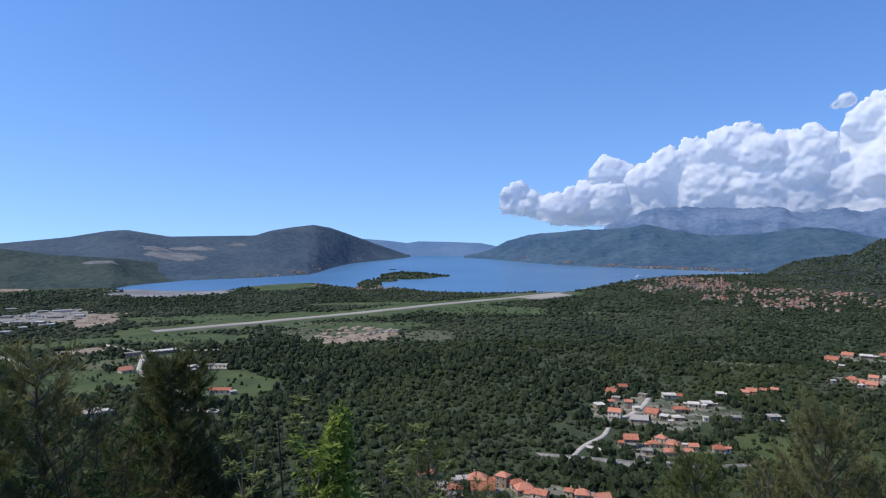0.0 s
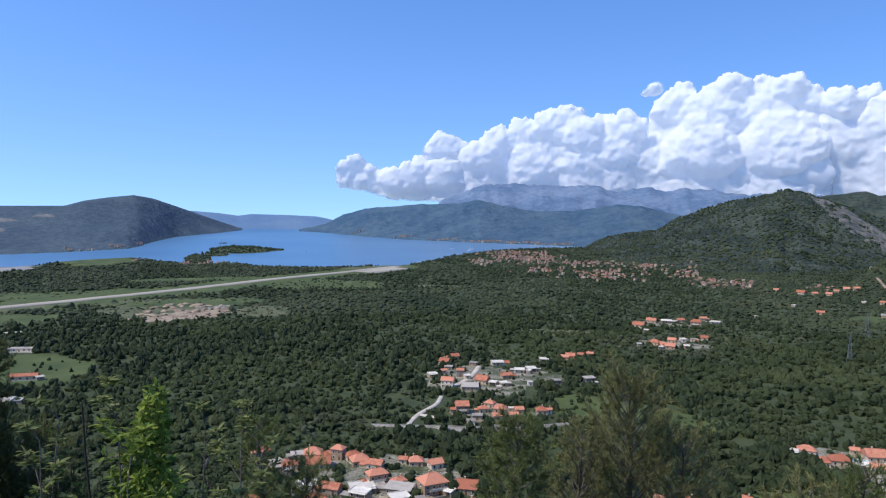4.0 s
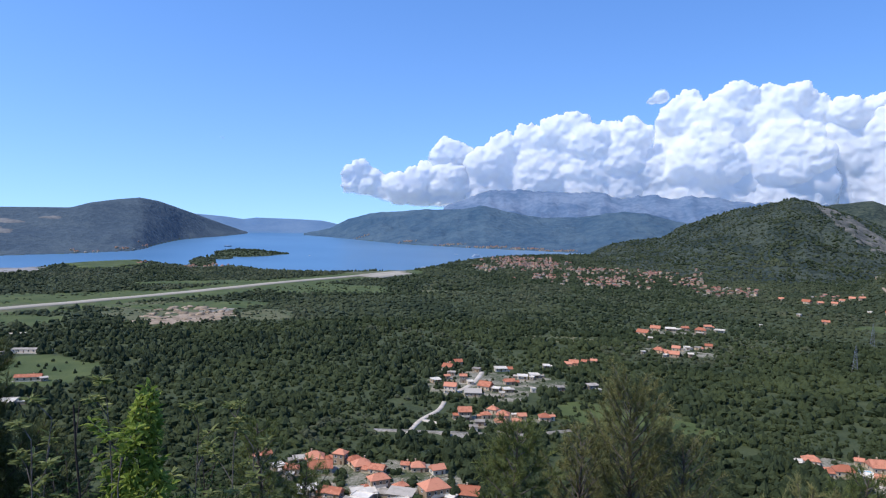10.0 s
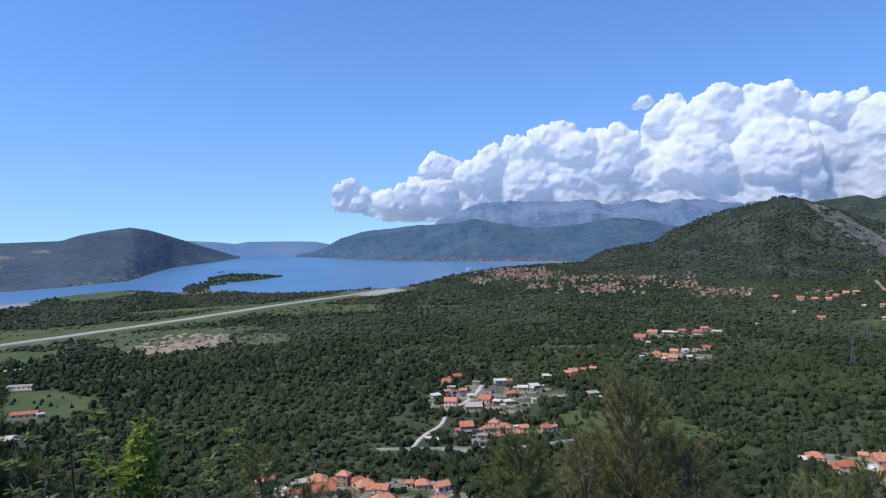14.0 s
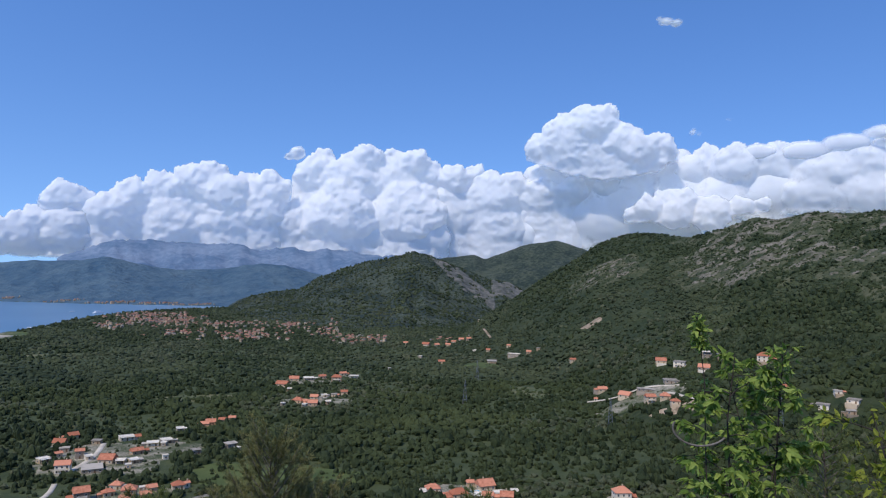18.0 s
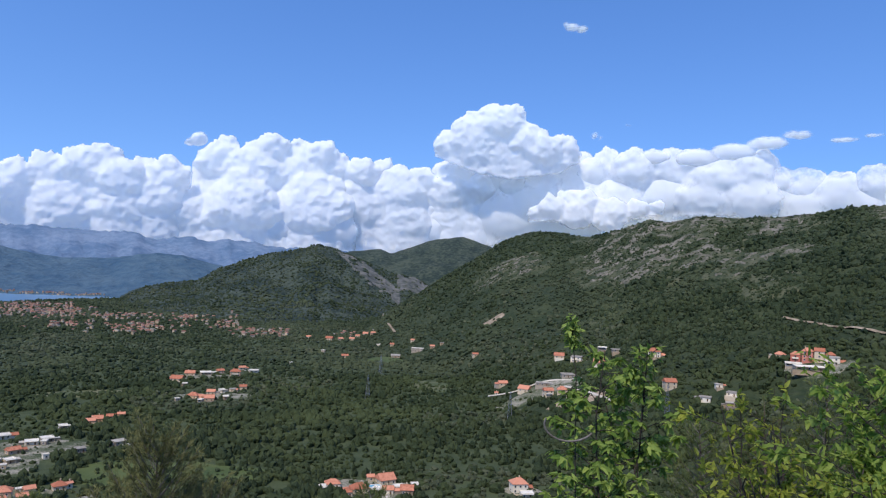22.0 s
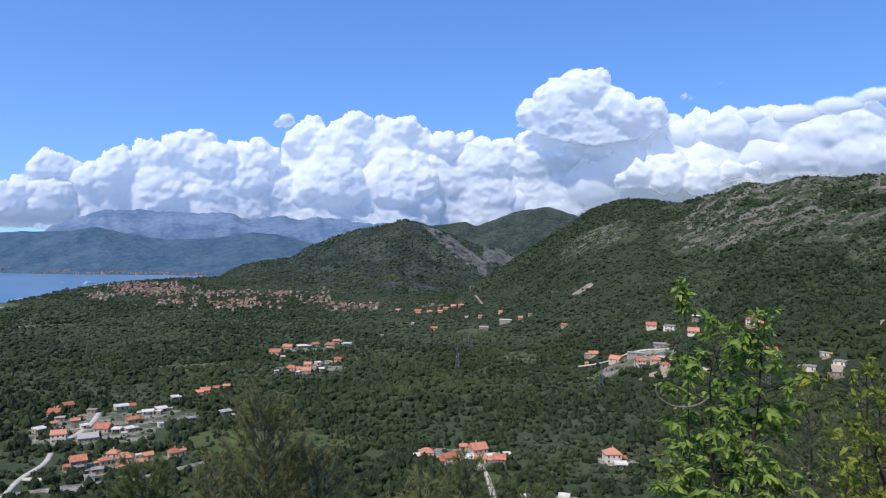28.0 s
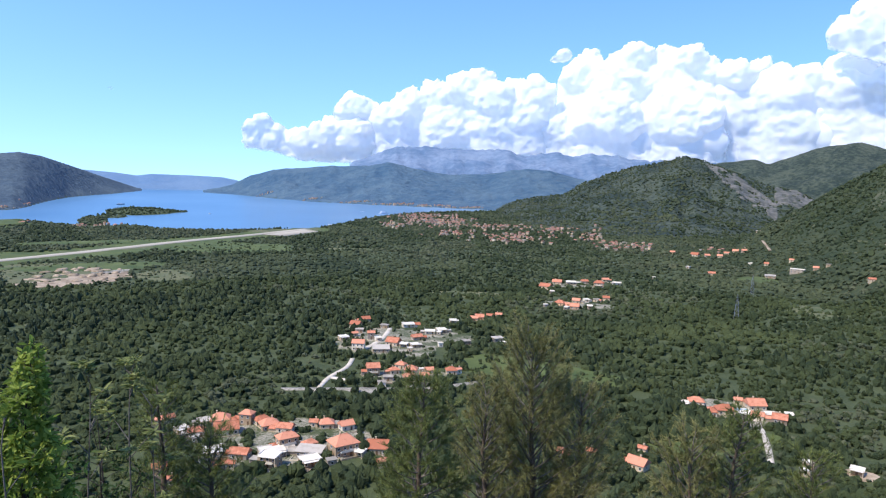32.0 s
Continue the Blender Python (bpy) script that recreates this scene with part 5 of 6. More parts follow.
house(265, 573, 6.2, 4.5, 1, -30, "ochre", "gable", "crossroads village")
house(275, 576, 5.7, 4.0, 1, -32, "ochre", "gable", "crossroads village")
house(116, 429, 8.1, 7.3, 2, -8, "grey", "gable", "crossroads village")
house(138, 439, 6.5, 5.0, 1, -40, "cream", "hip", "crossroads village")
house(130, 428, 6.3, 4.5, 1, -1, "cream", "hip", "crossroads village")
house(138, 417, 7.7, 6.6, 2, -26, "beige", "hip", "crossroads village")
house(134, 411, 5.7, 4.9, 1, -3, "cream", "gable", "crossroads village")
house(152, 421, 5.3, 4.4, 1, -5, "cream", "gable", "crossroads village")
house(145, 411, 5.2, 3.9, 1, -8, "beige", "gable", "crossroads village")
house(122, 414, 5.7, 4.1, 1, -17, "grey", "flatgrey", "crossroads village")
house(166, 417, 6.8, 5.8, 1, -11, "cream", "hip", "crossroads village")
house(171, 417, 3.6, 2.6, 1, 3, "white", "gable", "crossroads village")
house(115, 404, 4.7, 3.8, 1, -11, "white", "flatgrey", "crossroads village")
house(128, 390, 3.6, 2.3, 1, -16, "grey", "flatgrey", "crossroads village")
house(148, 424, 3.6, 2.6, 1, -10, "white", "flat", "crossroads village")
house(184, 486, 3.6, 2.8, 1, -3, "white", "flat", "crossroads village")
house(143, 515, 4.6, 3.7, 1, 1, "white", "flat", "crossroads village")
# hamlet on the slope
house(284, 321, 8.6, 6.3, 1, -33, "white", "hip", "hamlet on the slope")
house(279, 303, 5.8, 4.8, 1, -24, "white", "hip", "hamlet on the slope")
house(290, 304, 9.9, 7.3, 1, -24, "cream", "hip", "hamlet on the slope")
house(310, 315, 4.4, 3.8, 1, -34, "cream", "gable", "hamlet on the slope")
house(314, 306, 10.0, 9.0, 1, -20, "cream", "gable", "hamlet on the slope")
house(300, 290, 6.3, 4.9, 1, -44, "white", "gable", "hamlet on the slope")
house(309, 290, 5.5, 3.8, 1, -28, "white", "flat", "hamlet on the slope")
house(308, 282, 7.5, 6.6, 1, -49, "grey", "gable", "hamlet on the slope")
house(319, 286, 4.3, 3.5, 1, -36, "white", "flat", "hamlet on the slope")
house(297, 295, 6.3, 5.2, 1, -64, "white", "flat", "hamlet on the slope")
house(275, 321, 5.8, 4.9, 1, -36, "white", "flat", "hamlet on the slope")
house(286, 217, 5.6, 4.5, 1, -57, "white", "flat", "hamlet on the slope")
house(271, 230, 4.0, 3.2, 1, -34, "white", "flat", "hamlet on the slope")
house(262, 224, 4.0, 3.2, 1, -37, "cream", "flat", "hamlet on the slope")
# lone house
house(360, 238, 9.6, 8.0, 2, -38, "white", "hip", "lone house")
house(354, 228, 7.4, 5.3, 1, -47, "white", "flat", "lone house")
# house behind the pine
house(194, 254, 8.7, 7.0, 1, -63, "cream", "gable", "house behind the pine")
house(181, 272, 4.2, 3.2, 1, -49, "cream", "gable", "house behind the pine")
house(168, 275, 6.2, 4.1, 1, -52, "cream", "gable", "house behind the pine")
house(207, 268, 4.0, 2.9, 1, -56, "cream", "gable", "house behind the pine")
# middle village
house(400, 713, 13.1, 9.2, 1, -55, "cream", "gable", "middle village")
house(430, 739, 10.8, 8.2, 1, -37, "cream", "gable", "middle village")
house(448, 736, 12.1, 9.7, 1, -26, "white", "flat", "middle village")
house(467, 736, 7.9, 5.6, 1, -10, "cream", "gable", "middle village")
house(468, 706, 11.8, 7.7, 2, -39, "beige", "hip", "middle village")
house(503, 720, 11.0, 8.0, 1, -40, "white", "flat", "middle village")
house(504, 746, 8.2, 5.5, 1, -16, "cream", "gable", "middle village")
house(363, 616, 10.0, 7.4, 1, -53, "ochre", "hip", "middle village")
house(387, 624, 7.7, 6.0, 1, -41, "cream", "gable", "middle village")
house(401, 627, 5.7, 4.6, 1, -7, "white", "flat", "middle village")
house(368, 596, 8.8, 7.6, 1, -36, "beige", "gable", "middle village")
house(385, 595, 5.4, 4.7, 1, -25, "white", "flat", "middle village")
house(412, 625, 5.8, 4.2, 1, -53, "cream", "flatgrey", "middle village")
house(427, 629, 6.9, 5.5, 1, -31, "cream", "gable", "middle village")
house(343, 610, 3.9, 3.5, 1, -3, "white", "flat", "middle village")
house(391, 681, 5.5, 4.4, 1, -38, "white", "flat", "middle village")
house(358, 594, 4.3, 3.8, 1, -59, "white", "flat", "middle village")
# upper valley
house(692, 768, 9.2, 6.2, 1, -38, "beige", "gable", "upper valley")
house(828, 962, 12.6, 10.2, 1, -61, "cream", "gable", "upper valley")
house(841, 947, 8.2, 6.6, 1, -20, "grey", "gable", "upper valley")
house(860, 938, 9.0, 6.7, 1, -46, "cream", "gable", "upper valley")
house(904, 970, 8.5, 6.0, 1, -55, "cream", "gable", "upper valley")
house(936, 983, 9.7, 8.6, 1, -50, "cream", "gable", "upper valley")
house(926, 952, 8.6, 7.6, 1, -21, "beige", "gable", "upper valley")
house(809, 731, 18.6, 5.6, 2, -61, "white", "flat", "upper valley")
house(759, 730, 13.4, 12.1, 1, -46, "beige", "flatgrey", "upper valley")
house(835, 844, 5.9, 4.5, 1, -55, "white", "flat", "upper valley")
house(838, 815, 6.6, 6.0, 1, -46, "cream", "gable", "upper valley")
house(854, 783, 6.6, 4.8, 1, -69, "cream", "gable", "upper valley")
house(809, 701, 6.9, 5.5, 1, -52, "beige", "gable", "upper valley")
house(721, 551, 7.1, 5.1, 1, -37, "cream", "gable", "upper valley")
house(707, 834, 5.4, 4.6, 1, -68, "white", "flat", "upper valley")
house(810, 998, 8.2, 6.5, 1, -52, "cream", "gable", "upper valley")
house(582, 751, 3.4, 3.0, 1, -22, "white", "flat", "upper valley")
house(810, 683, 5.3, 3.8, 1, -63, "beige", "flatgrey", "upper valley")
house(1063, 1060, 7.5, 5.2, 1, -18, "white", "flat", "upper valley")
# village under the ridge
house(682, 351, 9.4, 6.9, 2, -64, "white", "flat", "village under the ridge")
house(669, 396, 10.6, 8.6, 1, -54, "cream", "gable", "village under the ridge")
house(663, 371, 10.9, 9.1, 2, -72, "white", "flatgrey", "village under the ridge")
house(650, 337, 11.5, 9.0, 1, -72, "grey", "gable", "village under the ridge")
house(651, 280, 12.1, 8.8, 2, -69, "white", "hip", "village under the ridge")
house(623, 437, 9.4, 7.0, 1, -41, "cream", "gable", "village under the ridge")
house(596, 391, 11.2, 9.0, 1, -83, "cream", "gable", "village under the ridge")
house(580, 354, 9.3, 6.6, 2, -35, "cream", "gable", "village under the ridge")
house(586, 342, 9.3, 8.1, 1, -57, "cream", "hip", "village under the ridge")
house(572, 324, 8.1, 5.3, 1, -45, "cream", "hip", "village under the ridge")
house(601, 371, 17.0, 5.6, 1, -62, "grey", "flatgrey", "village under the ridge")
house(626, 360, 12.3, 9.8, 1, -48, "grey", "flatgrey", "village under the ridge")
house(580, 235, 9.8, 7.9, 2, -45, "cream", "gable", "village under the ridge")
house(555, 196, 8.5, 6.3, 1, -77, "white", "flatgrey", "village under the ridge")
house(564, 178, 8.0, 6.2, 1, -89, "white", "flatgrey", "village under the ridge")
house(576, 193, 5.4, 3.9, 1, -53, "white", "flatgrey", "village under the ridge")
house(550, 176, 6.8, 5.0, 1, -53, "beige", "flatgrey", "village under the ridge")
house(602, 430, 3.5, 3.0, 1, -58, "cream", "gable", "village under the ridge")
house(675, 331, 10.3, 7.4, 1, -48, "grey", "flatgrey", "village under the ridge")
house(627, 161, 7.5, 6.6, 1, -96, "cream", "hip", "village under the ridge")
house(608, 146, 11.9, 9.2, 1, -74, "white", "flat", "village under the ridge")
house(619, 147, 7.2, 7.0, 2, -80, "pink", "hip", "village under the ridge")
house(618, 138, 8.0, 7.6, 3, -80, "pink", "hip", "village under the ridge")
house(616, 129, 7.0, 7.0, 3, -80, "cream", "gable", "village under the ridge")
house(615, 121, 6.4, 6.0, 2, -80, "pink", "hip", "village under the ridge")
house(605, 118, 10.1, 7.0, 2, -74, "white", "flatgrey", "village under the ridge")
house(596, 127, 31.2, 8.7, 1, -61, "grey", "flat", "village under the ridge")
# farm
house(-224, 689, 21.0, 5.9, 1, -6, "white", "flatgrey", "farm")
house(-184, 573, 18.1, 5.1, 1, 3, "cream", "gable", "farm")
house(-336, 752, 17.2, 5.0, 1, 42, "grey", "flatgrey", "farm")
house(-308, 770, 31.7, 8.9, 1, 38, "grey", "flat", "farm")
house(-249, 682, 10.9, 8.9, 1, -7, "white", "flat", "farm")
house(-303, 662, 10.9, 9.1, 1, 51, "cream", "gable", "farm")
house(-172, 568, 4.8, 4.3, 1, 28, "grey", "flatgrey", "farm")
house(-206, 556, 6.2, 4.1, 1, 39, "white", "flat", "farm")
house(-239, 665, 5.8, 4.0, 1, 28, "cream", "flat", "farm")
house(-253, 501, 12.9, 11.4, 1, 39, "cream", "flatgrey", "farm")
house(-248, 505, 7.8, 5.3, 1, 15, "cream", "flat", "farm")
house(-174, 504, 10.4, 9.2, 1, -1, "grey", "flat", "farm")
house(-188, 507, 6.9, 5.5, 1, 15, "white", "flat", "farm")
# works yard
house(-620, 1013, 15.8, 5.2, 1, 13, "white", "flat", "works yard")
house(-589, 1015, 14.2, 11.4, 1, 5, "white", "flat", "works yard")
house(-603, 1082, 22.5, 6.3, 1, 7, "grey", "flatgrey", "works yard")
house(-648, 1095, 17.0, 5.2, 1, 24, "white", "flatgrey", "works yard")
house(-680, 1084, 14.0, 9.3, 1, 7, "grey", "flatgrey", "works yard")
house(-639, 1167, 27.4, 7.6, 1, 33, "white", "flatgrey", "works yard")
house(-666, 1157, 16.2, 5.2, 1, 44, "grey", "flatgrey", "works yard")
house(-575, 914, 10.4, 9.1, 1, 12, "cream", "flat", "works yard")
house(-575, 1099, 13.5, 10.2, 1, 17, "white", "flatgrey", "works yard")
house(-576, 953, 10.8, 8.6, 1, 31, "white", "flat", "works yard")
house(-557, 988, 9.6, 8.5, 1, 22, "white", "flat", "works yard")
house(-555, 1038, 11.4, 7.6, 1, 39, "grey", "flatgrey", "works yard")
house(-739, 1191, 17.0, 5.2, 1, 12, "grey", "flatgrey", "works yard")
# ---------------------------------------------------------------- the town by the bay and the shore villages
def town(name, label, clusters, seed, size=9.0):
    """Many small houses, walls and tiled roofs, in clusters of (x, y, half across, half along the view, count)."""
    r = np.random.RandomState(seed)
    V, Fs, idx = [], [], []
    n = 0
    for cx, cy, wide, deep, count in clusters:
        d = math.hypot(cx, cy)
        s, k = cx / d, cy / d
        for _ in range(count):
            u, v = r.uniform(-1, 1) * wide * r.uniform(0.6, 1.15), r.uniform(-1, 1) * deep * r.uniform(0.6, 1.15)
            x, y = cx + u * k + v * s, cy - u * s + v * k
            z = ground_z(x, y)
            if z < 0.5:
                continue
            w, dp, h = size * r.uniform(0.8, 1.7), size * r.uniform(0.7, 1.1), r.choice([3.2, 5.0, 7.0], p=[0.55, 0.4, 0.05])
            a = r.uniform(0, 3.14)
            c_, s_ = math.cos(a), math.sin(a)
            flat = r.uniform() < 0.25
            rise = 0.3 if flat else dp * 0.3
            o = 0.5
            P = [(-w / 2, -dp / 2, -3), (w / 2, -dp / 2, -3), (w / 2, dp / 2, -3), (-w / 2, dp / 2, -3), (-w / 2, -dp / 2, h), (w / 2, -dp / 2, h), (w / 2, dp / 2, h), (-w / 2, dp / 2, h),
                 (-w / 2 - o, -dp / 2 - o, h), (w / 2 + o, -dp / 2 - o, h), (w / 2 + o, dp / 2 + o, h), (-w / 2 - o, dp / 2 + o, h),
                 (-w / 2 + dp * 0.3, -0.05, h + rise), (w / 2 - dp * 0.3, -0.05, h + rise), (w / 2 - dp * 0.3, 0.05, h + rise), (-w / 2 + dp * 0.3, 0.05, h + rise)]
            V += [(x + p[0] * c_ - p[1] * s_, y + p[0] * s_ + p[1] * c_, z + p[2]) for p in P]
            Fs += [[n + i for i in f] for f in ((0, 1, 5, 4), (1, 2, 6, 5), (2, 3, 7, 6), (3, 0, 4, 7), (8, 9, 13, 12), (9, 10, 14, 13), (10, 11, 15, 14), (11, 8, 12, 15), (12, 13, 14, 15), (11, 10, 9, 8))]
            wall = r.choice([0, 1, 2], p=[0.45, 0.42, 0.13])
            idx += [wall] * 4 + [4 if flat else 3] * 6
            n += 16
            HOUSE_SPOTS.append((x, y, w * 0.35))
    ob = mesh_object(name, np.array(V), np.array(Fs), [WALLS["beige"], WALLS["grey"], WALLS["cream"], M_TILE_DULL, M_GREYROOF], None, False, idx)
    return tagged(ob, label, "houses", kind="stuff")


town("town", "distant seaside town of pale houses with terracotta roofs", ((660, 1833, 92, 215, 230), (556, 1397, 38, 65, 30), (632, 1280, 48, 90, 62), (853, 1470, 36, 58, 30),
     (825, 1285, 20, 90, 26), (795, 1104, 66, 90, 52), (769, 1587, 68, 70, 28), (487, 1622, 30, 100, 24), (930, 1010, 40, 50, 9), (720, 1400, 190, 260, 110), (620, 1700, 140, 200, 60)), 61, 4.6)
town("shore_village", "strip of tiny pale houses along the far shore", ((497, 2969, 80, 16, 34), (643, 2787, 90, 16, 44), (787, 2656, 100, 18, 60), (908, 2564, 80, 16, 52), (1009, 2461, 80, 16, 44), (352, 3352, 70, 14, 24)), 62, 3.4)
town("shore_village", "tiny pale houses on the shore of the wooded peninsula", ((-425, 2433, 28, 40, 16), (-451, 2276, 50, 15, 16), (-538, 2159, 60, 12, 9), (-179, 1650, 60, 20, 14), (-290, 1736, 40, 20, 6), ), 63, 4.6)


def boat(x, y, length, rz, label, dark=False, decks=1, name="boat"):
    root = empty(name, x, y, 0, rz)
    tagged(root, label, "boat", "boats on the bay")
    w = length * 0.24
    bm = bmesh.new()
    n = 9
    lower, upper = [], []
    for side in (1, -1):
        for i in range(n):
            u = i / (n - 1)
            half = w / 2 * min(1.0, (1 - u) * 2.2 + 0.02) ** 0.6
            lower.append((length * (u - 0.5) * 0.94, side * half * 0.7, -0.4))
            upper.append((length * (u - 0.5), side * half, length * (0.07 + 0.03 * u)))
    lo = [bm.verts.new(p) for p in lower]
    hi = [bm.verts.new(p) for p in upper]
    for sgn, off in ((1, 0), (-1, n)):
        for i in range(n - 1):
            f = [lo[off + i], lo[off + i + 1], hi[off + i + 1], hi[off + i]]
            bm.faces.new(f if sgn < 0 else f[::-1])
    for i in range(n - 1):
        bm.faces.new([hi[i], hi[i + 1], hi[n + i + 1], hi[n + i]])
    bm.faces.new([lo[0], hi[0], hi[n], lo[n]])
    part("hull", bm, M_DARKHULL if dark else M_HULL, root)
    for dck in range(decks):
        bm = bmesh.new()
        z0 = length * 0.075 + dck * length * 0.07
        box(bm, -length * (0.34 - 0.05 * dck), -w * (0.36 - 0.05 * dck), z0, length * (0.22 - 0.06 * dck), w * (0.36 - 0.05 * dck), z0 + length * 0.07)
        part("deckhouse", bm, M_HULL, root)
    bm = bmesh.new()
    box(bm, -length * 0.05, -0.15, length * 0.09, -length * 0.05 + 0.3, 0.15, length * 0.30)
    part("mast", bm, M_METAL, root)
    return root


def pylon(x, y, h, rz):
    """A lattice pylon: four legs, crossed braces, three arms."""
    z = ground_z(x, y)
    root = empty("power_pylon", x, y, z, rz)
    tagged(root, "grey steel lattice pylon standing in the forest", "pylon", "pylons across the valley")

    def half(t):
        return 2.2 * (1 - t) + 0.35 * t
    corners = ((1, 1), (1, -1), (-1, -1), (-1, 1))
    for cx, cy in corners:
        V, Fs = [], []
        tube(V, Fs, [(cx * half(t), cy * half(t), t * h - 0.5 * (t == 0)) for t in (0, 0.5, 1)], [0.16, 0.13, 0.10], 4)
        join_tubes("leg", V, Fs, M_METAL, root)
    V, Fs = [], []
    steps = 8
    for i in range(steps):
        t0, t1 = i / steps, (i + 1) / steps
        for q in range(4):
            a, b = corners[q], corners[(q + 1) % 4]
            tube(V, Fs, [(a[0] * half(t0), a[1] * half(t0), t0 * h), (b[0] * half(t1), b[1] * half(t1), t1 * h)], [0.07, 0.07], 3)
            tube(V, Fs, [(b[0] * half(t0), b[1] * half(t0), t0 * h), (a[0] * half(t1), a[1] * half(t1), t1 * h)], [0.07, 0.07], 3)
    join_tubes("bracing", V, Fs, M_METAL, root)
    for t, w in ((0.74, 3.6), (0.86, 3.0), (0.97, 2.4)):
        V, Fs = [], []
        tube(V, Fs, [(-w, 0, t * h + 0.2), (0, 0, t * h), (w, 0, t * h + 0.2)], [0.05, 0.13, 0.05], 4)
        tube(V, Fs, [(-w, 0, t * h + 0.2), (0, 0, t * h + 1.0), (w, 0, t * h + 0.2)], [0.05, 0.08, 0.05], 4)
        join_tubes("arm", V, Fs, M_METAL, root)
    return root


def cypress(x, y, h, seed):
    z = ground_z(x, y)
    root = empty("cypress", x, y, z)
    tagged(root, "slim dark green cypress beside the houses", "cypress", "cypresses by the hamlet")
    V, Fs = [], []
    tube(V, Fs, [(0, 0, -0.4), (0, 0, h * 0.5), (0, 0, h)], [0.16, 0.1, 0.03], 6)
    join_tubes("trunk", V, Fs, M_BARK, root)
    r = np.random.RandomState(seed)
    tv, tf = ico(1)
    V, Fs, b = [], [], 0
    for i in range(46):
        u = (i + 0.5) / 46
        rad = h * 0.085 * math.sin(min(1, 0.18 + u) * 3.0) ** 0.6 + 0.1
        a = i * 2.4
        V.append(tv * np.array([0.5, 0.5, 0.95]) * rad * r.uniform(0.8, 1.2) + np.array([math.cos(a) * rad * 0.5, math.sin(a) * rad * 0.5, h * (0.08 + 0.92 * u)]))
        Fs.append(tf + b)
        b += len(tv)
    mesh_object("crown", np.concatenate(V), np.concatenate(Fs), [M_PINEWOOD], root, True)


def pool(x, y, w, d, rz):
    z = ground_z(x, y) + 0.6
    root = empty("swimming_pool", x, y, z, rz)
    tagged(root, "blue swimming pool with a pale stone surround", "pool")
    bm = bmesh.new()
    for b in ((-w / 2 - 1, -d / 2 - 1, -2.5, w / 2 + 1, -d / 2, 0.25), (-w / 2 - 1, d / 2, -2.5, w / 2 + 1, d / 2 + 1, 0.25), (-w / 2 - 1, -d / 2, -2.5, -w / 2, d / 2, 0.25), (w / 2, -d / 2, -2.5, w / 2 + 1, d / 2, 0.25)):
        box(bm, *b)
    part("surround", bm, M_FLATROOF, root)
    bm = bmesh.new()
    box(bm, -w / 2, -d / 2, -2.4, w / 2, d / 2, 0.1)
    part("water_surface", bm, M_POOL, root)


house_random = random.Random(11)
for row in HOUSE_ROWS:
    build_house(*row, house_random)
build_forest()


# ---------------------------------------------------------------- trees close to the camera
M_BARK = material("pine_bark", (0.060, 0.042, 0.030), (0.165, 0.125, 0.095), 6.0, 0.95, 0.8, 30.0, fine=0.7, distance=0.02)
M_TWIG = material("grey_twig_bark", (0.085, 0.072, 0.058), (0.20, 0.175, 0.15), 8.0, 0.95, 0.5, 40.0, fine=0.6, distance=0.01)
M_STEM = material("dark_stem_bark", (0.020, 0.016, 0.013), (0.060, 0.048, 0.038), 8.0, 0.9, 0.5, 40.0, fine=0.6, distance=0.01)
M_NEEDLE = leafy("pine_needles", (0.085, 0.115, 0.030), (0.210, 0.235, 0.075), 0.8, 0.5, 0.30, 20.0, 0.2, 0.01)
M_NEEDLE_DARK = leafy("dark_pine_needles", (0.064, 0.080, 0.027), (0.165, 0.180, 0.060), 0.8, 0.5, 0.32, 20.0, 0.2, 0.01)
M_NEEDLE_DRY = leafy("olive_brown_needles", (0.125, 0.135, 0.043), (0.270, 0.255, 0.10), 0.8, 0.6, 0.3, 20.0, 0.2, 0.01)
M_LEAF_BRIGHT = leafy("bright_leaves", (0.130, 0.200, 0.029), (0.350, 0.420, 0.085), 1.5, 0.6, 0.45, 30.0, 0.2, 0.005)
M_LEAF_FIG = leafy("fresh_leaves", (0.150, 0.240, 0.035), (0.400, 0.480, 0.105), 1.5, 0.6, 0.55, 30.0, 0.2, 0.005)
M_LEAF_TREE = leafy("tree_leaves", (0.125, 0.205, 0.034), (0.360, 0.450, 0.105), 1.5, 0.6, 0.45, 30.0, 0.2, 0.005)
M_LEAF_YELLOW = leafy("yellow_green_leaves", (0.190, 0.235, 0.030), (0.410, 0.430, 0.070), 1.5, 0.6, 0.55, 30.0, 0.2, 0.005)
M_LEAF_PALE = leafy("pale_olive_leaves", (0.140, 0.175, 0.052), (0.300, 0.320, 0.120), 1.5, 0.6, 0.4, 30.0, 0.2, 0.005)
M_LEAF_DARK = leafy("dark_shrub_leaves", (0.020, 0.046, 0.012), (0.070, 0.110, 0.028), 1.0, 0.6, 0.35, 20.0, 0.2, 0.01)


TUBE_FACES = {}


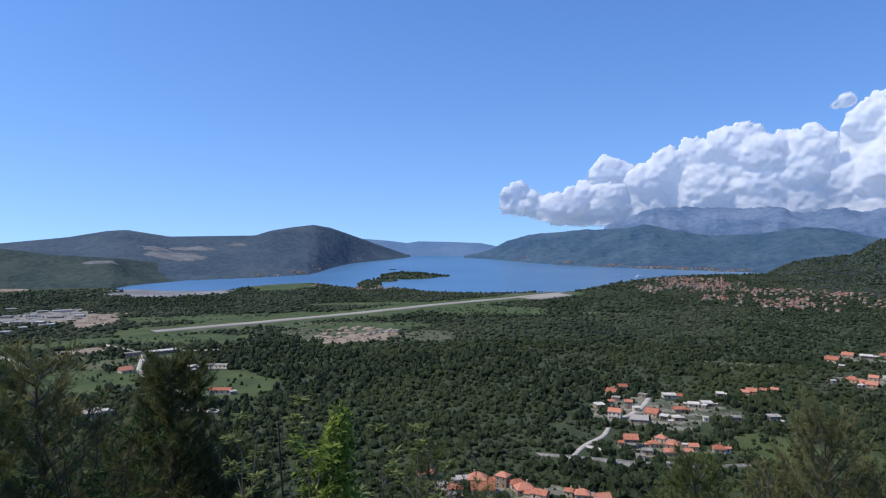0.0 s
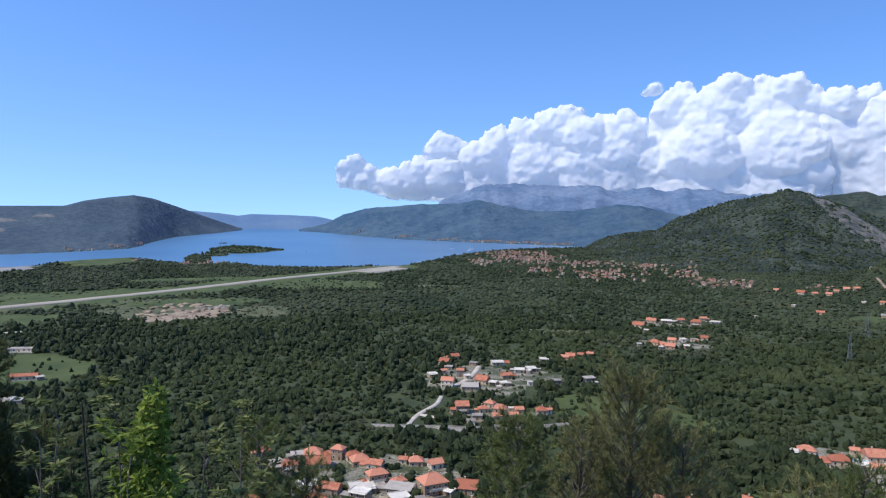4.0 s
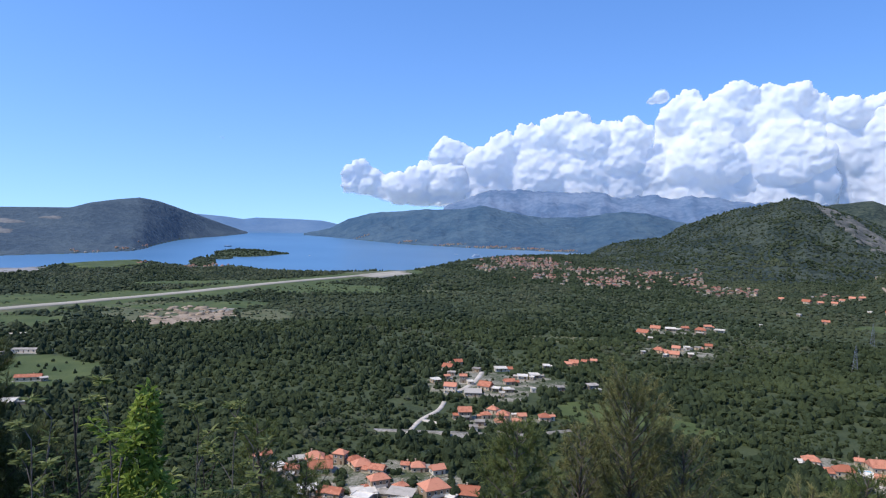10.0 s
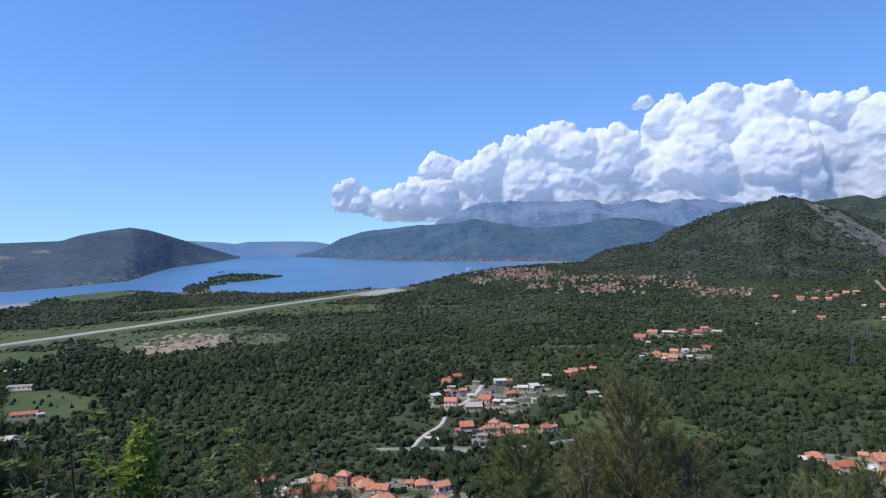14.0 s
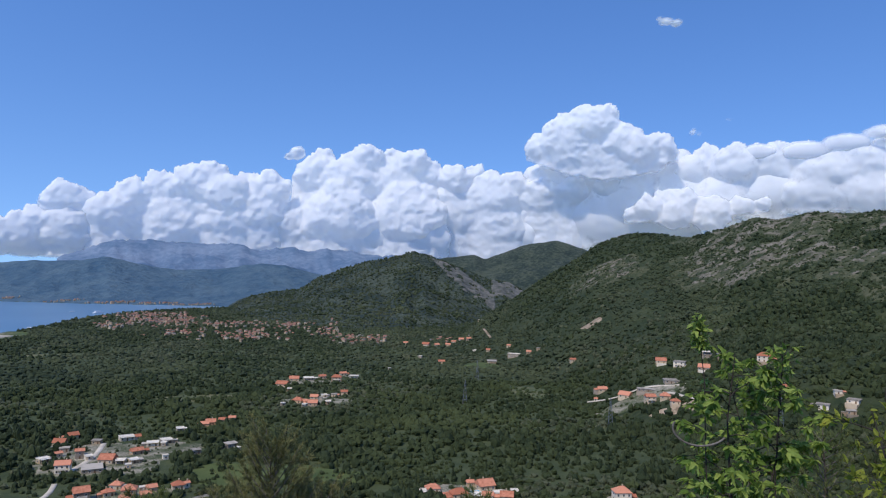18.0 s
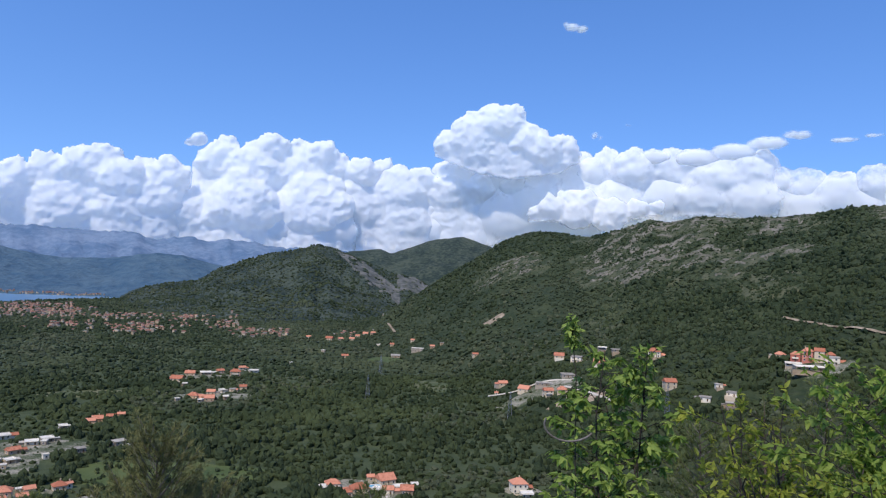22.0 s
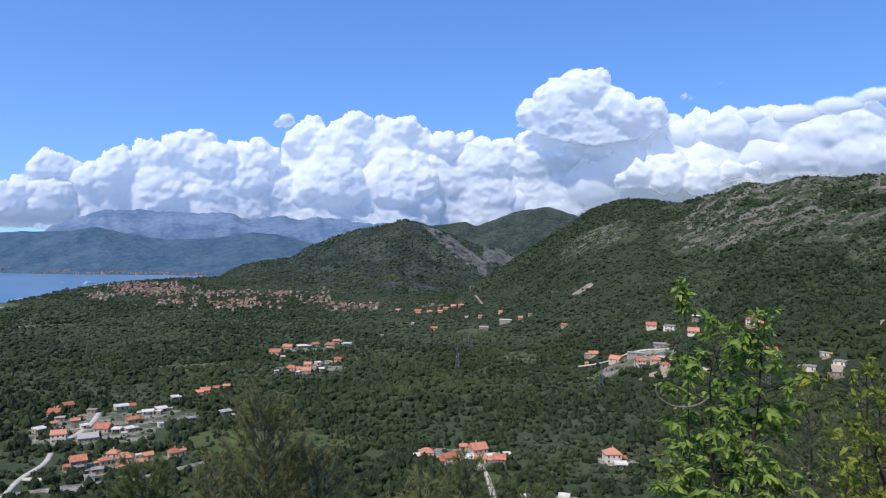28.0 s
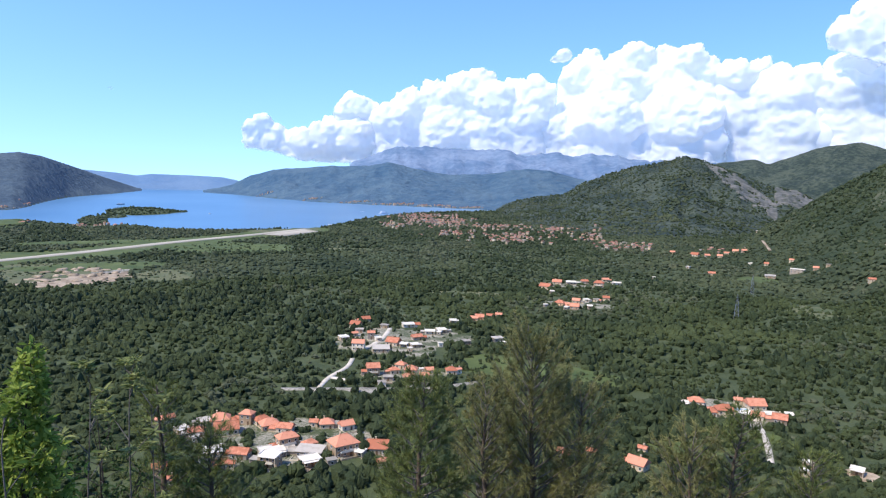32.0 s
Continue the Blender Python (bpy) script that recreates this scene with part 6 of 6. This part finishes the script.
def tube(V, Fs, pts, radii, sides=6):
    """Adds a tapered tube along points to the lists."""
    base = V[-1][1] if V else 0
    pts = np.asarray(pts, float)
    t = np.gradient(pts, axis=0)
    t /= np.linalg.norm(t, axis=1)[:, None] + 1e-9
    up = np.array([0.31, 0.17, 0.93]) if abs(t[0][2]) < 0.9 else np.array([1.0, 0.1, 0.0])
    u = np.cross(t, up)
    u /= np.linalg.norm(u, axis=1)[:, None] + 1e-9
    w = np.cross(t, u)
    a = np.arange(sides) / sides * 2 * np.pi
    ring_ = (u[:, None] * np.cos(a)[None, :, None] + w[:, None] * np.sin(a)[None, :, None]) * np.asarray(radii)[:, None, None] + pts[:, None]
    n = len(pts)
    V.append((ring_.reshape(-1, 3), base + n * sides))
    if (n, sides) not in TUBE_FACES:
        TUBE_FACES[n, sides] = np.array([(i * sides + j, i * sides + (j + 1) % sides, (i + 1) * sides + (j + 1) % sides, (i + 1) * sides + j) for i in range(n - 1) for j in range(sides)])
    Fs.append(TUBE_FACES[n, sides] + base)


def foliage(places, ways, lengths, template, rnd, curl=0.35):
    """One small leaf or needle at each place, pointing along its way. template: (along, across, up) rows and triangles."""
    tv, tf = template
    w = ways / (np.linalg.norm(ways, axis=1)[:, None] + 1e-9)
    side = np.cross(w, rnd.normal(size=w.shape) * curl + np.array([0, 0, 1.0]))
    side /= np.linalg.norm(side, axis=1)[:, None] + 1e-9
    up = np.cross(side, w)
    L = lengths[:, None, None]
    v = places[:, None] + L * (w[:, None] * tv[None, :, 0:1] + side[:, None] * tv[None, :, 1:2] + up[:, None] * tv[None, :, 2:3])
    f = tf[None] + (np.arange(len(places)) * len(tv))[:, None, None]
    return v.reshape(-1, 3), f.reshape(-1, 3)


LEAF = (np.array([(0, 0, 0), (0.35, 0.21, 0.05), (0.35, -0.21, 0.05), (0.45, 0, 0.0), (0.78, 0.15, 0.01), (0.78, -0.15, 0.01), (1.05, 0, -0.12)]),
        np.array([(0, 3, 1), (0, 2, 3), (1, 3, 4), (3, 2, 5), (4, 3, 6), (3, 5, 6)]))
BROAD = (np.array([(0, 0, 0), (0.3, 0.25, 0.06), (0.3, -0.25, 0.06), (0.5, 0, 0.0), (0.62, 0.16, 0.0), (0.62, -0.16, 0.0), (0.88, 0.15, -0.08), (0.88, -0.15, -0.08), (1.12, 0, -0.2)]),
         np.array([(0, 3, 1), (0, 2, 3), (1, 3, 4), (3, 2, 5), (4, 3, 8), (3, 5, 8), (4, 8, 6), (5, 7, 8)]))
NEEDLE = (np.array([(0, 0.03, 0), (0, -0.03, 0), (1.0, 0, 0.05)]), np.array([(0, 1, 2)]))


def spot(az, el, d, shift=(0, 0)):
    """A place d metres from the eye on a bearing, at a height angle; shift: where the eye stood."""
    a = radians(az)
    return np.array([shift[0] + d * math.sin(a), shift[1] + d * math.cos(a), EYE_Z + d * math.tan(radians(el))])


def join_tubes(name, V, Fs, mat, parent):
    return mesh_object(name, np.concatenate([v for v, _ in V]), np.concatenate(Fs), [mat], parent, True)


def pine(az, el, d, spread, seed, label, needles=M_NEEDLE, density=1.0, bare=0.15, lift=0.5, sparse_tip=False):
    """A pine whose tip shows at a bearing and height angle; spread: radius of its crown."""
    r = np.random.RandomState(seed)
    tip = spot(az, el, d)
    gz = ground_z(tip[0], tip[1])
    h = tip[2] - gz
    root = empty("pine_tree", tip[0], tip[1], gz)
    tagged(root, label, "pine tree", "pines on the slope below the camera")
    V, Fs = [], []
    k = 12
    zz = np.linspace(-0.4, h, k)
    sway = np.column_stack([np.cumsum(r.normal(size=k)) * 0.06, np.cumsum(r.normal(size=k)) * 0.06])
    sway -= sway[-1]
    tube(V, Fs, np.column_stack([sway, zz]), np.interp(zz, [0, h * 0.5, h], [0.035 * h ** 0.8 + 0.03, 0.06 + 0.006 * h, 0.012]), 8)
    join_tubes("trunk", V, Fs, M_BARK, root)
    V, Fs, places, ways, stalks = [], [], [], [], []
    n = int(34 + 5 * h)
    for i in range(n):
        u = (i + 0.5) / n
        z0 = h * (0.18 + 0.8 * u)
        length = spread * (0.25 + 0.95 * (1 - u) ** 0.75) * r.uniform(0.65, 1.1)
        a = i * 2.4 + r.uniform(-0.5, 0.5)
        rise = lift * (0.4 + u) + r.uniform(-0.15, 0.2)
        s = np.linspace(0, 1, 6)
        bx = np.interp(z0, zz, sway[:, 0]) + np.cos(a) * length * s + r.normal(size=6) * 0.04 * length * s
        by = np.interp(z0, zz, sway[:, 1]) + np.sin(a) * length * s + r.normal(size=6) * 0.04 * length * s
        bz = z0 + length * (rise * s + 0.25 * (s ** 2))
        pts = np.column_stack([bx, by, bz])
        tube(V, Fs, pts, np.linspace(0.014 + 0.012 * length, 0.006, 6), 5)
        m = int((7 + 10 * length) * density)
        q = r.uniform(bare, 1.0, m) ** 0.8
        base = np.column_stack([np.interp(q, s, pts[:, c]) for c in range(3)])
        out = np.array([np.cos(a), np.sin(a), 0.5]) + r.normal(size=(m, 3)) * 0.75
        out /= np.linalg.norm(out, axis=1)[:, None]
        tw = r.uniform(0.12, 0.5, m)[:, None] * (0.5 + 0.35 * length)
        end = base + out * tw
        stalks.append((base, end))
        for g in (0.25, 0.5, 0.75, 1.0):
            for _ in range(5):
                places.append(base + (end - base) * g)
                ways.append(out * 0.9 + r.normal(size=(m, 3)) * 0.42 + np.array([0, 0, 0.30]))
    bark = M_TWIG if needles is not M_NEEDLE_DARK else M_BARK
    join_tubes("branchwork", V, Fs, bark, root)
    b0, b1 = np.concatenate([q for q, _ in stalks]), np.concatenate([q for _, q in stalks])
    side = np.array([0.005, 0.005, 0.0])
    quad = np.stack([b0 - side, b0 + side, b1], 1).reshape(-1, 3)
    mesh_object("twigwork", quad, np.arange(len(quad)).reshape(-1, 3), [bark], root)
    places, ways = np.concatenate(places), np.concatenate(ways)
    v, f = foliage(places, ways, r.uniform(0.14, 0.28, len(places)), (NEEDLE[0] * np.array([1, 1.25, 1]), NEEDLE[1]), r)
    mesh_object("crown", v, f, [needles], root)
    return root


def leafy_tree(name, az, el, d, label, category, leaf_mat, stems, spread, leaf, template=LEAF, leaves=900, seed=1, shift=(0, 0), bark=M_STEM, cone=False, droop=0.2, group="", low=0.28, rosette=0, thick=1.0):
    """A small broadleaf tree or bush: stems that fork, with leaves along the outer twigs."""
    r = np.random.RandomState(seed)
    tip = spot(az, el, d, shift)
    gz = ground_z(tip[0], tip[1])
    h = tip[2] - gz
    root = empty(name, tip[0], tip[1], gz)
    tagged(root, label, category, group)
    twigs = []
    TV, TF, V, Fs = [], [], [], []
    for sidx in range(stems):
        a = r.uniform(0, 6.28)
        lean = 0.0 if stems == 1 else spread * r.uniform(0.3, 0.95)
        hh = h * (1.0 if sidx == 0 else r.uniform(0.72, 1.0))
        s = np.linspace(0, 1, 9)
        wob = np.cumsum(r.normal(size=(9, 2)), axis=0) * 0.012 * h
        wob -= wob[-1] * s[:, None] * (1 if stems == 1 else 0)
        px, py, pz = np.cos(a) * lean * s ** 1.4 + wob[:, 0], np.sin(a) * lean * s ** 1.4 + wob[:, 1], -0.3 + (hh + 0.3) * s
        if stems == 1:
            px, py = wob[:, 0], wob[:, 1]
        tube(TV, TF, np.column_stack([px, py, pz]), np.linspace((0.012 + 0.010 * h) * thick, 0.004, 9), 6)
        nb = (110 if cone else 26) if stems == 1 else (34 if stems == 2 else 30 if rosette else 15)
        for b in range(nb):
            u = low + (0.98 - low) * (b + r.uniform(0, 1)) / nb
            base = np.array([np.interp(u, s, px), np.interp(u, s, py), np.interp(u, s, pz)])
            aa = b * 2.4 + r.uniform(-0.4, 0.4)
            ln = spread * (1.25 * (1.06 - u) ** 1.1 if cone else 0.75 * math.sin(min(1, u * 1.05) * 2.6) + 0.12) * r.uniform(0.6, 1.05)
            way = np.array([math.cos(aa), math.sin(aa), r.uniform(0.3, 1.0)])
            ss = np.linspace(0, 1, 5)
            pts = base + way[None] * ln * ss[:, None] + r.normal(size=(5, 3)) * 0.05 * ln * ss[:, None] + np.array([0, 0, -droop * ln])[None] * (ss ** 2)[:, None]
            tube(V, Fs, pts, np.linspace(0.004 + 0.006 * ln, 0.0025, 5), 4)
            twigs.append((pts, ln))
            for _ in range(2):
                q = r.uniform(0.35, 0.8)
                b2 = np.array([np.interp(q, ss, pts[:, c]) for c in range(3)])
                w2 = way + r.normal(size=3) * 0.7
                p2 = b2 + w2[None] * ln * 0.4 * ss[:, None]
                tube(V, Fs, p2, np.linspace(0.003, 0.002, 5), 3)
                twigs.append((p2, ln * 0.4))
    join_tubes("trunk", TV, TF, bark, root)
    join_tubes("branchwork", V, Fs, bark, root)
    total = sum(t[1] for t in twigs)
    places, ways = [], []
    for pts, ln in twigs:
        m = max(2, int(leaves * ln / total))
        q = r.uniform(0.25, 1.0, m) ** 0.7
        places.append(np.column_stack([np.interp(q, np.linspace(0, 1, 5), pts[:, c]) for c in range(3)]))
        w = (pts[-1] - pts[0]) / (np.linalg.norm(pts[-1] - pts[0]) + 1e-6) * 0.5 + r.normal(size=(m, 3)) * 0.75
        w[:, 2] -= droop
        ways.append(w)
    places, ways = np.concatenate(places), np.concatenate(ways)
    if rosette:
        # whorls of hanging leaves at the twigs' ends
        tips = np.repeat(np.array([p[-1] for p, _ in twigs]), rosette, axis=0)
        fan = r.normal(size=(len(tips), 3))
        fan[:, 2] = -np.abs(fan[:, 2]) * 0.7 + 0.15
        places, ways = np.concatenate([places, tips]), np.concatenate([ways, fan])
    v, f = foliage(places, ways, leaf * r.uniform(0.55, 1.2, len(places)), template, r, 0.8)
    mesh_object("crown", v, f, [leaf_mat], root)
    return root


def sapling(az, el, d, label, tufts, seed, leaf_mat=M_LEAF_PALE, bark=M_TWIG, bare=False):
    """A thin young stem with a few sprays of narrow leaves."""
    r = np.random.RandomState(seed)
    tip = spot(az, el, d)
    gz = ground_z(tip[0], tip[1])
    h = tip[2] - gz
    root = empty("sapling", tip[0], tip[1], gz)
    tagged(root, label, "sapling", "saplings below the camera")
    s = np.linspace(0, 1, 10)
    wob = np.cumsum(r.normal(size=(10, 2)), axis=0) * 0.025
    wob -= wob[-1]
    line = np.column_stack([wob, -0.3 + (h + 0.3) * s])
    V, Fs = [], []
    tube(V, Fs, line, np.linspace(0.022, 0.005 if not bare else 0.009, 10), 6)
    join_tubes("stem", V, Fs, bark, root)
    for i in range(tufts if not bare else 5):
        u = 1.0 if i == 0 and not bare else 1 - (0.34 * r.uniform() if i < tufts * 0.6 else 0.55 * r.uniform())
        base = np.array([np.interp(u, s, line[:, c]) for c in range(3)])
        a = r.uniform(0, 6.28)
        ln = r.uniform(0.15, 0.45)
        end = base + np.array([math.cos(a) * 0.7, math.sin(a) * 0.7, 0.8]) * ln
        V, Fs = [], []
        tube(V, Fs, [base, (base + end) / 2 + r.normal(size=3) * 0.02, end], [0.007, 0.005, 0.003], 4)
        twig = join_tubes("twig", V, Fs, bark, root)
        if bare:
            continue
        ways = r.normal(size=(28, 3))
        ways[:, 2] = np.abs(ways[:, 2]) * 0.35
        places = end - (end - base) * r.uniform(0, 0.35, 28)[:, None]
        v, f = foliage(places, ways, r.uniform(0.07, 0.14, 28), (LEAF[0] * np.array([1, 0.7, 1]), LEAF[1]), r, 0.5)
        mesh_object("leaf_spray", v, f, [leaf_mat], twig)
    return root


EAST = (0.21, -0.37)    # where the eye stands when it faces the bush
# the left side
pine(-21.9, -9.4, 19, 2.0, 21, "dense dark green pine on the slope", M_NEEDLE_DARK, 2.4, 0.0)
pine(-31.0, -8.8, 17, 2.0, 22, "olive-brown pine with thin twigs on the slope", M_NEEDLE_DRY, 1.3)
pine(-35.5, -9.5, 16, 2.0, 23, "green pine at the edge of the slope", M_NEEDLE, 1.4)
pine(-25.6, -14.5, 21, 1.8, 24, "low dark pine between taller pines", M_NEEDLE_DARK, 1.4)
pine(-17.8, -16.2, 20, 1.9, 25, "short dark pine beside the saplings", M_NEEDLE_DARK, 1.4)
leafy_tree("shrub", -27.6, -13.4, 14, "rounded dark green shrub among the pines", "shrub", M_LEAF_DARK, 7, 1.3, 0.11, leaves=4200, seed=31, group="shrubs on the slope")
leafy_tree("shrub", -13.5, -18.6, 13, "low dark green shrub under the saplings", "shrub", M_LEAF_DARK, 6, 1.1, 0.10, leaves=2600, seed=32, group="shrubs on the slope")
leafy_tree("shrub", -5.0, -19.3, 13, "low green shrub beside the young tree", "shrub", M_LEAF_DARK, 6, 1.0, 0.10, leaves=2400, seed=33, group="shrubs on the slope")
leafy_tree("young_tree", -9.7, -13.1, 8, "bright green young broadleaf tree with a pointed crown", "tree", M_LEAF_BRIGHT, 1, 0.80, 0.105, leaves=4600, seed=41, cone=True, low=0.42)
sapling(-14.9, -14.4, 7.5, "bare dark thin sapling stem", 5, 51, bark=M_STEM, bare=True)
sapling(-12.7, -14.2, 8.0, "thin sapling with sprays of pale leaves", 9, 52)
sapling(-16.3, -15.2, 8.5, "thin sapling with yellowish leaf sprays", 9, 53)
sapling(-17.6, -16.5, 8.0, "twiggy sapling with yellowish leaf sprays", 10, 54)
sapling(-3.4, -16.2, 8.5, "forked sapling with pale leaf sprays", 9, 55)
sapling(-6.2, -16.6, 9.0, "low sapling with pale leaf sprays", 8, 56)
sapling(-2.0, -18.6, 9.0, "short sapling with pale leaf sprays", 8, 57)
sapling(-11.6, -17.6, 7.5, "short sapling with green leaf sprays", 9, 58, M_LEAF_BRIGHT)
# the middle
pine(-1.8, -16.8, 24, 1.5, 60, "slender dark young pine on the slope", M_NEEDLE, 0.9)
pine(2.2, -20.5, 24, 1.6, 61, "slender young pine on the slope", M_NEEDLE, 0.9)
pine(19.6, -17.0, 24, 1.9, 62, "green young pine with bare grey lower twigs", M_NEEDLE, 1.4, 0.3)
pine(28.5, -13.7, 30, 3.0, 63, "tall olive-brown pine with a forked crown and bare twigs", M_NEEDLE_DRY, 1.6, 0.25, 0.95)
pine(25.0, -17.6, 29, 2.2, 64, "thin olive-brown pine leaning beside the tall pine", M_NEEDLE_DRY, 0.8, 0.3, 0.9)
pine(32.6, -17.3, 31, 2.3, 65, "olive-brown pine with bare grey branches", M_NEEDLE_DRY, 0.8, 0.3, 0.9)
pine(45.2, -17.6, 26, 2.0, 66, "young green pine with bare twigs", M_NEEDLE, 0.9, 0.25)
pine(41.6, -20.3, 25, 2.0, 67, "low olive-brown pine with bare twigs", M_NEEDLE_DRY, 0.9, 0.25, 0.8)
pine(50.0, -19.8, 27, 2.0, 68, "low green pine on the slope", M_NEEDLE, 0.9)
# the right side
leafy_tree("fig_tree", 66.0, -5.8, 7, "slender forked tree with drooping clusters of green leaves", "tree", M_LEAF_TREE, 4, 0.62, 0.100, BROAD, 1150, 71, droop=0.45, low=0.40, rosette=11, thick=0.55)
leafy_tree("shoot", 61.9, -2.5, 7, "long leafy shoot standing above the tree", "shoot", M_LEAF_TREE, 1, 0.10, 0.075, BROAD, 44, 72, droop=0.3, low=0.93, thick=0.2)
leafy_tree("shoot", 68.0, -4.4, 7, "leafy side shoot of fresh green", "shoot", M_LEAF_TREE, 1, 0.20, 0.08, BROAD, 80, 73, droop=0.3, low=0.88, thick=0.2)
leafy_tree("bush", 85.5, -7.0, 7, "large bright green bush with lobed leaves", "bush", M_LEAF_FIG, 9, 1.1, 0.088, BROAD, 9500, 74, EAST, low=0.42)
leafy_tree("bush", 92.0, -6.2, 7.5, "bright green leafy bush beside the larger bush", "bush", M_LEAF_FIG, 8, 1.1, 0.088, BROAD, 8000, 75, EAST, low=0.42)
leafy_tree("bush", 77.5, -9.0, 6.5, "low yellow-green bush under the larger bush", "bush", M_LEAF_YELLOW, 8, 0.8, 0.078, LEAF, 5200, 76, EAST)
leafy_tree("bush", 83.0, -10.5, 6.0, "yellow-green young shoots in front of the bush", "bush", M_LEAF_YELLOW, 7, 0.7, 0.078, LEAF, 4000, 77, EAST)
leafy_tree("young_tree", 74.6, -6.3, 8.5, "thin young tree with yellow-green leaves", "tree", M_LEAF_YELLOW, 1, 0.30, 0.09, LEAF, 420, 78, EAST, thick=0.4)
leafy_tree("young_tree", 71.5, -7.4, 8.5, "thin young tree with yellowish leaves", "tree", M_LEAF_YELLOW, 1, 0.26, 0.09, LEAF, 340, 79, EAST, thick=0.4)
leafy_tree("bush", 70.5, -14.5, 8.5, "small green bush at the foot of young trees", "bush", M_LEAF_FIG, 6, 0.6, 0.065, LEAF, 2400, 80, EAST)
for i, (a, e, dd, sp) in enumerate(((70.5, -10.6, 34, 3.0), (75.0, -9.3, 36, 3.0), (79.0, -7.0, 38, 3.2), (83.0, -6.2, 36, 3.2), (86.5, -3.6, 38, 3.4), (90.0, -1.6, 40, 3.6), (94.0, -1.0, 38, 3.6), (88.5, -5.5, 30, 3.0))):
    pine(a, e, dd, sp, 90 + i, "dark green pine of the slope beside the road", M_NEEDLE_DARK if i % 2 else M_NEEDLE, 0.8, 0.1)


def vine(az, el, d):
    """A pale dry stem curled in a loop, hanging in the fig tree."""
    c = spot(az, el, d)
    V, Fs = [], []
    a = np.linspace(2.5, 5.7, 22)
    pts = np.column_stack([0.09 * np.cos(a) + 0.02 * a, -0.16 * np.cos(a) - 0.03 * a, 0.15 * np.sin(a) + 0.02 * a]) + c
    tube(V, Fs, pts, np.full(22, 0.010), 5)
    ob = join_tubes("dry_vine", V, Fs, M_TWIG, None)
    return tagged(ob, "pale dry vine stem curled in a loop on the tree", "vine")


vine(60.9, -12.2, 6.6)


# ---------------------------------------------------------------- boats, pylons, cypresses, pools
boat(603, 2131, 34, 20, "white passenger ferry lying off the town", decks=2, name="ferry")
boat(-187, 2585, 26, 10, "dark low barge moored in the strait", True)
boat(80, 2098, 13, 70, "small white motor boat on the bay")
boat(336, 1640, 26, -20, "white yacht moored at the jetty", decks=2)
boat(352, 1668, 16, 30, "small white boat moored at the jetty")
boat(560, 2230, 14, 0, "small white sailing boat off the town")
pylon(497, 515, 24, 40)
pylon(526, 360, 26, 30)
pylon(530, 216, 26, 20)
pylon(621, 622, 24, 45)
cypress(310, 331, 10, 5)
cypress(296, 337, 7, 6)
pool(303, 305, 8, 4, -30)
pool(277, 215, 6, 4, -40)
